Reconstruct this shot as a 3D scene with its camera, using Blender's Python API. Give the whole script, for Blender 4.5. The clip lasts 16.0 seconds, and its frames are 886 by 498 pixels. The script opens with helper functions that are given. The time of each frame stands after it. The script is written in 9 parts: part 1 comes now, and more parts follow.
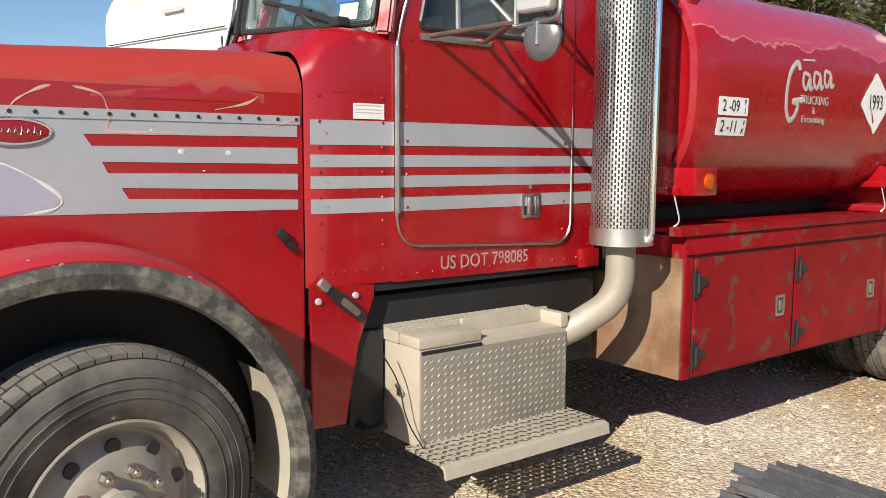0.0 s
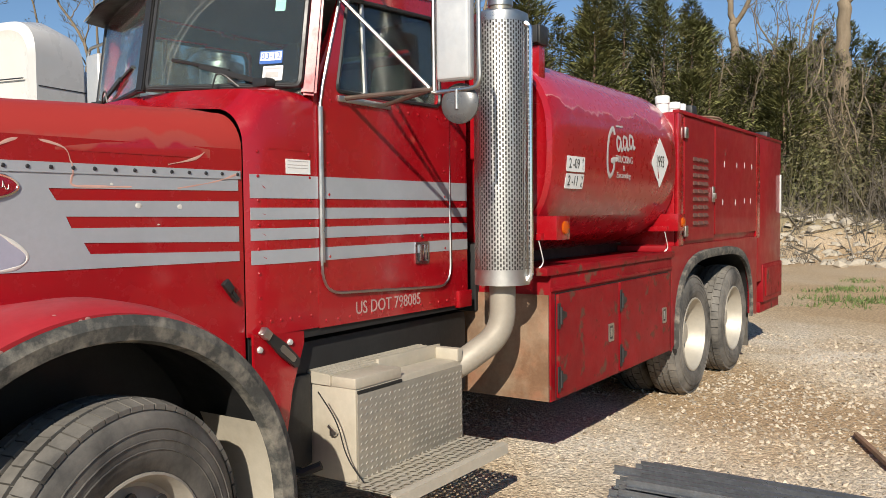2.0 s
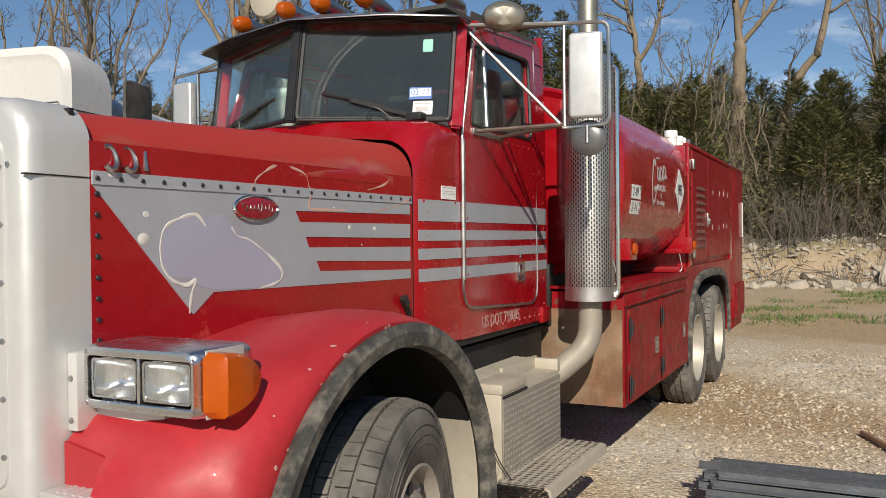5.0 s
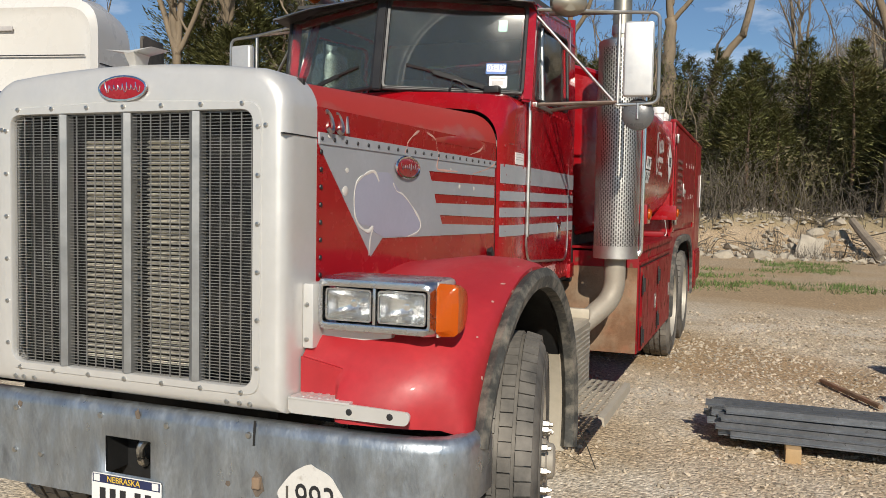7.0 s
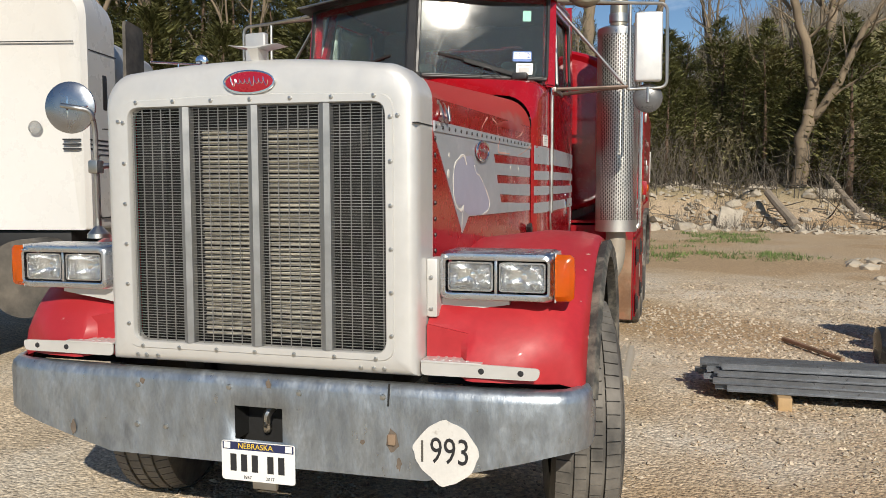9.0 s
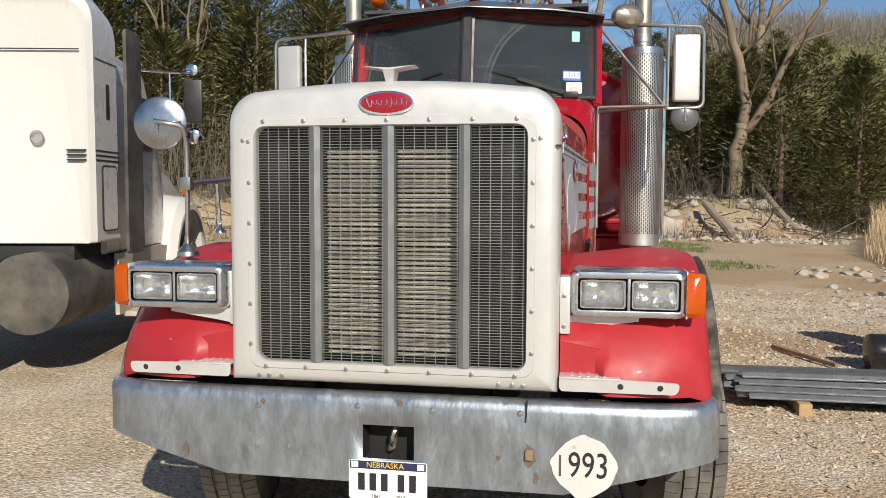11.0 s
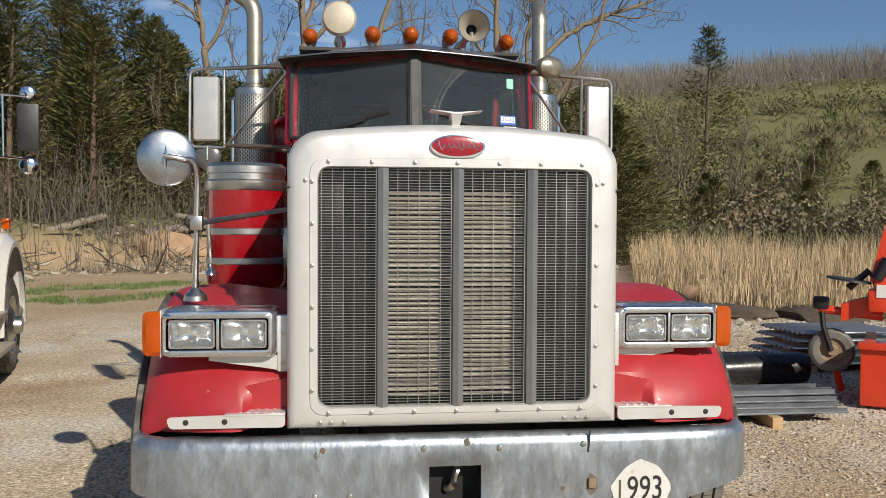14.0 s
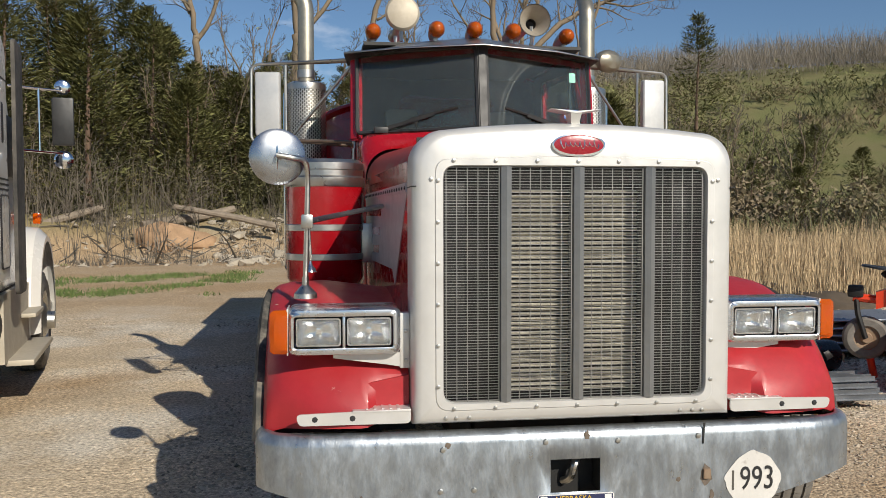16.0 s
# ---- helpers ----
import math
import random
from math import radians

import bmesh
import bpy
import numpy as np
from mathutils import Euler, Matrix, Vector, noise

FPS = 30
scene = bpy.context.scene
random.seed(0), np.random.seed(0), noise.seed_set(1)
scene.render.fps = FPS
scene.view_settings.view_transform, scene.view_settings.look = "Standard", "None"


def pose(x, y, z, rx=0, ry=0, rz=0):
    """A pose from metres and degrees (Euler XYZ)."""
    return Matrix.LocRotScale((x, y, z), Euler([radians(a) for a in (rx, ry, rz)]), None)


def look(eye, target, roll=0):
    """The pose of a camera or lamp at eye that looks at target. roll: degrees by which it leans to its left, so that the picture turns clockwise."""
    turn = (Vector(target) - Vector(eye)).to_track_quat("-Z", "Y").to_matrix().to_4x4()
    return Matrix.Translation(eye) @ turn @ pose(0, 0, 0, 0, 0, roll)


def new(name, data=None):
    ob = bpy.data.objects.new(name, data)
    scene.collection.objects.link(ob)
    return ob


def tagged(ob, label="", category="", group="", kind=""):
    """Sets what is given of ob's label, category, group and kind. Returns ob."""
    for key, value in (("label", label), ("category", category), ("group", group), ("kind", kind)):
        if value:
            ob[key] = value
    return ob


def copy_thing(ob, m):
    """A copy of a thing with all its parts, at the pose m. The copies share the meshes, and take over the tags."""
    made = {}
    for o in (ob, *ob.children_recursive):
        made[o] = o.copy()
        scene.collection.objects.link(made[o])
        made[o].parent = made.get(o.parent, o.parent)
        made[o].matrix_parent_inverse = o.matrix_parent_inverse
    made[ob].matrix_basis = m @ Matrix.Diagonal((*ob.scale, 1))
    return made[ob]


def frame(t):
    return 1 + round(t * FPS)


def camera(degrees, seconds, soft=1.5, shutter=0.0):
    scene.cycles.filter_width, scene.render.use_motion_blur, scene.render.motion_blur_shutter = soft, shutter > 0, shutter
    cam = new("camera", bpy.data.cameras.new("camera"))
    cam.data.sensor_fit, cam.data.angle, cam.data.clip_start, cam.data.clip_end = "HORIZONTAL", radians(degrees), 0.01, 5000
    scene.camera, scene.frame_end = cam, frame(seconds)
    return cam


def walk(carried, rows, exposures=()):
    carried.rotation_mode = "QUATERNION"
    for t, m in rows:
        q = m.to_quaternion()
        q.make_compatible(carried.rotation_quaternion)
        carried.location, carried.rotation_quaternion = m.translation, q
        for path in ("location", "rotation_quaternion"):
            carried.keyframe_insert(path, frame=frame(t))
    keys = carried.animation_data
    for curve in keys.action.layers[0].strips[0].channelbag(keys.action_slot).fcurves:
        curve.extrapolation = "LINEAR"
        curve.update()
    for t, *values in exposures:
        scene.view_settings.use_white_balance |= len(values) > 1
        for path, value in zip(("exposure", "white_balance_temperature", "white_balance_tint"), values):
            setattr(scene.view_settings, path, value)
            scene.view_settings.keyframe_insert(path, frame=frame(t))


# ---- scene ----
cam = camera(56.8, 16.0, soft=0.8)
PATH = [
    (0, (0.345, -3.765, 1.61), (1.543, -2.179, 1.385), 0.3),
    (0.5, (0.073, -3.727, 1.591), (1.461, -2.299, 1.4), 0.1),
    (1, (-0.131, -3.639, 1.584), (1.375, -2.332, 1.423), -0.6),
    (1.5, (-0.253, -3.478, 1.595), (1.343, -2.278, 1.475), -1.0),
    (2, (-0.489, -3.369, 1.58), (1.168, -2.252, 1.494), -0.6),
    (2.2, (-0.592, -3.366, 1.597), (1.073, -2.26, 1.536), -0.8),
    (2.4, (-0.677, -3.318, 1.609), (1.004, -2.235, 1.585), -0.8),
    (2.5, (-0.716, -3.287, 1.61), (0.972, -2.214, 1.613), -0.8),
    (3, (-0.807, -3.123, 1.601), (0.896, -2.083, 1.74), -0.5),
    (3.5, (-0.887, -2.994, 1.608), (0.836, -2.01, 1.854), 0.3),
    (4, (-1.099, -2.901, 1.588), (0.663, -1.983, 1.819), 0.2),
    (4.5, (-1.269, -2.741, 1.562), (0.521, -1.853, 1.636), -0.7),
    (5, (-1.419, -2.57, 1.571), (0.366, -1.668, 1.546), -0.6),
    (5.2, (-1.504, -2.512, 1.554), (0.285, -1.619, 1.51), -0.2),
    (7.3, (-2.297, -2.015, 1.538), (-0.421, -1.333, 1.414), 0.2),
    (7.4, (-2.322, -2.01, 1.531), (-0.449, -1.319, 1.412), -0.8),
    (7.5, (-2.38, -1.97, 1.54), (-0.501, -1.297, 1.412), 0.2),
    (8, (-2.485, -1.801, 1.535), (-0.609, -1.121, 1.396), -0.6),
    (8.5, (-2.566, -1.647, 1.548), (-0.67, -1.028, 1.398), -0.2),
    (9, (-2.741, -1.474, 1.543), (-0.817, -0.951, 1.383), -0.1),
    (9.5, (-2.82, -1.304, 1.54), (-0.893, -0.793, 1.369), -0.6),
    (9.7, (-2.817, -1.236, 1.546), (-0.891, -0.726, 1.374), -0.6),
    (11.8, (-3.034, -0.431, 1.596), (-1.041, -0.274, 1.557), 0.2),
    (12, (-3.033, -0.359, 1.595), (-1.035, -0.251, 1.593), 0.0),
    (12.5, (-3.106, -0.144, 1.6), (-1.107, -0.134, 1.662), -0.5),
    (13, (-3.091, 0.032, 1.591), (-1.093, -0.033, 1.655), -0.0),
    (13.5, (-3.035, 0.208, 1.618), (-1.039, 0.084, 1.628), 0.5),
    (14, (-3.06, 0.412, 1.615), (-1.074, 0.179, 1.558), 0.3),
    (14.5, (-3.078, 0.609, 1.632), (-1.112, 0.265, 1.518), -0.5),
    (15, (-2.996, 0.747, 1.641), (-1.028, 0.413, 1.507), -1.5),
    (15.5, (-2.968, 0.846, 1.648), (-0.991, 0.566, 1.521), -0.5),
    (16, (-3.037, 0.931, 1.65), (-1.057, 0.663, 1.565), -0.1),
]
EXPOSURES = [(0.0, 0.55), (1.0, 0.43), (2.0, 0.32), (3.0, 0.08), (3.7, 0.0), (4.4, 0.03), (5.2, 0.0), (7.3, -0.06), (8.0, -0.22), (8.5, -0.24), (9.0, 0.04), (9.7, 0.08), (11.8, 0.15), (12.6, 0.09), (13.6, 0.02), (14.6, -0.06), (15.4, -0.04), (16.0, -0.04)]
walk(cam, [(t, look(eye, target, roll)) for t, eye, target, roll in PATH], EXPOSURES)

# ---- world, sun, exposure ----
SUN_EL, SUN_AZ = radians(30.5), math.atan2(-0.415, -0.91)
world = bpy.data.worlds.new("sky")
scene.world = world
world.use_nodes = True
wn, wl = world.node_tree.nodes, world.node_tree.links
wn.clear()
w_out, w_bg, w_sky = wn.new("ShaderNodeOutputWorld"), wn.new("ShaderNodeBackground"), wn.new("ShaderNodeTexSky")
w_sky.sky_type, w_sky.sun_disc = "NISHITA", False
w_sky.sun_elevation, w_sky.sun_rotation = SUN_EL, math.pi / 2 - SUN_AZ
w_sky.air_density, w_sky.dust_density, w_sky.ozone_density = 1.0, 0.0, 5.0
w_co, w_map = wn.new("ShaderNodeTexCoord"), wn.new("ShaderNodeMapping")
w_map.inputs["Scale"].default_value = (1.6, 1.6, 5.0)
w_map.inputs["Location"].default_value = (0.35, 0.1, 0.0)
w_noise, w_ramp, w_mix = wn.new("ShaderNodeTexNoise"), wn.new("ShaderNodeValToRGB"), wn.new("ShaderNodeMixRGB")
w_noise.inputs["Scale"].default_value, w_noise.inputs["Detail"].default_value = 2.6, 7
w_noise.inputs["Roughness"].default_value = 0.55
w_ramp.color_ramp.elements[0].position, w_ramp.color_ramp.elements[1].position = 0.585, 0.82
w_mix.inputs["Color2"].default_value = (12.0, 12.4, 13.0, 1)
wl.new(w_co.outputs["Generated"], w_map.inputs["Vector"])
wl.new(w_map.outputs["Vector"], w_noise.inputs["Vector"])
wl.new(w_noise.outputs["Fac"], w_ramp.inputs["Fac"])
wl.new(w_ramp.outputs["Color"], w_mix.inputs["Fac"])
wl.new(w_sky.outputs["Color"], w_mix.inputs["Color1"])
wl.new(w_mix.outputs["Color"], w_bg.inputs["Color"])
wl.new(w_bg.outputs["Background"], w_out.inputs["Surface"])
w_bg.inputs["Strength"].default_value = 0.08
sun = new("sun", bpy.data.lights.new("sun", "SUN"))
sun.data.energy, sun.data.angle, sun.data.color = 5.0, radians(0.53), (1.0, 0.925, 0.80)
sun.matrix_world = look((-30, -14, 20), (0, 0, 0))
sun.rotation_euler = Vector((math.cos(SUN_EL) * math.cos(SUN_AZ), math.cos(SUN_EL) * math.sin(SUN_AZ), math.sin(SUN_EL))).to_track_quat("Z", "Y").to_euler()


# ---- materials ----
def mat(name, base, rough=0.5, metal=0.0, var=0.12, scale=4.0, second=None, at=(0.55, 0.65), sscale=5.0, bump=0.15, bscale=60.0,
        coat=0.0, rvar=0.1, vec=None, spec=0.5, second_rough=None, island=False, dust=None, stretch=None):
    """A painted or worn surface: base colour with broad and fine variation, patches of a second colour, relief."""
    m = bpy.data.materials.new(name)
    m.use_nodes = True
    n, l = m.node_tree.nodes, m.node_tree.links
    p = n["Principled BSDF"]
    co = n.new("ShaderNodeTexCoord")
    src = co.outputs["Object"]
    if stretch:
        mp = n.new("ShaderNodeMapping")
        mp.inputs["Scale"].default_value = stretch
        l.new(src, mp.inputs["Vector"])
        src = mp.outputs["Vector"]

    def noise_node(s, detail=6.0, rough_=0.6):
        t = n.new("ShaderNodeTexNoise")
        t.inputs["Scale"].default_value, t.inputs["Detail"].default_value, t.inputs["Roughness"].default_value = s, detail, rough_
        l.new(src, t.inputs["Vector"])
        return t.outputs["Fac"]

    def ramp(fac, a, b):
        r = n.new("ShaderNodeMapRange")
        r.inputs["From Min"].default_value, r.inputs["From Max"].default_value = a, b
        l.new(fac, r.inputs["Value"])
        return r.outputs["Result"]

    def mix(fac, c1, c2, blend="MIX"):
        x = n.new("ShaderNodeMixRGB")
        x.blend_type = blend
        for sock, v in ((x.inputs["Fac"], fac), (x.inputs["Color1"], c1), (x.inputs["Color2"], c2)):
            if isinstance(v, (tuple, list)):
                sock.default_value = (*v[:3], 1)
            elif isinstance(v, (int, float)):
                sock.default_value = v
            else:
                l.new(v, sock)
        return x.outputs["Color"]

    broad = ramp(noise_node(scale), 0.3, 0.7)
    col = mix(broad, [c * (1 - var) for c in base], [min(1, c * (1 + var)) for c in base])
    fine = ramp(noise_node(scale * 11), 0.35, 0.65)
    col = mix(fine, col, mix(0.5, col, [c * (1 - var) for c in base]))
    if island:
        geo = n.new("ShaderNodeNewGeometry")
        hue = n.new("ShaderNodeHueSaturation")
        k = n.new("ShaderNodeMapRange")
        k.inputs["To Min"].default_value, k.inputs["To Max"].default_value = 1 - island, 1 + island
        l.new(geo.outputs["Random Per Island"], k.inputs["Value"])
        l.new(k.outputs["Result"], hue.inputs["Value"])
        l.new(col, hue.inputs["Color"])
        col = hue.outputs["Color"]
    rsock = ramp(noise_node(scale * 3), 0.3, 0.7)
    rr = n.new("ShaderNodeMapRange")
    rr.inputs["To Min"].default_value, rr.inputs["To Max"].default_value = max(0.02, rough - rvar), min(1, rough + rvar)
    l.new(rsock, rr.inputs["Value"])
    rout = rr.outputs["Result"]
    if second:
        f = ramp(noise_node(sscale, 9, 0.62), *at)
        col = mix(f, col, second)
        if second_rough:
            rm = n.new("ShaderNodeMixRGB")
            l.new(f, rm.inputs["Fac"])
            l.new(rout, rm.inputs["Color1"])
            rm.inputs["Color2"].default_value = (second_rough,) * 3 + (1,)
            rout = rm.outputs["Color"]
    if dust:
        f2 = ramp(noise_node(2.3, 8, 0.65), 0.38, 0.75)
        col = mix(f2, col, dust)
    l.new(col, p.inputs["Base Color"])
    l.new(rout, p.inputs["Roughness"])
    p.inputs["Metallic"].default_value = metal
    p.inputs["Coat Weight"].default_value = coat
    p.inputs["Coat Roughness"].default_value = 0.06
    p.inputs["Specular IOR Level"].default_value = spec
    if bump:
        b = n.new("ShaderNodeBump")
        b.inputs["Strength"].default_value, b.inputs["Distance"].default_value = bump, 0.004
        l.new(noise_node(bscale, 5), b.inputs["Height"])
        l.new(b.outputs["Normal"], p.inputs["Normal"])
    return m


def glassy(name, color, rough=0.02, trans=1.0, ior=1.45, bump=0.0, bscale=300):
    m = bpy.data.materials.new(name)
    m.use_nodes = True
    n, l = m.node_tree.nodes, m.node_tree.links
    p = n["Principled BSDF"]
    p.inputs["Base Color"].default_value = (*color, 1)
    p.inputs["Roughness"].default_value = rough
    p.inputs["Transmission Weight"].default_value = trans
    p.inputs["IOR"].default_value = ior
    co, t, b = n.new("ShaderNodeTexCoord"), n.new("ShaderNodeTexNoise"), n.new("ShaderNodeBump")
    t.inputs["Scale"].default_value = bscale
    l.new(co.outputs["Object"], t.inputs["Vector"])
    l.new(t.outputs["Fac"], b.inputs["Height"])
    b.inputs["Strength"].default_value, b.inputs["Distance"].default_value = bump, 0.002
    if bump:
        l.new(b.outputs["Normal"], p.inputs["Normal"])
    r = n.new("ShaderNodeMapRange")
    r.inputs["To Min"].default_value, r.inputs["To Max"].default_value = rough, rough + 0.05
    t2 = n.new("ShaderNodeTexNoise")
    t2.inputs["Scale"].default_value = 5
    l.new(co.outputs["Object"], t2.inputs["Vector"])
    l.new(t2.outputs["Fac"], r.inputs["Value"])
    l.new(r.outputs["Result"], p.inputs["Roughness"])
    return m


def dusty_pane(name, pivot, radii):
    """Window glass under a thin film of dust, thinner where the wiper sweeps, with streaks left along its arc, whitened
    for sun glare.
    """
    m = glassy(name, (0.60, 0.70, 0.67), 0.015, 0.985)
    n, l = m.node_tree.nodes, m.node_tree.links
    p, out = n["Principled BSDF"], n["Material Output"]
    co, dist, ramp = n.new("ShaderNodeTexCoord"), n.new("ShaderNodeVectorMath"), n.new("ShaderNodeValToRGB")
    dist.operation = "DISTANCE"
    dist.inputs[1].default_value = pivot
    l.new(co.outputs["Object"], dist.inputs[0])
    l.new(dist.outputs["Value"], ramp.inputs["Fac"])
    e = ramp.color_ramp.elements
    e[0].position, e[0].color = 0.0, (0.008,) * 3 + (1,)
    e[1].position, e[1].color = 1.0, (0.022,) * 3 + (1,)
    for pos, v in radii:
        k = ramp.color_ramp.elements.new(pos)
        k.color = (v, v, v, 1)
    t, mr, mu = n.new("ShaderNodeTexNoise"), n.new("ShaderNodeMapRange"), n.new("ShaderNodeMath")
    t.inputs["Scale"].default_value, t.inputs["Detail"].default_value = 7, 8
    l.new(co.outputs["Object"], t.inputs["Vector"])
    mr.inputs["From Min"].default_value, mr.inputs["From Max"].default_value = 0.3, 0.7
    mr.inputs["To Min"].default_value, mr.inputs["To Max"].default_value = 0.5, 1.5
    l.new(t.outputs["Fac"], mr.inputs["Value"])
    mu.operation = "MULTIPLY"
    l.new(ramp.outputs["Color"], mu.inputs[0])
    l.new(mr.outputs["Result"], mu.inputs[1])
    dust, mix = n.new("ShaderNodeBsdfDiffuse"), n.new("ShaderNodeMixShader")
    dust.inputs["Color"].default_value = (0.55, 0.56, 0.53, 1)
    l.new(mu.outputs["Value"], mix.inputs["Fac"])
    l.new(p.outputs["BSDF"], mix.inputs[1])
    l.new(dust.outputs["BSDF"], mix.inputs[2])
    l.new(mix.outputs["Shader"], out.inputs["Surface"])
    return m


def hood_paint():
    """Red hood paint whose clear coat has weathered away on the crown, with a pale ragged edge to the worn patch."""
    m = mat("hood_red", (0.33, 0.007, 0.012), 0.32, coat=0.6, var=0.08, bump=0.04)
    n, l = m.node_tree.nodes, m.node_tree.links
    p = n["Principled BSDF"]
    old = p.inputs["Base Color"].links[0].from_socket
    co, sep, t = n.new("ShaderNodeTexCoord"), n.new("ShaderNodeSeparateXYZ"), n.new("ShaderNodeTexNoise")
    l.new(co.outputs["Object"], sep.inputs["Vector"])
    mp = n.new("ShaderNodeMapping")
    mp.inputs["Scale"].default_value = (3.2, 0.6, 1.5)
    l.new(co.outputs["Object"], mp.inputs["Vector"])
    l.new(mp.outputs["Vector"], t.inputs["Vector"])
    t.inputs["Scale"].default_value, t.inputs["Detail"].default_value = 1.0, 6
    mul = n.new("ShaderNodeMath")
    mul.operation = "MULTIPLY_ADD"
    l.new(t.outputs["Fac"], mul.inputs[0])
    mul.inputs[1].default_value = 0.34
    l.new(sep.outputs["Z"], mul.inputs[2])
    f = n.new("ShaderNodeMapRange")
    f.inputs["From Min"].default_value, f.inputs["From Max"].default_value = 1.985, 2.05
    l.new(mul.outputs["Value"], f.inputs["Value"])
    edge = n.new("ShaderNodeValToRGB")
    e = edge.color_ramp.elements
    e[0].position, e[0].color = 0.0, (0, 0, 0, 1)
    e[1].position, e[1].color = 1.0, (0, 0, 0, 1)
    for pos, v in ((0.2, 1.0), (0.8, 1.0)):
        k = edge.color_ramp.elements.new(pos)
        k.color = (v, v, v, 1)
    l.new(f.outputs["Result"], edge.inputs["Fac"])
    m1, m2 = n.new("ShaderNodeMixRGB"), n.new("ShaderNodeMixRGB")
    l.new(f.outputs["Result"], m1.inputs["Fac"])
    l.new(old, m1.inputs["Color1"])
    m1.inputs["Color2"].default_value = (0.36, 0.027, 0.019, 1)
    l.new(edge.outputs["Color"], m2.inputs["Fac"])
    l.new(m1.outputs["Color"], m2.inputs["Color1"])
    m2.inputs["Color2"].default_value = (0.34, 0.05, 0.034, 1)
    l.new(m2.outputs["Color"], p.inputs["Base Color"])
    rm = n.new("ShaderNodeMapRange")
    rm.inputs["To Min"].default_value, rm.inputs["To Max"].default_value = 0.28, 0.62
    l.new(f.outputs["Result"], rm.inputs["Value"])
    l.new(rm.outputs["Result"], p.inputs["Roughness"])
    inv = n.new("ShaderNodeMapRange")
    inv.inputs["To Min"].default_value, inv.inputs["To Max"].default_value = 0.6, 0.0
    l.new(f.outputs["Result"], inv.inputs["Value"])
    l.new(inv.outputs["Result"], p.inputs["Coat Weight"])
    return m


def tank_paint():
    """Glossy red tank paint, chalked and paler over the crown with a peeling edge."""
    m = mat("tank_red", (0.32, 0.005, 0.010), 0.3, coat=0.5, var=0.1, bump=0.05, second=(0.25, 0.02, 0.02), at=(0.62, 0.75))
    n, l = m.node_tree.nodes, m.node_tree.links
    p = n["Principled BSDF"]
    old = p.inputs["Base Color"].links[0].from_socket
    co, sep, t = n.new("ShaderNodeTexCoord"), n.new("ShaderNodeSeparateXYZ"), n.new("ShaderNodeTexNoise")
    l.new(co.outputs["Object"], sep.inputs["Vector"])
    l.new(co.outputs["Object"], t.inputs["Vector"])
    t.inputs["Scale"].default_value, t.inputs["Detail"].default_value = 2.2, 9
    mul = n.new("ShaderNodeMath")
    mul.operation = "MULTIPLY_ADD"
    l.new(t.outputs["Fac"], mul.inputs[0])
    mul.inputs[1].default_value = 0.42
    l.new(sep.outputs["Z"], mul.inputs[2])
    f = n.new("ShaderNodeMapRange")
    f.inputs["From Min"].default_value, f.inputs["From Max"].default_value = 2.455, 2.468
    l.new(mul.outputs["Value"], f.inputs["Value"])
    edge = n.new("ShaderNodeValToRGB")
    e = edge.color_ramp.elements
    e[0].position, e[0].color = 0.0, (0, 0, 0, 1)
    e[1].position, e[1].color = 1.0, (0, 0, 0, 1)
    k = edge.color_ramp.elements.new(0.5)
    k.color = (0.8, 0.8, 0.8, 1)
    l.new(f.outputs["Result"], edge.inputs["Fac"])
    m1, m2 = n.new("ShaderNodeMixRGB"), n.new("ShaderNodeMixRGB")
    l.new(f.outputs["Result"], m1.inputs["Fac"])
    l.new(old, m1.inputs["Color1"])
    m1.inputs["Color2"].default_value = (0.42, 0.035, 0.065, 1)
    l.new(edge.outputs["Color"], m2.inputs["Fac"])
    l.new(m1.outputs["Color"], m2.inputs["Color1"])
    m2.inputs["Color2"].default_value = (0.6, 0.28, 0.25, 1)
    l.new(m2.outputs["Color"], p.inputs["Base Color"])
    return m


RED = mat("cab_red", (0.31, 0.004, 0.009), 0.24, coat=0.6, var=0.08, bump=0.04, bscale=25, second=(0.42, 0.05, 0.04), at=(0.66, 0.72), sscale=7)
HOOD_RED, TANK_RED = hood_paint(), tank_paint()
FADED = mat("fender_red", (0.38, 0.020, 0.026), 0.48, coat=0.05, var=0.16, scale=3, bump=0.12, bscale=25, second=(0.58, 0.34, 0.31), at=(0.68, 0.74), sscale=7)
BED_RED = mat("bed_red", (0.25, 0.004, 0.009), 0.45, spec=0.2, var=0.25, scale=3, second=(0.125, 0.052, 0.033), at=(0.56, 0.63), sscale=8, bump=0.2, bscale=40, second_rough=0.85, coat=0.0)
CAB_RED2 = mat("service_red", (0.26, 0.005, 0.010), 0.42, spec=0.3, var=0.15, scale=2, second=(0.2, 0.10, 0.07), at=(0.69, 0.73), sscale=7, bump=0.1, bscale=40, second_rough=0.8, coat=0.2)
RUST = mat("rusty_steel", (0.20, 0.105, 0.055), 0.85, var=0.35, scale=5, second=(0.24, 0.11, 0.06), at=(0.52, 0.66), sscale=5, bump=0.4, bscale=70, dust=(0.33, 0.26, 0.18))
SILVER = mat("silver_stripe", (0.40, 0.42, 0.45), 0.38, 0.25, var=0.08, bump=0.04, second=(0.55, 0.53, 0.5), at=(0.70, 0.73), sscale=10)
PRIMER = mat("grey_primer", (0.36, 0.37, 0.45), 0.5, 0.1, var=0.06)
PUTTY = mat("bare_filler", (0.66, 0.64, 0.58), 0.7, var=0.12, scale=12)
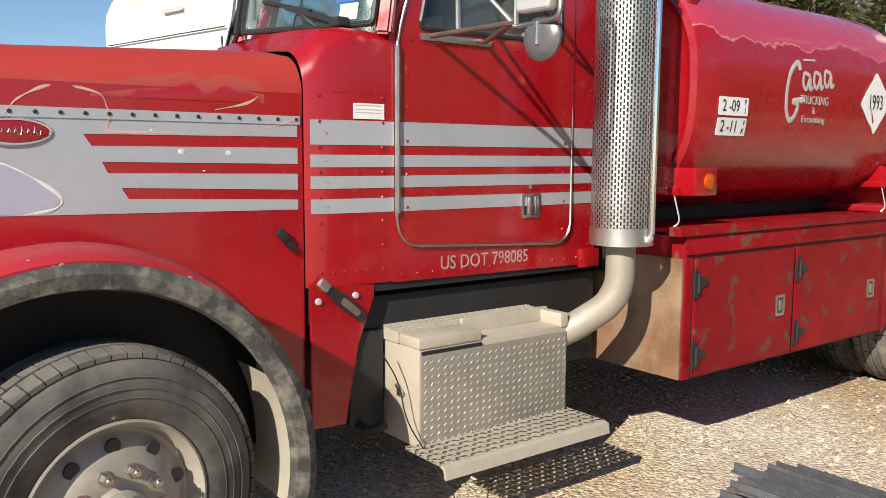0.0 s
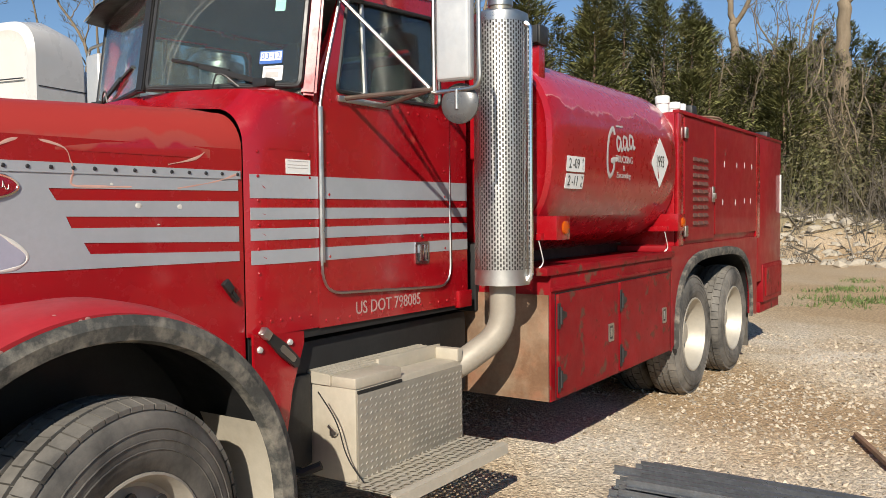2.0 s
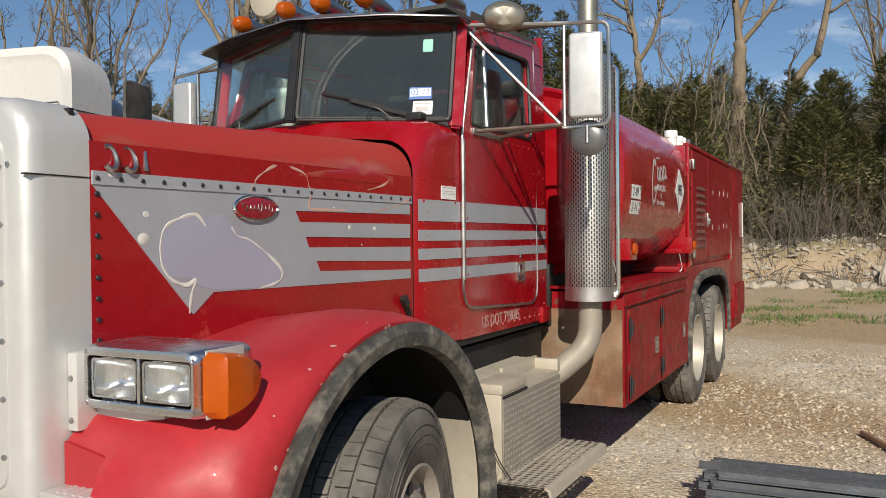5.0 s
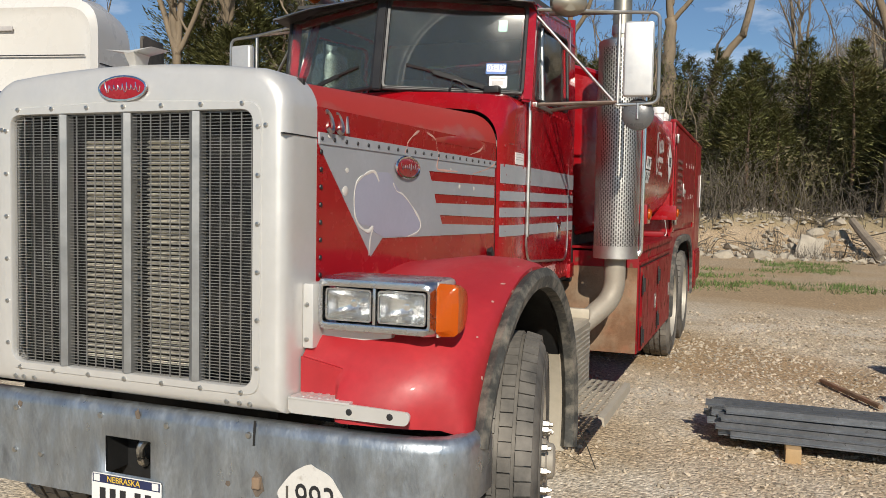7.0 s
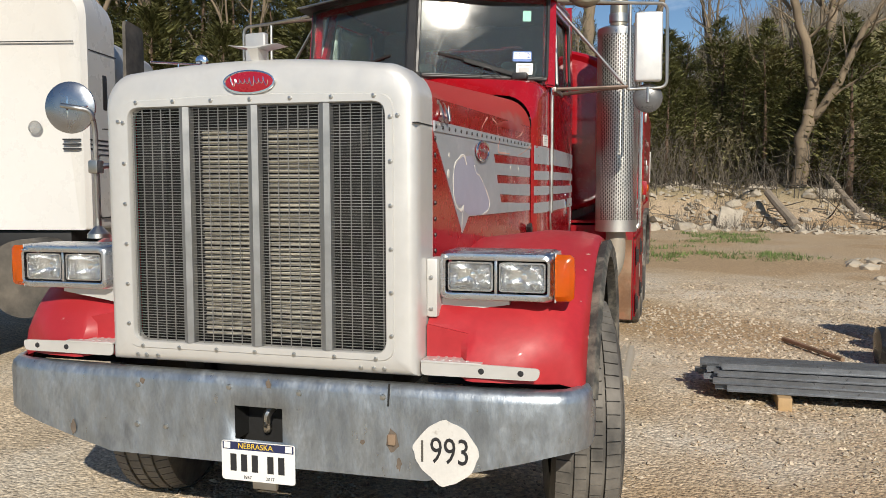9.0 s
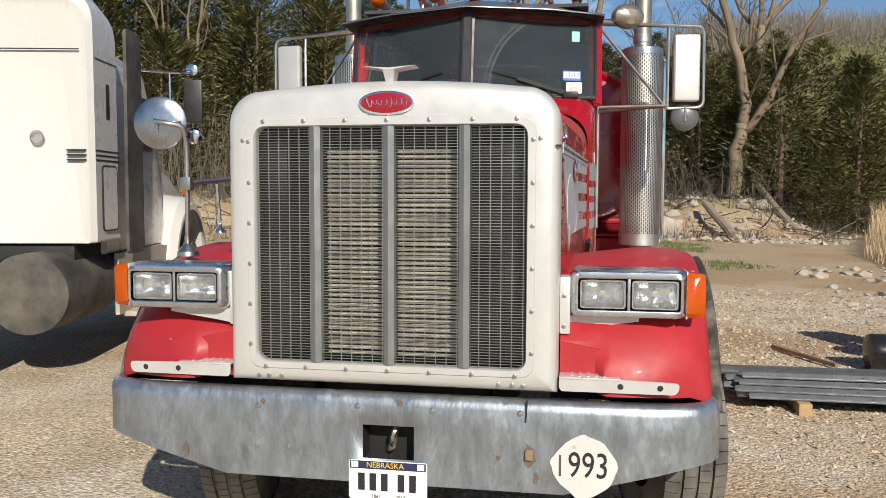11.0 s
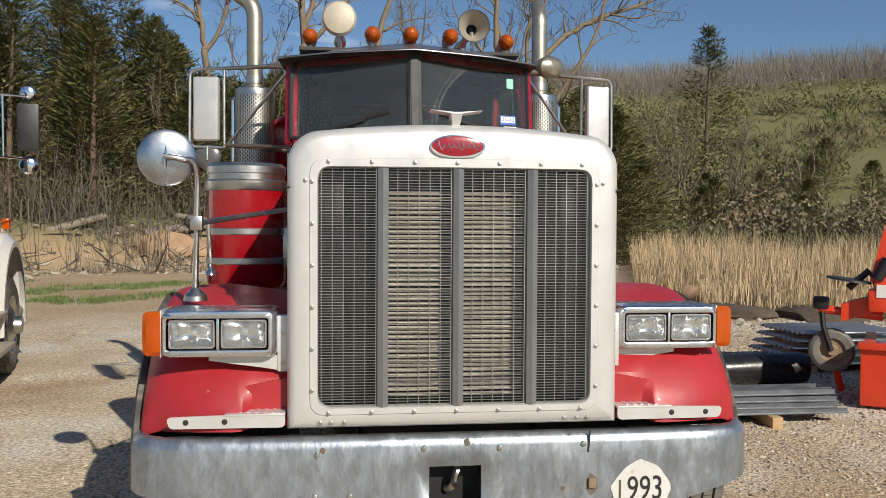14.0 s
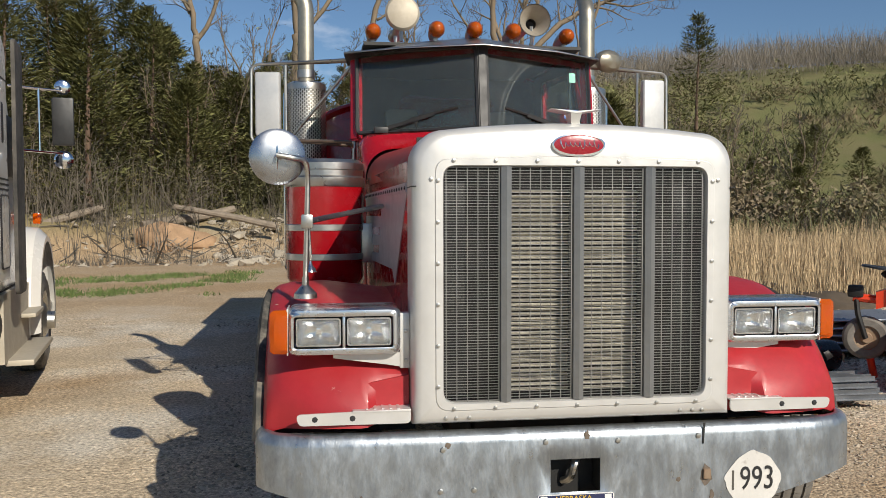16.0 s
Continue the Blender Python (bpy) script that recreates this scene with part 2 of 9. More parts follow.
PEEL = mat("peeling_edge", (0.58, 0.34, 0.28), 0.7, var=0.2)
CREAM = mat("cream_paint", (0.62, 0.61, 0.585), 0.40, 0.4, var=0.05, scale=3, bump=0.05, second=(0.58, 0.57, 0.53), at=(0.6, 0.8), sscale=4, coat=0.2)
DULL = mat("dull_bumper_steel", (0.40, 0.44, 0.48), 0.40, 0.85, var=0.30, scale=5, second=(0.15, 0.155, 0.16), at=(0.50, 0.85), sscale=7, bump=0.25, bscale=45, rvar=0.16, second_rough=0.6, stretch=(1, 1.6, 0.7))
MIRRORCHROME = mat("polished_steel", (0.42, 0.44, 0.47), 0.26, 1.0, var=0.06, rvar=0.05, bump=0.02)
CHROME = mat("chrome", (0.80, 0.81, 0.83), 0.12, 1.0, var=0.05, rvar=0.06, bump=0.02)
STEEL = mat("satin_steel", (0.52, 0.51, 0.48), 0.35, 1.0, var=0.15, rvar=0.1, bump=0.06)
BARSTEEL = mat("grille_bar_grey", (0.29, 0.295, 0.295), 0.4, 0.7, var=0.15, bump=0.08)
STAIN = mat("brown_stain", (0.17, 0.135, 0.105), 0.7, 0.3, var=0.3, scale=30, bump=0.1)
BLACK = mat("black_frame", (0.012, 0.012, 0.012), 0.6, var=0.3, bump=0.2)
PLASTIC = mat("black_plastic", (0.02, 0.02, 0.02), 0.45, var=0.3, bump=0.1)
DUSTY = mat("dusty_black", (0.03, 0.03, 0.028), 0.75, var=0.3, bump=0.2, dust=(0.16, 0.14, 0.115))
RUBBER = mat("tyre_rubber", (0.045, 0.043, 0.04), 0.75, var=0.25, scale=6, bump=0.25, bscale=50, dust=(0.27, 0.245, 0.21))
FLARE = mat("worn_rubber_flare", (0.055, 0.055, 0.05), 0.8, var=0.45, scale=7, bump=0.5, bscale=70, second=(0.21, 0.19, 0.155), at=(0.46, 0.68), sscale=13, second_rough=0.95)
RIM = mat("dusty_white_rim", (0.36, 0.325, 0.27), 0.6, 0.1, var=0.18, scale=5, second=(0.22, 0.17, 0.12), at=(0.62, 0.8), sscale=8, bump=0.2)
RIMALU = mat("pale_rim", (0.47, 0.43, 0.36), 0.5, 0.35, var=0.12, scale=3, bump=0.1)
STEP = mat("dusty_aluminium", (0.50, 0.45, 0.36), 0.6, 0.25, var=0.14, scale=3, second=(0.38, 0.33, 0.25), at=(0.5, 0.75), sscale=3, bump=0.2, bscale=50)
PLATE = mat("grey_tread_plate", (0.33, 0.305, 0.255), 0.5, 0.45, var=0.18, scale=4, second=(0.42, 0.37, 0.29), at=(0.5, 0.75), sscale=3, bump=0.15, bscale=50)
PIPE = mat("tarnished_pipe", (0.40, 0.37, 0.30), 0.42, 0.85, var=0.18, scale=3, rvar=0.1, bump=0.06)
GLASS = glassy("cab_glass", (0.60, 0.70, 0.67), 0.015, 0.985)
# driver's side: two wiper streaks brightened to paint the sun's glare on them
SCREENGLASS = {s: dusty_pane("windshield_glass", (2.2, s * 0.62, 2.17), ((0.515, 0.008), (0.522, 0.10), (0.53, 0.02), (0.545, 0.02), (0.55, 0.09), (0.558, 0.022)) if s < 0 else ((0.5, 0.008),)) for s in (-1, 1)}
LENS = glassy("headlamp_glass", (0.98, 0.99, 0.98), 0.04, 0.97, bump=0.35, bscale=90)
REFLECT = mat("lamp_reflector", (0.62, 0.63, 0.64), 0.2, 1.0, var=0.05, bump=0)
AMBER = glassy("amber_lens", (0.88, 0.16, 0.004), 0.12, 0.6, bump=0.8, bscale=55)
MIRRORBACK = mat("grey_mirror_back", (0.13, 0.13, 0.13), 0.3, 0.3, var=0.2)
MIRRORCASE = mat("bright_mirror_case", (0.56, 0.56, 0.55), 0.42, 0.45, var=0.08, bump=0.05)
LAMPSHELL = mat("satin_aluminium", (0.66, 0.67, 0.69), 0.28, 1.0, var=0.12, rvar=0.1, bump=0.05, stretch=(1, 0.4, 1))
ARM = mat("tarnished_arm", (0.17, 0.125, 0.10), 0.4, 0.6, var=0.25)
GUARD = mat("stainless_guard", (0.60, 0.58, 0.54), 0.42, 1.0, var=0.15, rvar=0.1, bump=0.05)
LOUVRE = mat("dark_louvre", (0.13, 0.05, 0.035), 0.7, var=0.3)
MIRROR = mat("mirror_glass", (0.8, 0.82, 0.84), 0.04, 1.0, var=0.02, rvar=0.02, bump=0)
INTERIOR = mat("cab_trim", (0.06, 0.058, 0.055), 0.8, var=0.25)
SEAT = mat("grey_seat_cloth", (0.22, 0.22, 0.21), 0.9, var=0.2, scale=8)
BADGE = mat("badge_enamel", (0.30, 0.008, 0.02), 0.25, coat=0.5, var=0.1)
WHITE = mat("white_decal", (0.76, 0.75, 0.72), 0.5, var=0.06, second=(0.5, 0.45, 0.4), at=(0.7, 0.8), sscale=30)
INK = mat("black_ink", (0.02, 0.02, 0.022), 0.5, var=0.1, bump=0)
BLUE = mat("blue_ink", (0.03, 0.12, 0.42), 0.5, var=0.1, bump=0)
YELLOW = mat("yellow_ink", (0.75, 0.5, 0.05), 0.5, var=0.1, bump=0)
NAVY = mat("navy_ink", (0.02, 0.025, 0.08), 0.5, var=0.1, bump=0)
LETTER = mat("silver_letter", (0.45, 0.42, 0.40), 0.5, var=0.15, scale=20, bump=0)
FADELETTER = mat("worn_letter", (0.40, 0.27, 0.25), 0.6, var=0.2, scale=14, second=(0.30, 0.01, 0.015), at=(0.60, 0.66), sscale=22, bump=0)
PLACARD = mat("stained_placard", (0.62, 0.60, 0.56), 0.6, var=0.1, scale=8, second=(0.36, 0.33, 0.29), at=(0.60, 0.72), sscale=16, bump=0.1)
CHIP = mat("bare_chip", (0.42, 0.22, 0.19), 0.7, var=0.15, scale=30)
MINT = mat("green_sticker", (0.30, 0.55, 0.48), 0.6, var=0.05, bump=0)
TRUCKWHITE = mat("white_truck_paint", (0.64, 0.62, 0.58), 0.3, coat=0.4, var=0.03, scale=1.5, bump=0.02)
ORANGE = mat("machine_orange", (0.72, 0.055, 0.015), 0.4, var=0.12, coat=0.2, second=(0.25, 0.12, 0.06), at=(0.68, 0.74), sscale=4)
GALV = mat("galvanised", (0.55, 0.56, 0.57), 0.35, 0.9, var=0.15)
POLY = mat("black_poly_roll", (0.015, 0.015, 0.016), 0.3, var=0.3, second=(0.25, 0.25, 0.25), at=(0.68, 0.72), sscale=6, bump=0.3, bscale=20)
POST = mat("painted_steel_post", (0.17, 0.18, 0.195), 0.35, 0.6, var=0.3, scale=5, island=0.75)
TIMBER = mat("pine_block", (0.45, 0.30, 0.15), 0.8, var=0.2)
SCREEN = mat("grille_screen_wire", (0.33, 0.325, 0.31), 0.4, 0.6, var=0.2, bump=0)
CORE = mat("radiator_core", (0.016, 0.015, 0.014), 0.7, 0.3, var=0.3)
ELBOW = mat("dusty_exhaust", (0.36, 0.32, 0.26), 0.65, 0.3, var=0.15, bump=0.2)
FIN = mat("radiator_fins", (0.66, 0.62, 0.52), 0.5, 0.2, var=0.4, scale=8, stretch=(1, 3, 30), bump=0.3, bscale=30)


# ---- shape helpers ----
def part(name, bm, material, parent=None, label="", smooth=True, angle=35):
    """Links a bmesh as one mesh object, under a thing or a part."""
    bmesh.ops.recalc_face_normals(bm, faces=bm.faces)
    me = bpy.data.meshes.new(name)
    bm.to_mesh(me)
    bm.free()
    me.materials.append(material)
    if smooth:
        me.shade_smooth()
        me.set_sharp_from_angle(angle=radians(angle))
    ob = new(name, me)
    if parent:
        ob.parent = parent
    return tagged(ob, label)


def thing(name, label, category, group="", at=(0, 0, 0)):
    ob = tagged(new(name), label, category, group)
    ob.location = at
    return ob


def join(*bms):
    out = bms[0]
    for b in bms[1:]:
        me = bpy.data.meshes.new("tmp")
        b.to_mesh(me)
        b.free()
        out.from_mesh(me)
        bpy.data.meshes.remove(me)
    return out


def box(x0, x1, y0, y1, z0, z1, bev=0.008, seg=2):
    bm = bmesh.new()
    bmesh.ops.create_cube(bm, size=1)
    bmesh.ops.scale(bm, vec=(abs(x1 - x0), abs(y1 - y0), abs(z1 - z0)), verts=bm.verts)
    bmesh.ops.translate(bm, vec=((x0 + x1) / 2, (y0 + y1) / 2, (z0 + z1) / 2), verts=bm.verts)
    if bev:
        bmesh.ops.bevel(bm, geom=bm.edges[:], offset=bev, segments=seg, affect="EDGES", profile=0.6)
    return bm


def moved(bm, m):
    bmesh.ops.transform(bm, matrix=m, verts=bm.verts)
    return bm


def tube(points, r, n=10, radii=None, cap=True):
    """A round bar swept along points."""
    bm = bmesh.new()
    pts = [Vector(p) for p in points]
    rs = radii or [r] * len(pts)
    d = (pts[1] - pts[0]).normalized()
    side = d.orthogonal().normalized()
    rings = []
    for i, p in enumerate(pts):
        nd = (pts[min(i + 1, len(pts) - 1)] - pts[max(i - 1, 0)]).normalized()
        side = (side - nd * side.dot(nd)).normalized()
        up = nd.cross(side)
        rings.append([bm.verts.new(p + rs[i] * (math.cos(a) * side + math.sin(a) * up)) for a in (2 * math.pi * k / n for k in range(n))])
    for a, b in zip(rings, rings[1:]):
        for k in range(n):
            bm.faces.new((a[k], a[(k + 1) % n], b[(k + 1) % n], b[k]))
    if cap:
        bm.faces.new(rings[0][::-1])
        bm.faces.new(rings[-1])
    return bm


def bend(points, r=0.06, n=5):
    """The points of a path with its corners rounded."""
    pts = [Vector(p) for p in points]
    out = [pts[0]]
    for a, b, c in zip(pts, pts[1:], pts[2:]):
        u, v = (a - b), (c - b)
        k = min(r, u.length * 0.45, v.length * 0.45)
        p, q = b + u.normalized() * k, b + v.normalized() * k
        for i in range(n + 1):
            t = i / n
            out.append((1 - t) ** 2 * p + 2 * t * (1 - t) * b + t * t * q)
    return out + [pts[-1]]


def lathe(profile, m, n=32, close=False):
    """Turns (radius, height) pairs about the z axis of the pose m."""
    bm = bmesh.new()
    rings = []
    for r, h in profile:
        if r < 1e-5:
            rings.append([bm.verts.new(m @ Vector((0, 0, h)))])
        else:
            rings.append([bm.verts.new(m @ Vector((r * math.cos(2 * math.pi * k / n), r * math.sin(2 * math.pi * k / n), h))) for k in range(n)])
    for a, b in zip(rings, rings[1:]):
        for k in range(n):
            q = [a[k % len(a)], a[(k + 1) % len(a)], b[(k + 1) % len(b)], b[k % len(b)]]
            q = [v for i, v in enumerate(q) if v not in q[:i]]
            if len(q) > 2:
                bm.faces.new(q)
    return bm


def loft(sections, closed=False, caps=False):
    bm = bmesh.new()
    rows = [[bm.verts.new(p) for p in s] for s in sections]
    n = len(rows[0])
    for a, b in zip(rows, rows[1:]):
        for k in range(n if closed else n - 1):
            bm.faces.new((a[k], a[(k + 1) % n], b[(k + 1) % n], b[k]))
    if caps:
        bm.faces.new(rows[0][::-1])
        bm.faces.new(rows[-1])
    return bm


def slab(poly, to3d, depth, bev=0.0):
    """A flat sheet from a 2D outline; to3d(u, v, w) places it, w running from 0 to depth."""
    bm = bmesh.new()
    a = [bm.verts.new(to3d(u, v, 0)) for u, v in poly]
    b = [bm.verts.new(to3d(u, v, depth)) for u, v in poly]
    n = len(poly)
    bm.faces.new(a[::-1])
    bm.faces.new(b)
    for k in range(n):
        bm.faces.new((a[k], a[(k + 1) % n], b[(k + 1) % n], b[k]))
    if bev:
        es = [e for e in bm.edges if all(v in b for v in e.verts)]
        bmesh.ops.bevel(bm, geom=es, offset=bev, segments=2, affect="EDGES")
    return bm


def rounded(poly, r, n=6):
    """Rounds the corners of an outline; r is one radius or one for each corner."""
    out = []
    k = len(poly)
    for i in range(k):
        ri = r[i] if isinstance(r, (list, tuple)) else r
        a, b, c = Vector(poly[i - 1]), Vector(poly[i]), Vector(poly[(i + 1) % k])
        u, v = (a - b), (c - b)
        d = min(ri, u.length * 0.48, v.length * 0.48)
        p, q = b + u.normalized() * d, b + v.normalized() * d
        for j in range(n + 1):
            t = j / n
            w = (1 - t) ** 2 * p + 2 * t * (1 - t) * b + t * t * q
            out.append((w.x, w.y))
    return out


def ray_out(poly, c, ang):
    """Where the ray from c at that angle leaves the outline."""
    d = Vector((math.cos(ang), math.sin(ang)))
    best = None
    for i in range(len(poly)):
        p, q = Vector(poly[i - 1]), Vector(poly[i])
        e = q - p
        den = d.x * e.y - d.y * e.x
        if abs(den) < 1e-12:
            continue
        w = p - Vector(c)
        t, s = (w.x * e.y - w.y * e.x) / den, (w.x * d.y - w.y * d.x) / den
        if t > 0 and -1e-6 <= s <= 1 + 1e-6 and (best is None or t > best):
            best = t
    return Vector(c) + d * (best or 0)


def frame_plate(outer, hole, c, to3d, depth, extra=64):
    """A flat sheet with a hole, both outlines star-shaped about c."""
    angs = sorted({round(math.atan2(p[1] - c[1], p[0] - c[0]), 4) for p in [*outer, *hole]} | {round(-math.pi + 2 * math.pi * k / extra, 4) for k in range(extra)})
    bm = bmesh.new()
    rows = []
    for w in (0, depth):
        o = [bm.verts.new(to3d(*ray_out(outer, c, a), w)) for a in angs]
        i = [bm.verts.new(to3d(*ray_out(hole, c, a), w)) for a in angs]
        rows.append((o, i))
    (o0, i0), (o1, i1) = rows
    n = len(angs)
    for k in range(n):
        j = (k + 1) % n
        for q in ((o0[k], o0[j], i0[j], i0[k]), (o1[k], i1[k], i1[j], o1[j]), (o0[k], o1[k], o1[j], o0[j]), (i0[k], i0[j], i1[j], i1[k])):
            bm.faces.new(q)
    return bm


def on_side(y, s=-1):
    """Places (x, z) outlines on a plane of constant y, thickness running outward."""
    return lambda u, v, w: Vector((u, y + s * w, v))


def on_front(x):
    return lambda u, v, w: Vector((x - w, u, v))


def rivets(places, normal, r=0.008, h=0.005):
    """Round heads at the places given, on a surface with that normal."""
    bm = bmesh.new()
    q = Vector(normal).to_track_quat("Z", "Y").to_matrix().to_4x4()
    for p in places:
        m = Matrix.Translation(p) @ q
        ring = [[bm.verts.new(m @ Vector((rr * math.cos(a), rr * math.sin(a), hh))) for a in (2 * math.pi * k / 8 for k in range(8))] for rr, hh in ((r, -0.001), (r * 0.8, h * 0.7))]
        top = bm.verts.new(m @ Vector((0, 0, h)))
        for k in range(8):
            bm.faces.new((ring[0][k], ring[0][(k + 1) % 8], ring[1][(k + 1) % 8], ring[1][k]))
            bm.faces.new((ring[1][k], ring[1][(k + 1) % 8], top))
    return bm


HEADS = {}


def heads(name, places, normal, material, parent, r=0.008, h=0.005):
    """Single rivet or bolt heads as parts that share one mesh."""
    key = (name, tuple(normal), material.name, r, h)
    for p in places:
        if key not in HEADS:
            ob = part(name, rivets([(0, 0, 0)], normal, r, h), material, parent)
            HEADS[key] = ob.data
        else:
            ob = new(name, HEADS[key])
            ob.parent = parent
        ob.location = p


def words(text, size, m, depth=0.0015, align="CENTER", shear=0.0, squeeze=1.0):
    """Flat lettering in the built-in font as a bmesh, at the pose m."""
    cu = bpy.data.curves.new("lettering", "FONT")
    cu.body, cu.size, cu.extrude, cu.align_x, cu.align_y, cu.shear, cu.resolution_u = text, size, depth, align, "CENTER", shear, 3
    ob = bpy.data.objects.new("lettering", cu)
    scene.collection.objects.link(ob)
    me = bpy.data.meshes.new_from_object(ob.evaluated_get(bpy.context.evaluated_depsgraph_get()))
    bm = bmesh.new()
    bm.from_mesh(me)
    bpy.data.objects.remove(ob)
    bpy.data.curves.remove(cu)
    bpy.data.meshes.remove(me)
    bmesh.ops.scale(bm, vec=(squeeze, 1, 1), verts=bm.verts)
    return moved(bm, m)


def side_pose(x, y, z):
    return pose(x, y, z, 90, 0, 0)


def front_pose(x, y, z):
    return pose(x, y, z, 90, 0, -90)


def lerp(a, b, t):
    return a + (b - a) * t


def smooth(a, b, x):
    t = min(1, max(0, (x - a) / (b - a)))
    return t * t * (3 - 2 * t)


# ---- the fuel truck ----
truck = thing("fuel_truck", "old red tanker truck with grey stripes, parked on gravel", "truck")
AX, AZ = 0.93, 0.53


def both(x, y):
    return ((-1, x), (1, y))


def hood_section(x, w, ztop, zlow, crown=0.05, rad=0.17, n=8):
    """One cross section of the hood, from the driver's side over the crown to the other side."""
    pts = [(x, -w, zlow), (x, -w, ztop - rad - crown)]
    for k in range(1, n + 1):
        a = math.pi / 2 * k / n
        pts.append((x, -w + rad * (1 - math.cos(a)), ztop - crown - rad + rad * math.sin(a)))
    half = len(pts)
    inner = w - rad
    mids = [(x, -inner + inner * 2 * k / 12, ztop - crown + crown * (1 - (1 - k / 6) ** 2)) for k in range(1, 12)]
    return pts + mids + [(p[0], -p[1], p[2]) for p in reversed(pts[:half])]


def build_hood():
    xs = (0.20, 0.5, 0.9, 1.3, 1.6, 1.92)
    secs = [hood_section(x, lerp(0.632, 0.722, smooth(0.1, 1.9, x) * 0.5 + 0.5 * (x - .17) / 1.73), lerp(1.99, 2.085, (x - 0.17) / 1.73), 1.815, crown=lerp(0.03, 0.06, x / 1.9)) for x in xs]
    hood = part("hood", loft(secs), HOOD_RED, truck, "red hood crown with weathered clear coat")
    for s in (-1, 1):
        side = slab([(0.20, 0.90), (1.918, 0.52), (1.918, 1.86), (0.20, 1.86)], lambda u, v, w, s=s: Vector((u, s * (lerp(0.634, 0.724, (u - 0.17) / 1.73) - 0.006 + w), v)), 0.006)
        panel = part("hood_side_panel", side, RED, truck)

        def sk(u, v, w, s=s):
            return Vector((u, s * (lerp(0.634, 0.724, (u - 0.17) / 1.73) + 0.0005 + w), v))
        v_shape = [(0.205, 1.736), (0.576, 1.335), (0.665, 1.402), (1.895, 1.390), (1.895, 1.431), (1.231, 1.449), (1.207, 1.490), (1.895, 1.471),
                   (1.895, 1.536), (1.163, 1.543), (1.144, 1.584), (1.895, 1.576), (1.895, 1.641), (1.112, 1.640), (1.085, 1.682), (1.895, 1.685), (1.895, 1.736)]
        part("stripe_decal", slab(v_shape, sk, 0.002), SILVER, panel, "grey paint stripes ending in a pointed chevron")
        part("hinge_strip", slab([(0.205, 1.736), (1.905, 1.734), (1.905, 1.768), (0.205, 1.775)], lambda u, v, w: sk(u, v, w * 3), 0.002), SILVER, panel, "grey riveted hood hinge strip")
        heads("rivet", [sk(0.22 + 0.0795 * k, 1.754, 0.007) for k in range(22)], (0, s, 0), INK, panel, 0.008, 0.004)
        if s < 0:
            blob = [(0.446, 1.568), (0.462, 1.611), (0.507, 1.638), (0.59, 1.654), (0.70, 1.66), (0.733, 1.651), (0.759, 1.619), (0.836, 1.574), (0.927, 1.527), (1.011, 1.462), (0.98, 1.418), (0.861, 1.404),
                    (0.672, 1.406), (0.598, 1.428), (0.574, 1.448), (0.482, 1.461), (0.449, 1.506)]
            part("primer_patch", slab(rounded(blob, 0.03, 4), lambda u, v, w: sk(u, v, w + 0.002), 0.001), PRIMER, panel, "bare grey primer patch with ragged edge")
            for line, r0, r1 in (([(0.558, 1.34), (0.568, 1.403), (0.586, 1.447), (0.55, 1.431), (0.493, 1.448), (0.46, 1.48), (0.447, 1.515), (0.446, 1.568), (0.462, 1.611), (0.507, 1.638), (0.59, 1.658), (0.631, 1.622)], 0.003, 0.012),
                                 ([(0.749, 1.619), (0.78, 1.588), (0.836, 1.574), (0.921, 1.527), (1.005, 1.459), (0.98, 1.418), (0.89, 1.403)], 0.002, 0.008)):
                edge = [sk(u, v, 0.003) for u, v in bend3(line)]
                part("filler_line", flat_tube(edge, [r0 + r1 * abs(noise.noise(p * 14)) for p in edge]), PUTTY, panel)
            for x, z, r in ((0.382, 1.58, 0.024), (0.392, 1.654, 0.013), (1.427, 1.622, 0.015), (1.607, 1.618, 0.012), (1.51, 1.55, 0.006), (0.27, 1.766, 0.014), (1.32, 1.70, 0.007)):
                part("filler_spot", lathe([(r, 0), (r * 0.9, 0.001), (0, 0.0015)], pose(x, sk(x, z, 0.0022 if z < 1.73 else 0.0062).y, z, 90) @ Matrix.Diagonal((1, 0.8 + 0.4 * noise.noise((x * 9, z, 0)), 1, 1)), 14), PUTTY, panel)
            for loop in ([(0.839, 1.742), (0.882, 1.794), (0.957, 1.836), (1.018, 1.85), (1.082, 1.842), (1.148, 1.821), (1.167, 1.779), (1.173, 1.735), (1.169, 1.696), (1.231, 1.690), (1.40, 1.692)],
                         [(1.559, 1.782), (1.689, 1.813), (1.771, 1.865), (1.86, 1.875), (1.915, 1.897)], [(1.599, 1.690), (1.778, 1.721), (1.89, 1.756)]):
                edge = [sk(u, v, 0.0022 if v < 1.73 else 0.0062 if v < 1.778 else 0.001 - 0.28 * max(0, v - 1.83) ** 1.15) for u, v in bend3(loop)]
                part("peel_line", flat_tube(edge, [0.0015 + 0.0075 * abs(noise.noise(p * 11)) for p in edge]), PEEL, hood)
            y = sk(0.87, 1.65, 0).y
            oval = part("side_badge", lathe([(0.0, 0.012), (0.8, 0.012), (0.95, 0.009), (1, 0.0)], pose(0.868, y, 1.686, 90) @ Matrix.Diagonal((0.115, 0.042, 1, 1)), 40), BADGE, panel, "dark red oval enamel badge")
            part("badge_rim", ring_oval(pose(0.868, y, 1.686, 90), 0.115, 0.042, 0.006), CHROME, oval)
            part("badge_script", script_bar(side_pose(0.868, y - 0.013, 1.686), 0.16, 0.035), STEEL, oval)
            part("hood_number", numeral_bars(0.26, 1.815, -0.642), STEEL, hood, "worn peeling number decal")
            latch(1.80, -0.722, 1.265, panel)
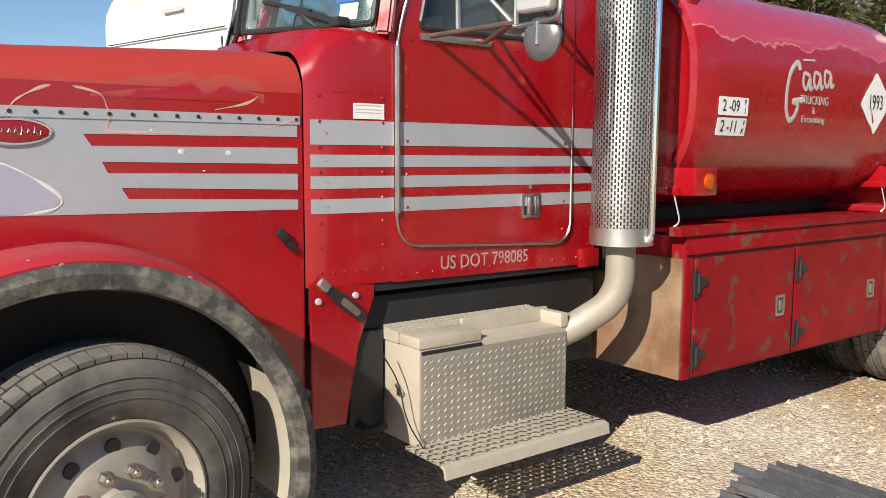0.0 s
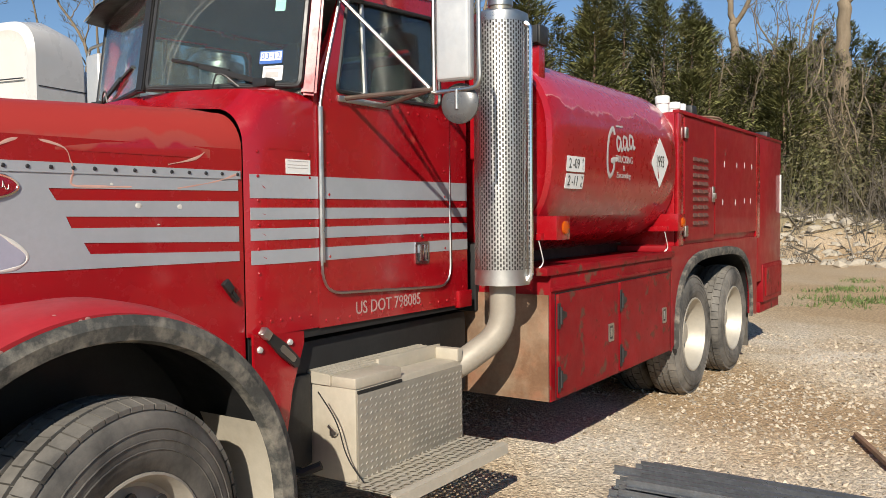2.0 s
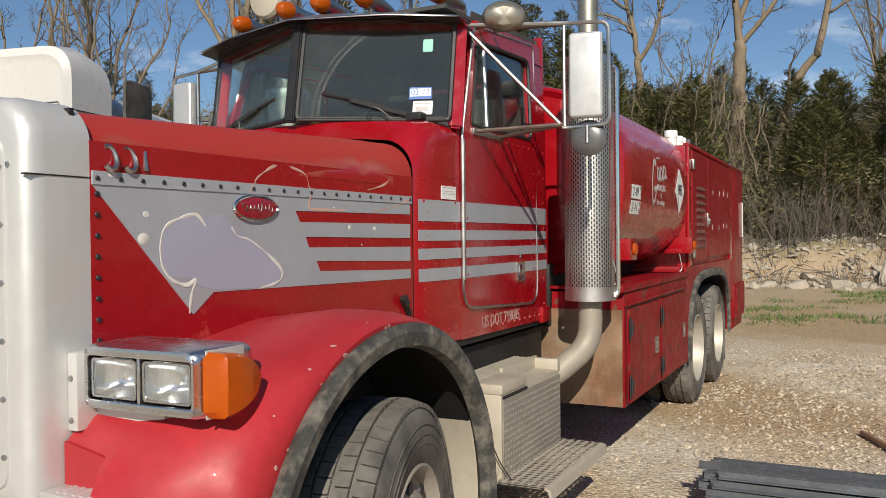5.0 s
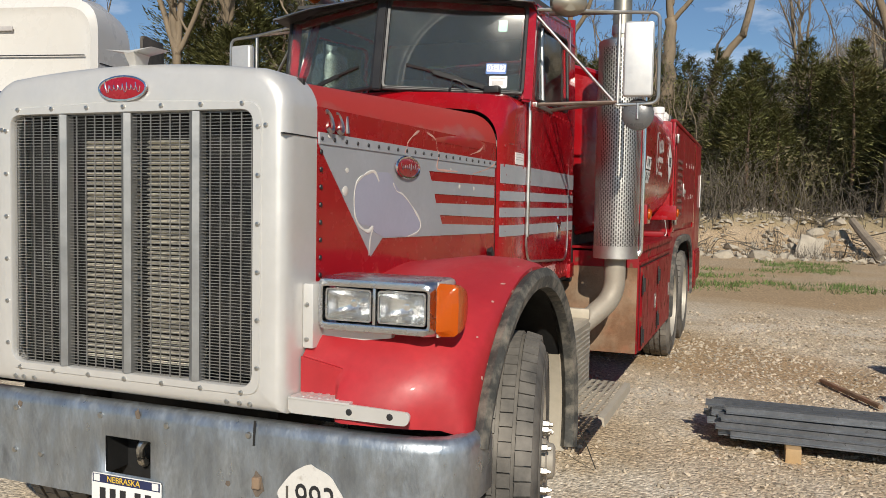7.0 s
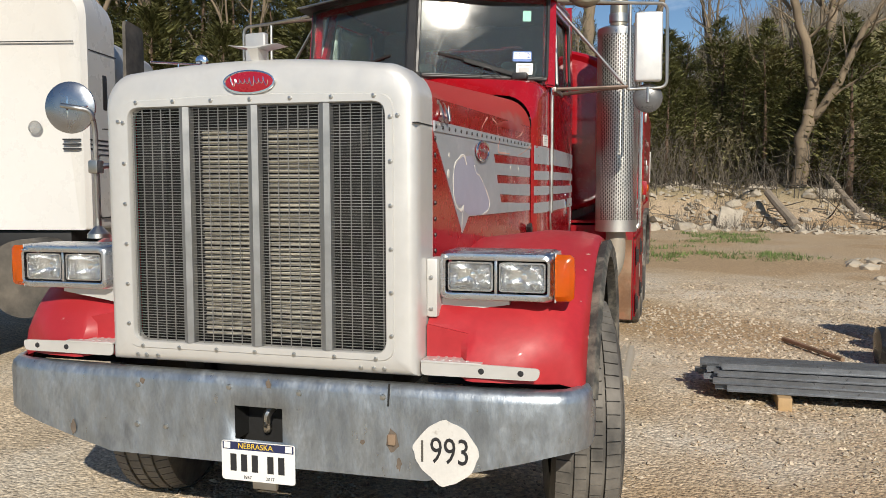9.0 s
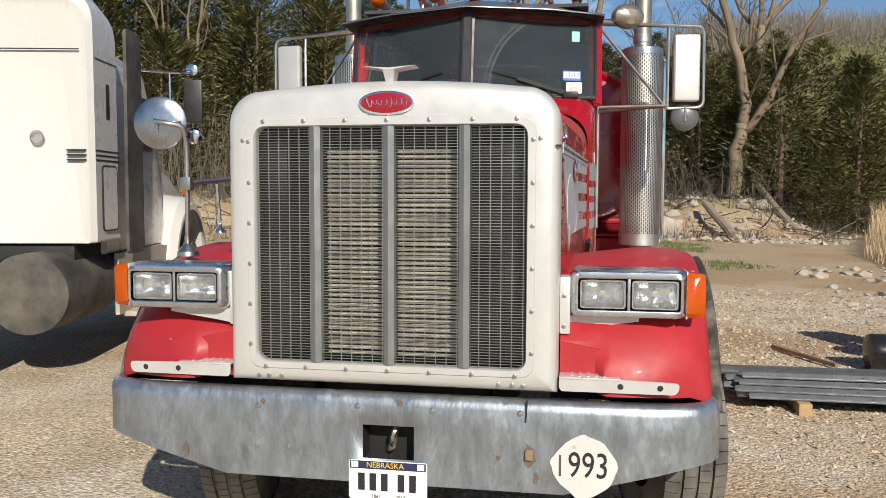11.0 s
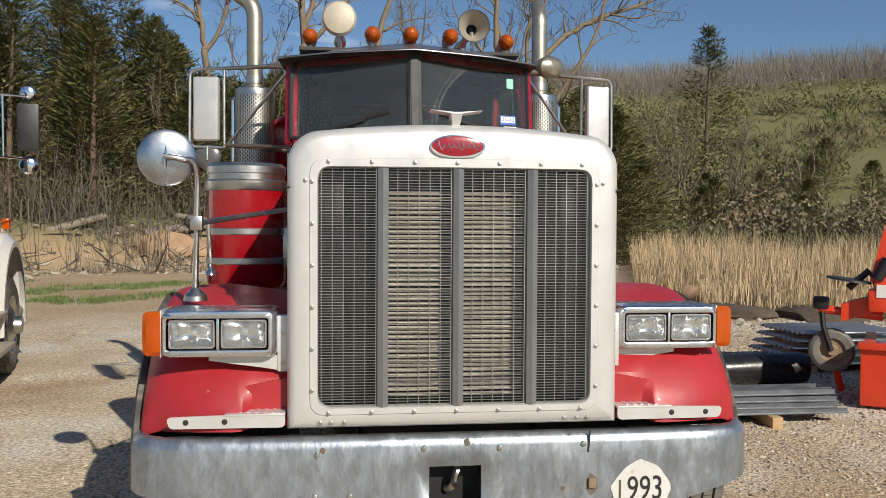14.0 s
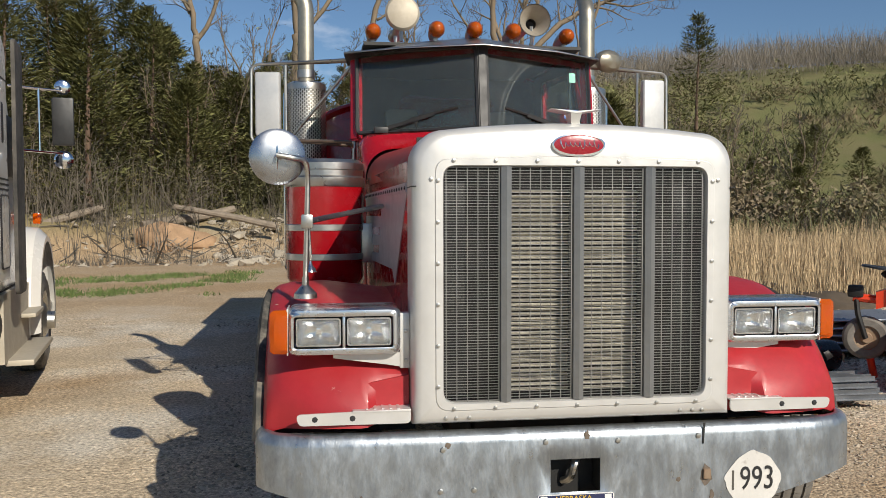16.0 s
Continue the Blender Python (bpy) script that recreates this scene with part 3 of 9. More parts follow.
    heads("rivet", [(0.222, s * 0.639, 0.93 + 0.06 * k) for s in (-1,) for k in range(14)], (0, -1, 0), INK, hood, 0.009, 0.005)
    return hood


def bend3(pts, n=6):
    """A smooth line through 2D points."""
    out = []
    for i in range(len(pts) - 1):
        p = [Vector(pts[max(0, min(len(pts) - 1, i + d))]) for d in (-1, 0, 1, 2)]
        for k in range(n):
            t = k / n
            out.append(0.5 * ((2 * p[1]) + (p[2] - p[0]) * t + (2 * p[0] - 5 * p[1] + 4 * p[2] - p[3]) * t * t + (3 * p[1] - p[0] - 3 * p[2] + p[3]) * t ** 3))
    return out + [Vector(pts[-1])]


def flat_tube(points, radii):
    """A thin flattened ridge of filler or loose paint along points on the hood's side."""
    bm = tube(points, 0.004, 5, radii=radii)
    for i, v in enumerate(bm.verts):
        q = points[min(len(points) - 1, i // 5)].y
        v.co.y = q + (v.co.y - q) * 0.25
    return bm


def ring_oval(m, a, b, r):
    pts = [m @ Vector((a * math.cos(t), b * math.sin(t), 0.008)) for t in (2 * math.pi * k / 40 for k in range(41))]
    return tube(pts, r, 6, cap=False)


def script_bar(m, w, h):
    """A looping line where the badge's script stands."""
    pts = []
    for k in range(113):
        a = k * 0.45
        tall = 1.0 if (k < 14 or 60 < k < 76 or k > 100) else 0.5
        pts.append(m @ Vector((-w / 2 + w * k / 112 + 0.09 * h * math.cos(a + 0.6), h * 0.42 * tall * math.sin(a) + 0.06 * h, 0)))
    return tube(pts, h * 0.04, 4)


def numeral_bars(x, z, y):
    bm = None
    for k, (dx, w) in enumerate(((0, 0.05), (0.07, 0.05), (0.135, 0.02))):
        pts = [Vector((x + dx + w * math.cos(a) * 0.5, y - 0.004 + 0.01 * math.sin(a), z + 0.035 * math.sin(a))) for a in (-2.4 + 4.4 * i / 10 for i in range(11))] if w > 0.03 else [Vector((x + dx, y - 0.006, z - 0.03)), Vector((x + dx, y + 0.002, z + 0.03))]
        t = tube(pts, 0.008, 6)
        bm = join(bm, t) if bm else t
    return bm


def latch(x, y, z, parent):
    """A black rubber hood strap with its lower pull handle on the cowl."""
    a = part("hood_latch", moved(join(box(-0.014, 0.014, -0.022, 0, -0.055, 0.055, 0.008), box(-0.019, 0.019, -0.032, -0.012, 0.005, 0.06, 0.008), box(-0.005, 0.005, -0.026, -0.02, -0.04, 0.0, 0.002)), pose(x + 0.035, y, z, 0, -40, 0)), PLASTIC, parent, "black rubber hood latch")
    m = pose(2.07, -0.772, 0.995, 0, -50, 0)
    o = rounded([(-0.022, -0.13), (0.022, -0.13), (0.03, 0.0), (0.016, 0.14), (-0.016, 0.14), (-0.03, 0.0)], 0.02, 4)
    b = part("latch_handle", moved(slab(o, lambda u, v, w: Vector((u, -0.012 - w, v)), 0.016, 0.005), m), PLASTIC, parent, "black latch pull handle on the cowl")
    part("handle_slot", moved(slab(rounded([(-0.014, -0.09), (0.014, -0.09), (0.016, 0.02), (-0.016, 0.02)], 0.012, 4), lambda u, v, w: Vector((u, -0.0285 - w, v)), 0.003), m), STEEL, b)
    part("handle_bracket", moved(box(-0.02, 0.02, -0.035, 0.0, 0.10, 0.15, 0.006), m), STEEL, b)


def arched(w, z0, z1, arch, rad, n=10):
    """An upright outline with an arched top and rounded upper corners."""
    pts = [(-w, z0), (w, z0)]
    zc = z1 - arch - rad
    for k in range(n + 1):
        a = math.pi / 2 * k / n
        pts.append((w - rad + rad * math.cos(a), zc + rad * math.sin(a)))
    for k in range(1, 12):
        t = 1 - k / 6
        pts.append(((w - rad) * t, z1 - arch * t * t))
    for k in range(n + 1):
        a = math.pi / 2 * (1 + k / n)
        pts.append((-w + rad + rad * math.cos(a), zc + rad * math.sin(a)))
    return pts


def build_grille():
    outer = arched(0.635, 0.85, 2.0, 0.03, 0.13)
    hole = rounded([(-0.518, 0.935), (0.518, 0.935), (0.518, 1.83), (-0.518, 1.83)], 0.05, 5)
    c = (0, 1.4)
    angs = sorted({round(math.atan2(p[1] - c[1], p[0] - c[0]), 4) for p in [*outer, *hole]})

    def ring(poly, inset, x):
        out = []
        for a in angs:
            p = ray_out(poly, c, a)
            d = (Vector(c) - p)
            q = p + d.normalized() * inset
            out.append((x, q.x, q.y))
        return out
    secs = [ring(outer, 0, 0.204), ring(outer, 0, 0.06), ring(outer, 0.006, 0.03), ring(outer, 0.02, 0.01), ring(outer, 0.045, 0.0), ring(hole, -0.04, 0.0), ring(hole, -0.036, -0.006), ring(hole, -0.004, -0.006), ring(hole, 0.0, 0.0), ring(hole, 0.0, 0.04)]
    g = part("grille_surround", loft(secs, closed=True), CREAM, truck, "cream painted radiator surround with rounded shoulders")
    ys = [-0.48 + 0.16 * k for k in range(7)]
    pl = [(-0.006, y, z) for y in ys for z in (0.915, 1.85)] + [(-0.006, s * 0.54, 1.0 + 0.155 * k) for k in range(6) for s in (-1, 1)] + [(0.0, s * y, 0.878) for s in (-1, 1) for y in (0.42, 0.47, 0.51)] + [(0, s * 0.565, 1.78) for s in (-1, 1)]
    heads("bolt", pl, (-1, 0, 0), STEEL, g, 0.009, 0.007)
    for s in (-1, 1):
        part("surround_seam", box(-0.002, 0.203, s * 0.62, s * 0.637, 1.752, 1.756, 0), BLACK, g)
    for y in (0.278, -0.006, -0.29):
        prof = [(-0.012, 0.0), (0.0, 0.02), (0.03, 0.022), (0.03, -0.022), (0.0, -0.02)]
        part("grille_bar", loft([[(x, y + d, z) for x, d in prof] for z in (0.936, 1.829)], closed=True, caps=True), BARSTEEL, g)
    scr = bmesh.new()
    me_boxes = [(0.012, 0.016, -0.515, 0.515, z - 0.0010, z + 0.0010) for z in (0.941 + 0.0104 * k for k in range(86))] + [(0.010, 0.014, y - 0.0013, y + 0.0013, 0.936, 1.83) for y in (-0.506 + 0.0405 * k for k in range(26))]
    for b in me_boxes:
        vs = [scr.verts.new((b[i], b[2 + j], b[4 + k])) for i in (0, 1) for j in (0, 1) for k in (0, 1)]
        for f in ((0, 1, 3, 2), (4, 6, 7, 5), (0, 4, 5, 1), (2, 3, 7, 6), (0, 2, 6, 4), (1, 5, 7, 3)):
            scr.faces.new([vs[i] for i in f])
    tagged(part("grille_screen", scr, SCREEN, g, "fine steel wire grille screen", smooth=False), kind="stuff")
    core = part("radiator", box(0.10, 0.16, -0.42, 0.42, 0.95, 1.76, 0.004), CORE, truck, "dusty finned radiator core")
    fins = bmesh.new()
    for k in range(43):
        z = 0.955 + 0.0185 * k
        proud = 0.004 if k < 9 else 0.0
        for y0, y1 in ((-0.27, -0.02), (0.01, 0.26)):
            vs = [fins.verts.new(p) for p in ((0.10, y0, z), (0.10, y1, z), (0.084 + proud, y1, z + 0.005), (0.084 + proud, y0, z + 0.005), (0.10, y1, z + 0.0115), (0.10, y0, z + 0.0115))]
            fins.faces.new((vs[0], vs[1], vs[2], vs[3]))
            fins.faces.new((vs[3], vs[2], vs[4], vs[5]))
    tagged(part("cooler_finning", fins, FIN, core, smooth=False), kind="stuff")
    part("radiator_shroud", join(box(0.165, 0.18, -0.6, 0.6, 0.87, 1.95, 0.0), box(0.09, 0.12, 0.42, 0.53, 0.94, 1.82, 0.01), box(0.09, 0.12, -0.53, -0.42, 0.94, 1.82, 0.01)), BLACK, core)
    oval = part("front_badge", lathe([(0.0, 0.012), (0.8, 0.012), (0.95, 0.009), (1, 0.0)], front_pose(-0.001, 0, 1.912) @ Matrix.Diagonal((0.1, 0.04, 1, 1)), 40), BADGE, g, "red oval enamel badge with chrome rim")
    part("badge_rim", ring_oval(front_pose(-0.001, 0, 1.912), 0.1, 0.04, 0.005), CHROME, oval)
    part("badge_script", script_bar(front_pose(-0.014, 0, 1.912), 0.15, 0.04), CHROME, oval)
    orn = part("hood_ornament", loft([[(x, y * s, z) for y, s, z in ((-0.1, 1, 2.052), (0, 1, 2.036), (0.1, 1, 2.052), (0, 1, 2.044))] for x in (0.02, 0.11)], closed=True, caps=True), CREAM, g, "pale winged hood ornament")
    part("ornament_stem", loft([[(0.02, -0.022, 2.04), (0.10, -0.022, 2.036), (0.10, 0.022, 2.036), (0.02, 0.022, 2.04)], [(0.05, -0.012, 1.98), (0.09, -0.012, 1.98), (0.09, 0.012, 1.98), (0.05, 0.012, 1.98)]], closed=True, caps=True), CREAM, orn)


def fender_point(th, v, s):
    """Point of a front fender: th degrees round the axle, v from the outer edge (0) to the hood (1)."""
    low = smooth(150, 100, th)
    ys = ((0, 1.205, 0.0), (0.08, 1.205, 0.02), (0.22, 1.185, lerp(0.065, 0.035, low)), (0.4, 1.12, lerp(0.11, 0.05, low)), (0.65, 0.97, lerp(0.14, 0.056, low)), (1.0, 0.64, lerp(0.15, 0.015, low)))
    for (v0, y0, r0), (v1, y1, r1) in zip(ys, ys[1:]):
        if v <= v1 + 1e-9:
            t = (v - v0) / (v1 - v0)
            y, dr = lerp(y0, y1, t), lerp(r0, r1, t)
            break
    front = smooth(115, 160, th)
    dr = dr * (1 + 0.5 * front) * (0.35 + 0.65 * smooth(5, 60, th))
    a = radians(th)
    r = 0.747 + dr
    x, z = AX + r * math.cos(a), AZ + r * math.sin(a)
    if th > 120:
        x = max(x, 0.03 + 0.14 * smooth(0.8, 1.2, y) ** 2 + 0.075 * smooth(0.81, 0.77, y))
    return Vector((x, s * y, z))


def build_fender(s):
    secs = []
    for k in range(41):
        th = -6 + 167 * k / 40
        secs.append([fender_point(th, v, s) for v in (0, 0.04, 0.08, 0.15, 0.22, 0.3, 0.4, 0.52, 0.65, 0.8, 0.83, 0.87, 1.0)])
    f = part("fender", loft(secs), FADED, truck, "faded red front fender with chipped edges")
    sec2 = []
    for k in range(41):
        a = radians(-12 + 174 * k / 40)
        ring = []
        for dr, y in ((0.0, 1.20), (0.012, 1.235), (-0.02, 1.25), (-0.065, 1.24), (-0.075, 1.2), (-0.04, 1.17)):
            r = 0.752 + dr
            ring.append((AX + r * math.cos(a), s * y, AZ + r * math.sin(a)))
        sec2.append(ring)
    part("fender_flare", loft(sec2, closed=True, caps=True), FLARE, f, "scuffed black rubber wheel arch flare")
    rc = random.Random(17)
    for k in range(14):
        th, v = rc.uniform(35, 150), rc.choice((0.01, 0.02, 0.03, 0.05, 0.08, 0.25))
        p = fender_point(th, v, s)
        nn = (fender_point(th + 2, v, s) - p).cross(fender_point(th, v + 0.02, s) - p).normalized()
        if nn.dot(p - Vector((AX, s * 0.7, AZ))) < 0:
            nn = -nn
        r = rc.uniform(0.003, 0.008)
        part("paint_chip", lathe([(r, 0), (r * 0.8, 0.0008), (0, 0.001)], Matrix.Translation(p + nn * 0.001) @ nn.to_track_quat("Z", "Y").to_matrix().to_4x4() @ Matrix.Diagonal((rc.uniform(0.6, 2.2), 1, 1, 1)), 9), CHIP, f)
    part("wheel_liner", loft([[(AX + 0.725 * math.cos(a), s * y, AZ + 0.725 * math.sin(a)) for y in (1.2, 0.9, 0.60)] for a in (radians(-5 + 165 * k / 30) for k in range(31))]), BLACK, f)
    part("inner_panel", slab([(AX + 0.735 * math.cos(a), AZ + 0.735 * math.sin(a)) for a in (radians(-12 + 170 * k / 30) for k in range(31))] + [(0.27, 0.42), (1.62, 0.36)], lambda u, v, w: Vector((u, s * (0.738 + w), v)), 0.008), BLACK, f)
    part("front_valance", slab([(0.64, 0.86), (0.80, 0.84), (0.80, 1.0), (0.64, 1.03)], lambda u, v, w: Vector((0.10 - w + 0.02, s * u, v)), 0.02), FADED, f)
    # pale strip over the liner's lower rear: the sunlit part, put in as colour
    part("rear_splash", loft([[(AX + r * math.cos(a), s * y, AZ + r * math.sin(a)) for r, y in ((0.722, 1.19), (0.70, 1.17), (0.70, 0.86))] for a in (radians(-14 + 40 * k / 12) for k in range(13))]), STEP, f, "dusty inner liner strip, sunlit tone put into its pale colour")
    b = part("tread_bracket", join(slab(rounded([(0.64, 0.86), (1.06, 0.862), (1.07, 0.905), (0.64, 0.915)], 0.02, 4), lambda u, v, w: Vector((0.03 - w, s * u, v)), 0.008),
                                   box(0.02, 0.12, s * 0.64, s * 0.86, 0.905, 0.913, 0.002)), CREAM, f, "cream bracket along the fender's lower edge")
    heads("bolt", [(0.022, s * y, 0.885) for y in (0.86, 1.0)], (-1, 0, 0), INK, b, 0.012, 0.004)
    for k in range(5):
        part("step_rib", box(0.04, 0.115, s * (0.68 + 0.03 * k), s * (0.69 + 0.03 * k), 0.9125, 0.9155, 0), CREAM, b)


def build_headlight(s):
    fx = 0.125 if s < 0 else 0.05
    o = [(s * u, v) for u, v in rounded([(0.672, 1.116), (1.100, 1.116), (1.100, 1.296), (0.672, 1.296)], 0.032, 6)]
    hole = [(s * u, v) for u, v in rounded([(0.703, 1.146), (1.076, 1.146), (1.076, 1.266), (0.703, 1.266)], 0.012, 4)]
    c = (s * 0.886, 1.206)
    angs = sorted({round(math.atan2(p[1] - c[1], p[0] - c[0]), 4) for p in [*o, *hole]})

    def ring(poly, inset, x):
        out = []
        for a in angs:
            p = ray_out(poly, c, a)
            q = p + (Vector(c) - p).normalized() * inset
            out.append((x, q.x, q.y))
        return out
    hl = part("headlight", loft([ring(o, 0.02, fx + 0.23), ring(o, 0, fx + 0.20), ring(o, 0, fx + 0.045), ring(o, 0.006, fx + 0.02), ring(o, 0.016, fx + 0.004), ring(hole, -0.010, fx), ring(hole, 0, fx + 0.002), ring(hole, 0, fx + 0.05)], closed=True), LAMPSHELL, truck, "twin rectangular headlight in a satin aluminium shell", angle=50)
    part("housing", slab(hole, lambda u, v, w: Vector((fx + 0.10 - w, u, v)), 0.004), PLASTIC, hl)
    part("bezel", box(fx + 0.004, fx + 0.02, s * 0.884, s * 0.895, 1.146, 1.266, 0.003), LAMPSHELL, hl)
    heads("screw", [(fx + 0.001, s * y, z) for y in (0.697, 0.889, 1.083) for z in (1.139, 1.273)], (-1, 0, 0), STEEL, hl, 0.004, 0.002)
    for y0, y1 in ((0.708, 0.881), (0.898, 1.071)):
        yc, zc = (y0 + y1) / 2, 1.206
        rows = []
        for k, x in ((1.0, 0.020), (0.92, 0.045), (0.7, 0.070), (0.4, 0.082), (0.12, 0.085)):
            sq = lambda q: math.copysign(min(1, abs(q) * lerp(1.0, 1.25, k)), q)
            rows.append([(fx + x, s * (yc + 0.082 * k * sq(math.cos(a))), zc + 0.054 * k * sq(math.sin(a))) for a in (2 * math.pi * i / 32 for i in range(32))])
        part("reflector", loft(rows, closed=True), REFLECT, hl)
        part("bulb_cap", lathe([(0.0, 0.02), (0.012, 0.018), (0.016, 0.0), (0.016, -0.02)], pose(fx + 0.07, s * yc, zc, 0, -90, 0), 16), CHROME, hl)
        poly = [(s * u, v) for u, v in rounded([(y0 + 0.008, 1.158), (y1 - 0.008, 1.158), (y1 - 0.008, 1.254), (y0 + 0.008, 1.254)], 0.010, 4)]
        wide = [(s * u, v) for u, v in rounded([(y0 + 0.003, 1.153), (y1 - 0.003, 1.153), (y1 - 0.003, 1.259), (y0 + 0.003, 1.259)], 0.012, 4)]
        lens = part("lens", slab(poly, lambda u, v, w: Vector((fx + 0.016 - w, u, v)), 0.006, 0.002), LENS, hl, "clear fluted headlamp lens")
        lens.visible_shadow = False
        part("lens_frame", frame_plate(wide, poly, (s * yc, zc), lambda u, v, w: Vector((fx + 0.018 - w, u, v)), 0.010), LAMPSHELL, lens)
    secs = [[(fx + 0.018, s * (1.100 + y), 1.206 + z) for y, z in ((0, -0.066), (0.036, -0.064), (0.048, -0.055), (0.05, 0), (0.048, 0.055), (0.036, 0.064), (0, 0.066))]]
    for k in range(9):
        x = 0.15 * math.sin(math.pi / 2 * k / 8)
        h = 0.004 + 0.080 * math.sqrt(max(0, 1 - (x / 0.152) ** 2))
        yo = 0.066 - 0.02 * (x / 0.15) ** 2
        secs.append([(fx + 0.035 + x, s * (1.100 + y), 1.206 + z) for y, z in ((0, -h), (yo * 0.8, -h * 0.98), (yo, -h * 0.85), (yo * 1.03, 0), (yo, h * 0.85), (yo * 0.8, h * 0.98), (0, h))])
    part("turn_signal", loft(secs, closed=True, caps=True), AMBER, hl, "amber wraparound turn signal lens")
    part("signal_gasket", box(fx + 0.028, fx + 0.17, s * 1.098, s * 1.103, 1.118, 1.294, 0.001), CREAM, hl)
    part("lamp_bracket", join(slab([(0.637, 1.055), (0.72, 1.07), (0.93, 1.10), (0.93, 1.118), (0.64, 1.118)], lambda u, v, w: Vector((fx + 0.085 - w, s * u, v)), 0.03), box(max(0.10, fx - 0.01), fx + 0.10, s * 0.636, s * 0.675, 1.055, 1.27, 0.006)), CREAM, hl, "cream headlight mounting bracket")
    heads("bolt", [(max(0.10, fx - 0.01) - 0.001, s * 0.652, z) for z in (1.085, 1.20)], (-1, 0, 0), STEEL, hl, 0.009, 0.006)


def build_bumper():
    half = [(0, 0.0), (0.1, 0.0), (0.16, 0.0), (0.45, 0.0), (0.66, 0.002), (0.8, 0.004), (1.0, 0.012), (1.12, 0.035), (1.19, 0.075), (1.225, 0.13), (1.235, 0.20), (1.235, 0.32)]
    plan = [(-y, x) for y, x in reversed(half[1:])] + half[1:]
    rows = (("b2", 0.03), ("b", 0.0), (0.57, 0), (0.70, 0), (0.775, 0.0), (0.80, 0.006), (0.816, 0.022), (0.82, 0.05))

    def at(y, x, r, off=0.0):
        z, back = r
        low = 0.475 + 0.13 * min(1, max(0, (abs(y) - 0.66) / 0.5))
        z = low if z in ("b", "b2") else max(z, low + 0.012)
        nx = Vector((1, 0)) if abs(y) < 1.0 else Vector((1, -math.copysign(min(2.5, (abs(y) - 1.0) * 8), y))).normalized()
        b = back + off
        return Vector((x + nx.x * b - 0.02, y + nx.y * b, z))
    bm = bmesh.new()
    g = [[bm.verts.new(at(y, x, r)) for y, x in plan] for r in rows]
    for i in range(len(g) - 1):
        for j in range(len(plan) - 1):
            if i == 2 and abs(plan[j][0]) <= 0.101 and abs(plan[j + 1][0]) <= 0.101:
                continue
            bm.faces.new((g[i][j], g[i][j + 1], g[i + 1][j + 1], g[i + 1][j]))
    b = part("front_bumper", bm, DULL, truck, "dull scratched steel bumper with bent corner", angle=50)
    b.location = (0.03, 0, 0)
    m = b.modifiers.new("thickness", "SOLIDIFY")
    m.thickness, m.offset = 0.005, -1
    part("tow_recess", join(box(0.10, 0.12, -0.15, 0.15, 0.5, 0.76, 0), box(-0.01, 0.1, 0.105, 0.12, 0.56, 0.71, 0), box(-0.01, 0.1, -0.12, -0.105, 0.56, 0.71, 0)), BLACK, b)
    part("tow_hook", tube(bend([(0.09, 0.02, 0.58), (0.05, 0.0, 0.60), (0.03, -0.01, 0.66), (0.06, -0.03, 0.69)], 0.03), 0.016, 8), STEEL, b, "rusty tow hook in the bumper opening")
    heads("bolt", [(-0.02, y, z) for y, z in ((0.53, 0.595), (0.40, 0.595), (0.12, 0.77), (-0.17, 0.765), (-0.5, 0.772), (0.52, 0.755))], (-1, 0, 0), STEEL, b, 0.012, 0.008)
    part("bumper_slit", slab([(-0.523, 0.74), (-0.517, 0.74), (-0.521, 0.823), (-0.529, 0.823)], on_front(-0.02), 0.003), BLACK, b)
    rs = random.Random(4)
    for y, z, r, tall in ((-0.535, 0.615, 0.026, 1.6), (-0.42, 0.60, 0.010, 1.0), (0.5, 0.772, 0.012, 1.0), (-0.045, 0.79, 0.012, 1.7), (-0.56, 0.53, 0.010, 2.6), (0.83, 0.56, 0.012, 2.4)):
        blot = [(y + r * rs.uniform(0.7, 1.2) * math.cos(2 * math.pi * k / 14), z + tall * r * rs.uniform(0.7, 1.2) * math.sin(2 * math.pi * k / 14)) for k in range(14)]
        part("rust_stain", slab(blot, on_front(-0.0202), 0.0006), STAIN, b, "brown rust stain")
    part("hitch_bolt", box(-0.035, -0.018, -0.55, -0.52, 0.60, 0.64, 0.006), RUST, b)
    pl = part("number_plate", slab(rounded([(-0.153, 0.412), (0.153, 0.412), (0.153, 0.565), (-0.153, 0.565)], 0.012, 4), on_front(-0.026), 0.003, 0.001), WHITE, b, "white state licence plate with navy band")
    part("plate_band", slab([(-0.148, 0.532), (0.148, 0.532), (0.148, 0.562), (-0.148, 0.562)], on_front(-0.0292), 0.0008), NAVY, pl)
    part("plate_state", words("NEBRASKA", 0.030, front_pose(-0.0306, 0.01, 0.547), 0.0006), YELLOW, pl)
    for y0 in (0.09, 0.045, 0.0, -0.065, -0.11, -0.02)[:5]:
        part("plate_bar", slab([(y0, 0.448), (y0 + 0.026, 0.448), (y0 + 0.026, 0.515), (y0, 0.515)], on_front(-0.0292), 0.0008), INK, pl)
    for yy, tx in ((0.045, "1867"), (-0.05, "2017")):
        part("plate_year", words(tx, 0.018, front_pose(-0.0298, yy, 0.426), 0.0006), INK, pl)
    for yy in (0.115, -0.142):
        part("plate_sticker", box(-0.031, -0.0302, yy, yy + 0.027, 0.536, 0.56, 0), WHITE, pl)
    part("plate_tab", box(-0.02, 0.0, -0.07, 0.03, 0.38, 0.47, 0.004), STEEL, b)
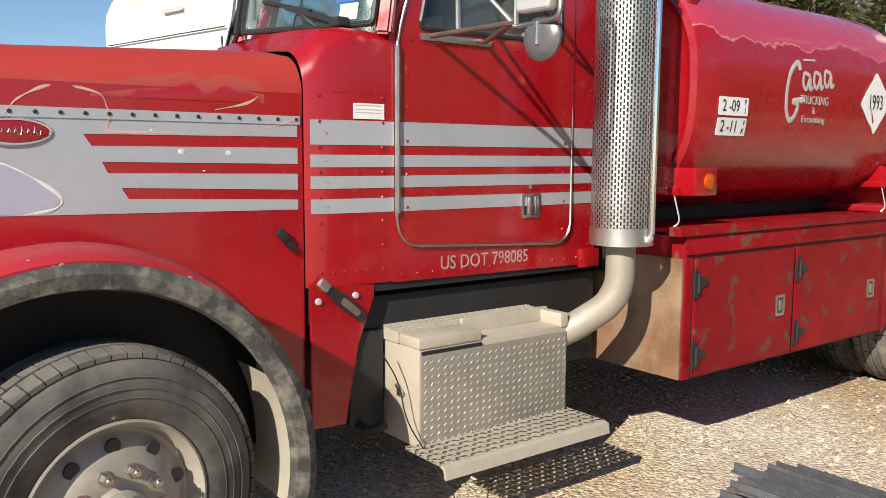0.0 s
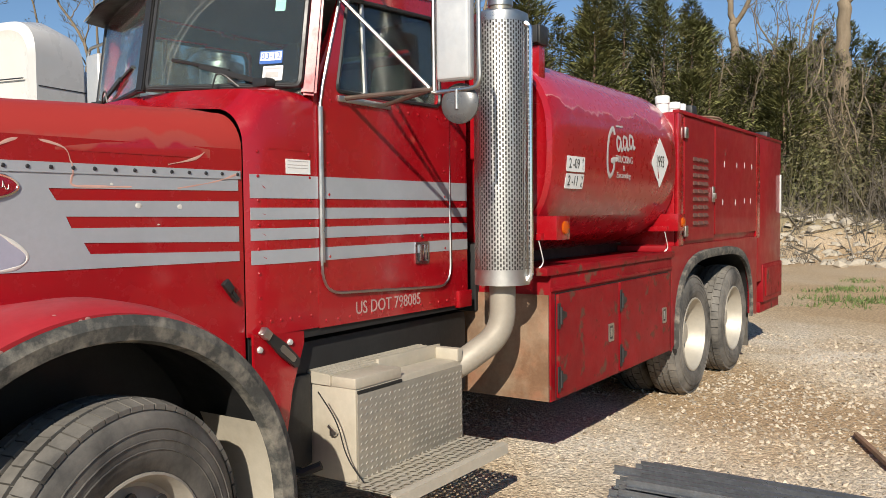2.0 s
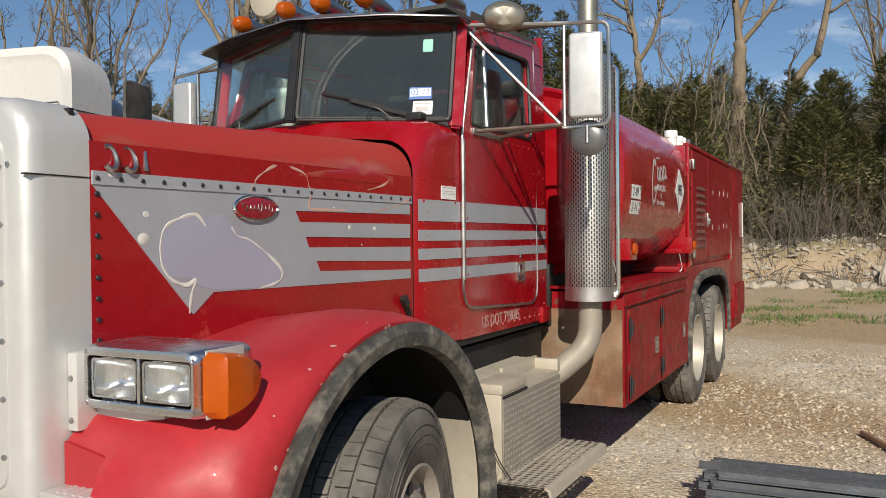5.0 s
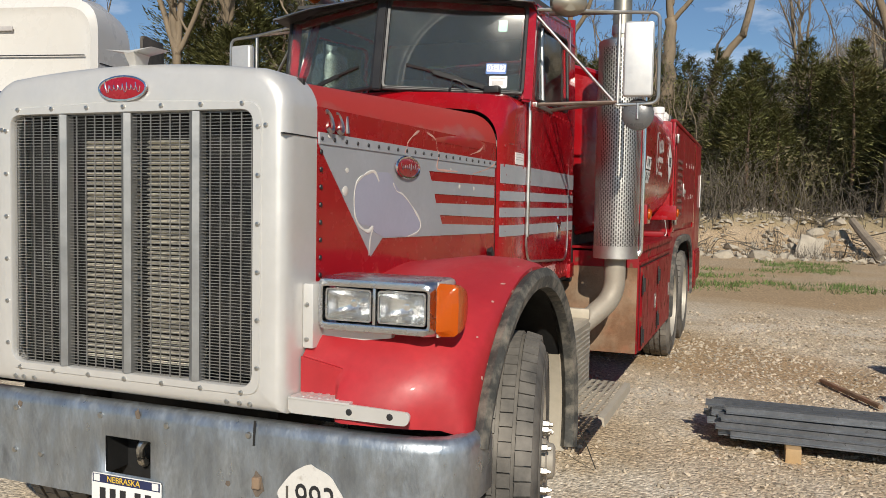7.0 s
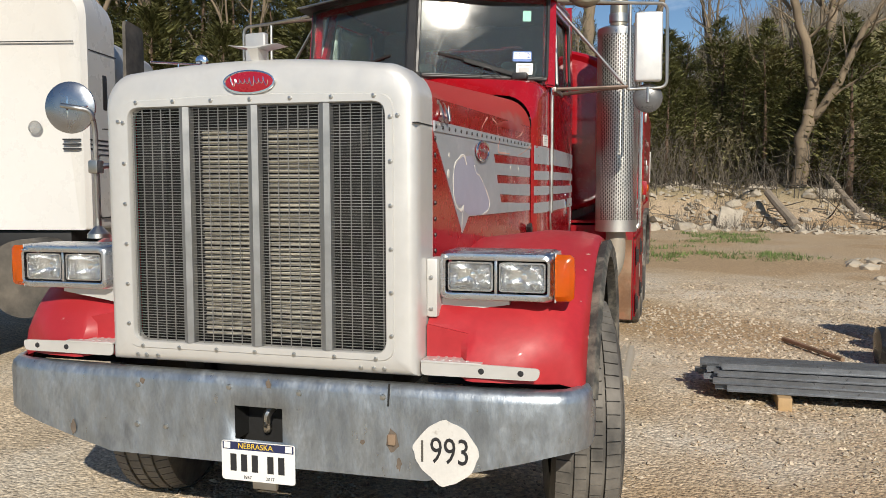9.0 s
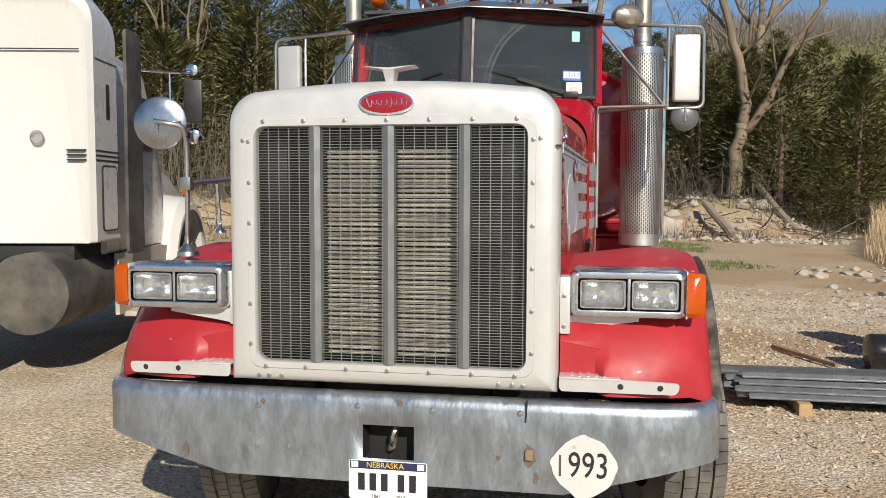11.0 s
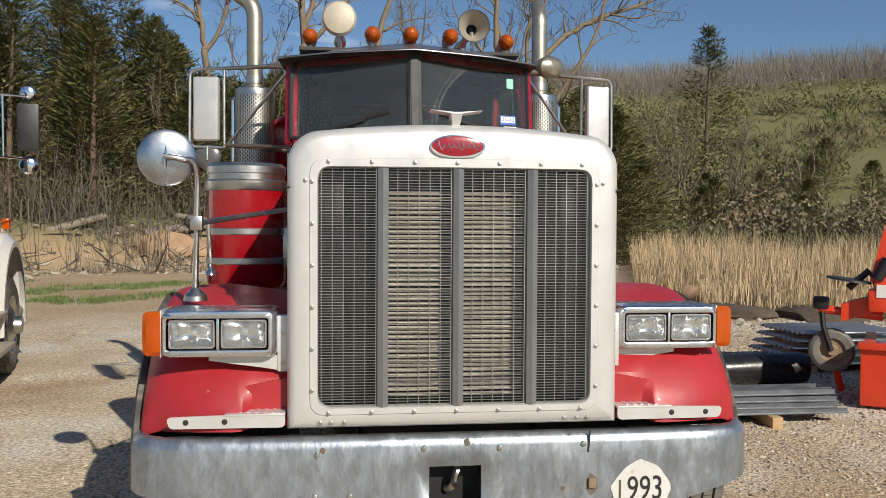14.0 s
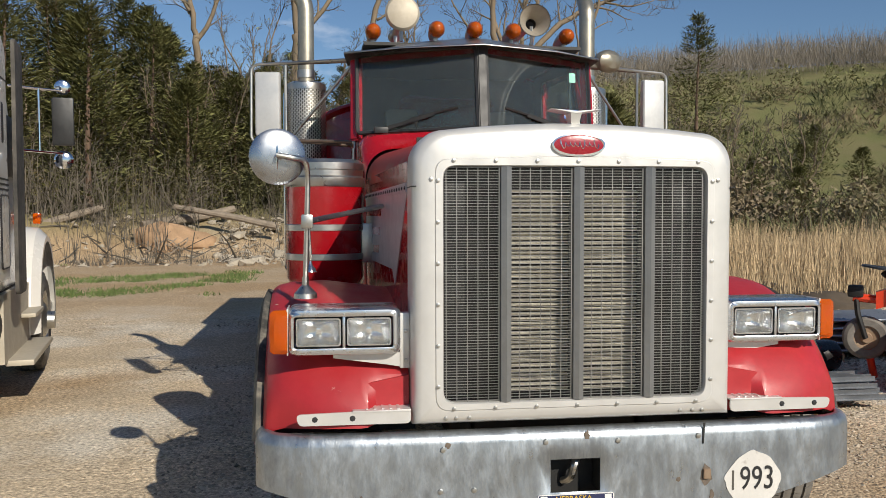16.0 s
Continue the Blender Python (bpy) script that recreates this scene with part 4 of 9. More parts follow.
    rag = [(-0.735 + 0.122 * (abs(math.cos(a)) ** 1.3 * math.copysign(1, math.cos(a))) * (1 + 0.10 * noise.noise((2.2 * math.cos(a), 2.2 * math.sin(a), 2))), 0.585 + 0.120 * abs(math.sin(a)) ** 1.3 * math.copysign(1, math.sin(a)) * (1 + 0.08 * noise.noise((2.2 * math.cos(a), 2.2 * math.sin(a), 7)))) for a in (2 * math.pi * k / 72 for k in range(72))]
    h = part("hazard_placard", slab(rag, lambda u, v, w: Vector((-0.0195 + 0.004 * smooth(.7, .95, -u) - w, u, v)), 0.002), PLACARD, b, "torn white hazard placard reading 1993")
    part("placard_number", words("993", 0.135, front_pose(-0.0225, -0.75, 0.588), 0.0008, squeeze=0.74), INK, h)
    part("faded_digit", words("1", 0.115, front_pose(-0.0225, -0.648, 0.582), 0.0008, squeeze=0.72), DUSTY, h, "half worn away digit")


def tyre(name, x, s, yo, width, parent, r=0.52, rim_r=0.30, tread=44):
    """A truck tyre; yo is the outer sidewall."""
    m = pose(x, s * yo, r, -90 * s, 0, 0)
    prof = [(rim_r, -0.02), (rim_r + 0.02, 0.0), (0.36, 0.012), (0.42, 0.014), (r - 0.045, 0.0), (r - 0.018, -0.02), (r - 0.004, -0.045), (r, -width / 2), (r - 0.004, -width + 0.045), (r - 0.02, -width + 0.02), (0.4, -width), (rim_r, -width + 0.02)]
    t = part(name, lathe([(a, b) for a, b in prof], m, 64), RUBBER, parent, "dusty worn truck tyre")
    lug = bmesh.new()
    for k in range(tread):
        a = 2 * math.pi * k / tread
        for h0, h1, off in ((-0.012, -0.07, 0), (-0.085, -width / 2 + 0.008, 0.5), (-width / 2 - 0.008, -width + 0.085, 0), (-width + 0.07, -width + 0.012, 0.5)):
            aa = a + off * 2 * math.pi / tread
            da = 2 * math.pi / tread * 0.45
            vs = []
            for rr in (r - 0.02, r + 0.012):
                for h in (h0, h1):
                    for q in (-da, da):
                        edge = 0.016 if (h in (-0.012, -width + 0.012) and rr > r) else 0
                        vs.append(lug.verts.new(m @ Vector(((rr - edge) * math.cos(aa + q), (rr - edge) * math.sin(aa + q), h))))
            for f in ((0, 1, 3, 2), (4, 6, 7, 5), (0, 4, 5, 1), (2, 3, 7, 6), (0, 2, 6, 4), (1, 5, 7, 3)):
                lug.faces.new([vs[i] for i in f])
    tagged(part("tread", lug, RUBBER, t, smooth=False), kind="stuff")
    for rr, hh in ((0.375, 0.0135), (0.405, 0.0145), (0.44, 0.012)):
        part("sidewall_rib", tube([m @ Vector((rr * math.cos(2 * math.pi * k / 48), rr * math.sin(2 * math.pi * k / 48), hh)) for k in range(49)], 0.0025, 5, cap=False), RUBBER, t)
    return t


def front_wheel(s):
    w = tagged(new("front_wheel"), "front wheel with dusty pale steel rim")
    w.parent = truck
    tyre("tyre", AX, s, 1.18, 0.28, w, 0.515, 0.29, 62)
    m = pose(AX, s * 1.18, 0.515, -90 * s, 0, 0)
    rim = part("rim", lathe([(0.305, -0.02), (0.305, 0.004), (0.297, 0.006), (0.286, -0.01), (0.268, -0.055), (0.255, -0.06), (0.20, -0.015), (0.15, 0.0), (0.10, 0.0), (0.09, 0.01)], m, 48), RIM, w, "dusty pale steel rim")
    part("hub", lathe([(0.095, -0.01), (0.09, 0.02), (0.075, 0.028), (0.07, 0.05), (0.055, 0.058), (0, 0.06)], m, 24), RIM, rim)
    for k in range(10):
        a = 2 * math.pi * k / 10
        p = m @ Vector((0.145 * math.cos(a), 0.145 * math.sin(a), 0))
        part("lug_nut", lathe([(0.024, -0.005), (0.024, 0.004), (0.018, 0.005), (0.017, 0.03), (0.009, 0.032), (0.008, 0.045), (0, 0.046)], Matrix.Translation(p) @ m.to_3x3().to_4x4(), 6), STEEL, rim)
    for k in range(10):
        a = 2 * math.pi * (k + 0.5) / 10
        p = m @ Vector((0.222 * math.cos(a), 0.222 * math.sin(a), -0.024))
        part("hand_hole", lathe([(0.0, 0.004), (0.024, 0.004), (0.026, -0.004)], Matrix.Translation(p) @ m.to_3x3().to_4x4() @ pose(0, 0, 0, 0, 0, 0), 14), INK, rim)
    # steered towards the driver's side
    c = Matrix.Translation((AX, s * 1.02, 0))
    w.matrix_basis = Matrix.Translation((0.05, -0.055, -0.02)) @ c @ pose(0, 0, 0, 0, 0, 11.5) @ c.inverted()


def rear_wheel(x, s):
    w = tagged(new("rear_wheel"), "dual rear wheel with deep pale rim")
    w.parent = truck
    tyre("tyre", x, s, 1.22, 0.265, w, 0.515, 0.30)
    tyre("tyre", x, s, 0.90, 0.265, w, 0.515, 0.30)
    m = pose(x, s * 1.22, 0.515, -90 * s, 0, 0)
    rim = part("rim", lathe([(0.318, -0.02), (0.318, 0.004), (0.306, 0.006), (0.298, -0.015), (0.288, -0.03), (0.27, -0.16), (0.25, -0.175), (0.15, -0.17), (0.11, -0.17), (0.1, -0.1), (0.085, -0.08), (0, -0.078)], m, 48), RIMALU, w, "pale deep-dish rim")
    for k in range(10):
        a = 2 * math.pi * k / 10
        p = m @ Vector((0.143 * math.cos(a), 0.143 * math.sin(a), -0.17))
        part("lug_nut", lathe([(0.02, 0), (0.018, 0.03), (0, 0.032)], Matrix.Translation(p) @ m.to_3x3().to_4x4(), 6), STEEL, rim)


build_hood()
build_grille()
for s in (-1, 1):
    build_fender(s)
    build_headlight(s)
    front_wheel(s)
    for x in (6.58, 7.86):
        rear_wheel(x, s)
build_bumper()
part("chassis_rail", box(0.25, 9.9, -0.46, -0.37, 0.72, 0.98, 0.01), BLACK, truck)
part("chassis_rail", box(0.25, 9.9, 0.37, 0.46, 0.72, 0.98, 0.01), BLACK, truck)
part("front_axle", tube([(AX, -0.95, 0.5), (AX, -0.6, 0.45), (AX, 0.6, 0.45), (AX, 0.95, 0.5)], 0.06, 10), BLACK, truck)
for x in (6.58, 7.86):
    part("rear_axle", tube([(x, -0.95, 0.52), (x, 0.95, 0.52)], 0.09, 12), BLACK, truck)
part("engine_block", box(0.3, 1.9, -0.36, 0.36, 0.6, 1.6, 0.04), BLACK, truck)
part("underbody_tank", box(2.1, 3.7, -0.72, 0.72, 0.5, 1.0, 0.05), BLACK, truck)


# ---- cab ----
CW = 0.772


def cowl_w(x):
    """Half width of the cowl panel at x."""
    k = ((1.93, 0.735), (1.96, 0.745), (2.02, 0.755), (2.12, 0.765), (2.24, 0.770), (2.36, 0.771))
    for (a, u), (b, v) in zip(k, k[1:]):
        if x <= b:
            return lerp(u, v, max(0, (x - a) / (b - a)))
    return 0.771


def glass_pane(name, corners, parent, thick=0.006, label="", material=None):
    a = [Vector(c) for c in corners]
    nrm = (a[1] - a[0]).cross(a[2] - a[0]).normalized() * thick
    ob = part(name, loft([a, [p + nrm for p in a]], closed=True, caps=True), material or GLASS, parent, label, smooth=False)
    ob.visible_shadow = False
    return ob


def bar_between(a, b, w, d, out):
    """A flat bar from a to b; out points away from its face."""
    a, b, out = Vector(a), Vector(b), Vector(out).normalized()
    ax = (b - a).normalized()
    side = ax.cross(out).normalized()
    out = side.cross(ax)
    bm = loft([[p + side * (u * w / 2) + out * (v * d / 2) for u, v in ((-1, -1), (1, -1), (1, 1), (-1, 1))] for p in (a, b)], closed=True, caps=True)
    bmesh.ops.bevel(bm, geom=bm.edges[:], offset=min(w, d) * 0.2, segments=2, affect="EDGES")
    return bm


def build_cab():
    cab = tagged(new("cab"), "red day cab with riveted doors and split windshield")
    cab.parent = truck
    # cowl: from the hood's rear edge up to the windshield
    secs = []
    for x, w, zt, rad in ((1.923, 0.727, 2.073, 0.165), (1.96, 0.745, 2.095, 0.15), (2.02, 0.755, 2.165, 0.12), (2.12, 0.765, 2.18, 0.09), (2.24, 0.77, 2.165, 0.05), (2.36, 0.771, 2.14, 0.02)):
        secs.append(hood_section(x, w, zt, 1.06, crown=0.03, rad=rad))
    part("cowl", loft(secs), RED, cab, "riveted red cowl panel below the windshield")
    part("firewall", slab([(-0.72, 0.9), (0.72, 0.9), (0.72, 1.84), (0.60, 1.99), (-0.60, 1.99), (-0.72, 1.84)], lambda u, v, w: Vector((1.94 + w, u, v)), 0.02), BLACK, cab)
    for s in (-1, 1):
        f = on_side(s * CW, s)
        outer = [(2.33, 1.055), (3.62, 1.045), (3.62, 2.80), (2.60, 2.74), (2.31, 2.16)]
        win = rounded([(2.465, 2.165), (3.335, 2.175), (3.335, 2.66), (2.57, 2.62)], [0.03, 0.05, 0.06, 0.05], 4)
        part("cab_side", frame_plate(outer, win, (2.95, 2.41), lambda u, v, w: Vector((u, s * (CW - 0.03 + w - 0.02 * smooth(2.2, 2.85, v)), v)), 0.03), RED, cab)
        dpoly = rounded([(2.345, 1.215), (3.425, 1.165), (3.43, 2.77), (2.545, 2.70), (2.345, 2.12)], [0.13, 0.13, 0.05, 0.06, 0.1], 7)
        door = part("door", frame_plate(dpoly, win, (2.95, 2.41), lambda u, v, w: Vector((u, s * (CW + 0.0005 + w - 0.02 * smooth(2.2, 2.85, v)), v)), 0.008), RED, cab, "red riveted cab door with chrome edge trim")
        seal = [Vector((u, s * (CW + 0.009 - 0.02 * smooth(2.2, 2.85, v)), v)) for u, v in dpoly]
        part("door_trim", tube(seal + [seal[0]], 0.0075, 6, cap=False), STEEL, door, "bright metal door edging")
        part("door_hinge", tube([(2.345, s * (CW + 0.014), 1.36), (2.345, s * (CW + 0.014), 2.08)], 0.013, 8), STEEL, door, "long piano hinge")
        wf = [Vector((u, s * (CW + 0.008 - 0.02 * smooth(2.2, 2.85, v)), v)) for u, v in win]
        part("window_seal", tube(wf + [wf[0]], 0.011, 6, cap=False), PLASTIC, door)
        g = glass_pane("side_window", [(2.46, s * (CW - 0.012), 2.16), (3.34, s * (CW - 0.012), 2.17), (3.34, s * (CW - 0.03), 2.67), (2.56, s * (CW - 0.03), 2.63)], door, label="dark side window glass")
        part("vent_bar", tube([(2.69, s * (CW - 0.002), 2.165), (2.69, s * (CW - 0.02), 2.635)], 0.013, 8), STEEL, door, "bright quarter-window bar")
        # grey stripes over the cowl panel, the door and the corner behind it
        for x0, x1, off, par, wfun in ((1.945, 2.335, 0.0015, cab, cowl_w), (2.36, 3.415, 0.0092, door, lambda x: CW), (3.437, 3.618, 0.0015, cab, lambda x: CW)):
            for z0, z1 in ((1.655, 1.757), (1.562, 1.614), (1.473, 1.525), (1.369, 1.430)):
                n = 6
                poly = [(lerp(x0, x1, k / n), z0) for k in range(n + 1)] + [(lerp(x1, x0, k / n), z1) for k in range(n + 1)]
                part("stripe_decal", slab(poly, lambda u, v, w: Vector((u, s * (wfun(u) + off + w), v)), 0.0015), SILVER, par)
        # rows of rivets on door, sill and cowl panel
        heads("rivet", [Vector((2.42 + 0.088 * k, s * (CW + 0.009), 2.115)) for k in range(12)], (0, s, 0), RED, door)
        heads("rivet", [Vector((x, s * (CW + 0.009), 1.24 + 0.145 * k)) for k in range(6) for x in (2.40, 3.37)], (0, s, 0), RED, door)
        heads("rivet", [Vector((2.38 + 0.085 * k, s * (CW + 0.001), 1.085)) for k in range(15)] + [Vector((3.57, s * (CW + 0.001), 1.15 + 0.16 * k)) for k in range(7)], (0, s, 0), RED, cab)
        heads("rivet", [Vector((x, s * (cowl_w(x) + 0.001), 1.12 + 0.105 * k)) for k in range(8) for x in (1.985, 2.28)] + [Vector((2.04 + 0.055 * k, s * (cowl_w(2.04 + 0.055 * k) + 0.001), 1.12)) for k in range(4)], (0, s, 0), RED, cab)
        part("panel_lap", slab([(2.04, 1.868), (2.2, 1.868), (2.33, 1.868), (2.33, 1.874), (2.2, 1.874), (2.04, 1.874)], lambda u, v, w: Vector((u, s * (cowl_w(u) + w), v)), 0.002), RED, cab)
        # lower cowl extension
        ext = part("cowl_extension", slab([(1.925, 0.46), (2.09, 0.455), (2.15, 0.80), (2.235, 1.0), (2.235, 1.055), (1.925, 1.075)], on_side(s * 0.755, s), 0.012, 0.003), RED, cab, "lower red cowl extension panel")
        heads("bolt", [Vector((1.96, s * 0.768, 1.005)), Vector((2.14, s * 0.768, 1.015))], (0, s, 0), CREAM, ext, 0.016, 0.012)
        # pillar beside the windshield
        part("windshield_pillar", bar_between((2.285, s * 0.772, 2.12), (2.372, s * 0.766, 2.69), 0.07, 0.06, (-0.8, s * 0.6, 0)), RED, cab)
        hd = part("door_handle", frame_plate(rounded([(3.078, 1.308), (3.207, 1.308), (3.207, 1.43), (3.078, 1.43)], 0.015, 4), rounded([(3.094, 1.322), (3.191, 1.322), (3.191, 1.416), (3.094, 1.416)], 0.01, 4), (3.142, 1.37), on_side(s * (CW + 0.009), s), 0.006), CHROME, door, "chrome paddle door handle")
        part("handle_recess", box(3.09, 3.195, s * (CW + 0.007), s * (CW + 0.0105), 1.318, 1.42, 0), INK, door)
        part("handle_paddle", join(box(3.115, 3.16, s * (CW + 0.009), s * (CW + 0.016), 1.325, 1.413, 0.004), box(3.168, 3.186, s * (CW + 0.009), s * (CW + 0.014), 1.325, 1.413, 0.004)), CHROME, door)
        part("door_lock", lathe([(0.012, 0), (0.011, 0.006), (0, 0.007)], pose(3.142, s * (CW + 0.009), 1.46, -90 * s), 12), CHROME, door)
        part("sill_bracket", box(3.50, 3.64, s * (CW - 0.02), s * (CW + 0.02), 1.03, 1.13, 0.008), RED, cab)
    # roof
    secs = []
    for x, k, d in ((2.24, 0.30, 0), (2.36, 0.7, 0), (2.6, 1.0, 0), (3.0, 1.0, 0), (3.4, 0.95, 0), (3.56, 0.75, 0), (3.64, 0.3, 0)):
        pts = []
        for i in range(25):
            a = math.pi * i / 24
            c, sn = math.cos(a), math.sin(a)
            y = -0.762 * math.copysign(abs(c) ** 0.45, c)
            z = 2.74 + (0.012 + 0.062 * k) * abs(sn) ** 0.6
            xx = x + (0.22 * (abs(y) / 0.76) ** 2 if x < 2.5 else 0)
            pts.append((xx, y, z - 0.012 - 0.06 * (abs(y) / 0.762) ** 4))
        secs.append(pts)
    part("roof", loft(secs), RED, cab, "rounded red cab roof")
    part("header", join(*[slab([(0.0, 2.66), (s * 0.75, 2.63), (s * 0.76, 2.665), (0.0, 2.70)], lambda u, v, w: Vector((2.06 + 0.30 * abs(u) / 0.75 + w, u, v)), 0.02) for s in (-1, 1)]), RED, cab)
    part("rear_wall", frame_plate([(-0.76, 1.05), (0.76, 1.05), (0.76, 2.86), (-0.76, 2.86)], rounded([(-0.4, 2.2), (0.4, 2.2), (0.4, 2.6), (-0.4, 2.6)], 0.05, 4), (0, 2.4), lambda u, v, w: Vector((3.60 + w, u, v)), 0.03), RED, cab)
    glass_pane("rear_window", [(3.61, -0.4, 2.2), (3.61, 0.4, 2.2), (3.61, 0.4, 2.6), (3.61, -0.4, 2.6)], cab)
    part("floor_pan", box(1.95, 3.6, -0.76, 0.76, 1.02, 1.06, 0), BLACK, cab)
    # split windshield
    for s in (-1, 1):
        cs = [Vector((1.972, s * 0.032, 2.185)), Vector((2.235, s * 0.765, 2.165)), Vector((2.315, s * 0.765, 2.68)), Vector((2.062, s * 0.032, 2.70))]
        if s > 0:
            cs = cs[::-1]
        w = glass_pane("windshield", cs, cab, label="flat windshield pane, dusty, in a black seal", material=SCREENGLASS[s])
        part("windshield_seal", tube(bend(cs + [cs[0], cs[1]], 0.03), 0.014, 6), PLASTIC, w)
        def wf(u, z, off=0.03):
            return Vector((lerp(1.972, 2.235, u / 0.765) + 0.085 * (z - 2.18) / 0.5 - off, s * u, z))
        wiper = part("wiper", join(bar_between(wf(0.60, 2.185), wf(0.30, 2.275), 0.024, 0.014, (-1, 0, 0)), tube([wf(0.15, 2.315, 0.02), wf(0.30, 2.28, 0.022), wf(0.44, 2.245, 0.018)], 0.009, 6),
                                        moved(box(-0.03, 0.03, -0.045, 0.045, -0.02, 0.02, 0.01), Matrix.Translation(wf(0.62, 2.178)))), PLASTIC, cab, "black windshield wiper")
        part("washer_hose", tube(bend([wf(0.52, 2.165, 0.05), wf(0.46, 2.22, 0.07), wf(0.42, 2.23, 0.07), wf(0.40, 2.165, 0.06)], 0.04), 0.004, 5), PLASTIC, wiper)
    part("centre_post", bar_between((1.962, 0, 2.17), (2.055, 0, 2.72), 0.055, 0.035, (-1, 0, 0.1)), PLASTIC, cab, "black windshield centre post")

    def ws(u, z):
        t = (z - 2.18) / 0.5
        return Vector((lerp(1.972, 2.235, u / 0.765) + 0.085 * t - 0.008, -u, z))
    q = (ws(0.7, 2.3) - ws(0.5, 2.3)).normalized()
    up = (ws(0.6, 2.5) - ws(0.6, 2.3)).normalized()
    nn = q.cross(up).normalized()
    st = Matrix((q, up, nn)).transposed().to_4x4()
    for u, z, w_, h_, m_, txt in ((0.625, 2.30, 0.115, 0.062, BLUE, "03-12"), (0.64, 2.225, 0.10, 0.07, WHITE, ""), (0.645, 2.545, 0.05, 0.065, MINT, "")):
        mm = Matrix.Translation(ws(u, z)) @ st
        tk = part("window_sticker", moved(slab(rounded([(-w_ / 2, -h_ / 2), (w_ / 2, -h_ / 2), (w_ / 2, h_ / 2), (-w_ / 2, h_ / 2)], 0.006, 3), lambda u, v, w: Vector((u, v, w)), 0.001), mm), m_, cab)
        if txt:
            part("sticker_panel", moved(slab([(-0.052, -0.016), (0.052, -0.016), (0.052, 0.024), (-0.052, 0.024)], lambda u, v, w: Vector((u, v, w + 0.001)), 0.0006), mm), WHITE, tk)
            part("sticker_text", words(txt, 0.042, mm @ pose(0, 0.004, 0.002), 0.0004), BLUE, tk)
        elif m_ is WHITE:
            part("sticker_bars", moved(join(slab([(-0.04, 0.018), (0.04, 0.018), (0.04, 0.026), (-0.04, 0.026)], lambda u, v, w: Vector((u, v, w + 0.001)), 0.0006), slab([(-0.035, -0.02), (0.03, -0.02), (0.03, 0.006), (-0.035, 0.006)], lambda u, v, w: Vector((u, v, w + 0.001)), 0.0006)), mm), LETTER, tk)
    # cab interior
    part("dashboard", box(2.12, 2.42, -0.72, 0.72, 1.95, 2.14, 0.04), INTERIOR, cab)
    for s in (-1, 1):
        seat = part("seat", join(box(2.75, 3.25, s * 0.15, s * 0.62, 1.55, 1.72, 0.05), moved(box(-0.07, 0.07, -0.235, 0.235, 0, 0.62, 0.05), pose(3.25, s * 0.385, 1.65, 0, 12, 0)), moved(box(-0.05, 0.05, -0.13, 0.13, 0, 0.18, 0.04), pose(3.39, s * 0.385, 2.28, 0, 12, 0)), box(2.85, 3.2, s * 0.25, s * 0.52, 1.06, 1.56, 0.02)), SEAT, cab, "grey cloth driver's seat")
    part("steering_wheel", moved(join(tube([(0.22 * math.cos(2 * math.pi * k / 32), 0.22 * math.sin(2 * math.pi * k / 32), 0) for k in range(33)], 0.015, 8, cap=False), tube([(-0.22, 0, 0), (0.22, 0, 0)], 0.012, 6), tube([(0, 0, 0), (0, 0.0, -0.45)], 0.03, 8)), pose(2.58, -0.38, 2.10, 0, -40, 0)), INTERIOR, cab)
    for s in (-1, 1):
        part("side_lining", frame_plate([(2.36, 2.1), (3.6, 2.1), (3.6, 2.85), (2.62, 2.80)], rounded([(2.455, 2.155), (3.345, 2.165), (3.345, 2.67), (2.56, 2.63)], 0.05, 4), (2.95, 2.41), lambda u, v, w: Vector((u, s * (CW - 0.035 - 0.02 * smooth(2.2, 2.85, v) - w), v)), 0.006), INTERIOR, cab)
    part("rear_lining", frame_plate([(-0.73, 1.06), (0.73, 1.06), (0.73, 2.84), (-0.73, 2.84)], rounded([(-0.39, 2.21), (0.39, 2.21), (0.39, 2.59), (-0.39, 2.59)], 0.05, 4), (0, 2.4), lambda u, v, w: Vector((3.595 - w, u, v)), 0.006), INTERIOR, cab)
    part("headliner", box(2.3, 3.58, -0.72, 0.72, 2.74, 2.76, 0), INTERIOR, cab)
    part("door_lining", join(*[box(2.4, 3.58, s * 0.72, s * 0.735, 1.1, 2.14, 0) for s in (-1, 1)]), INTERIOR, cab)
    # DOT lettering and label
    part("door_lettering", words("US DOT 798085", 0.09, side_pose(2.865, -CW - 0.0015, 1.118), 0.0008, squeeze=0.89), FADELETTER, cab, "worn silver lettering reading US DOT")
    lb = part("notice_label", slab([(2.135, 1.765), (2.285, 1.765), (2.285, 1.83), (2.135, 1.83)], lambda u, v, w: Vector((u, -(cowl_w(u) + 0.001 + w), v)), 0.002), WHITE, cab, "small white printed notice label")
    for z in (1.82, 1.803, 1.79):
        part("label_bar", slab([(2.145, z), (2.27, z), (2.27, z + 0.003), (2.145, z + 0.003)], lambda u, v, w: Vector((u, -(cowl_w(u) + 0.003 + w), v)), 0.0006), LETTER, lb)
    # visor
    fr = [(2.22, -0.82, 2.662), (2.07, -0.5, 2.676), (1.95, 0.0, 2.686), (2.07, 0.5, 2.676), (2.22, 0.85, 2.665)]
    md = [(x + 0.012, y, z + 0.010) for x, y, z in fr]
    bk = [(2.50, -0.80, 2.678), (2.44, -0.5, 2.778), (2.30, 0.0, 2.802), (2.44, 0.5, 2.778), (2.50, 0.82, 2.682)]

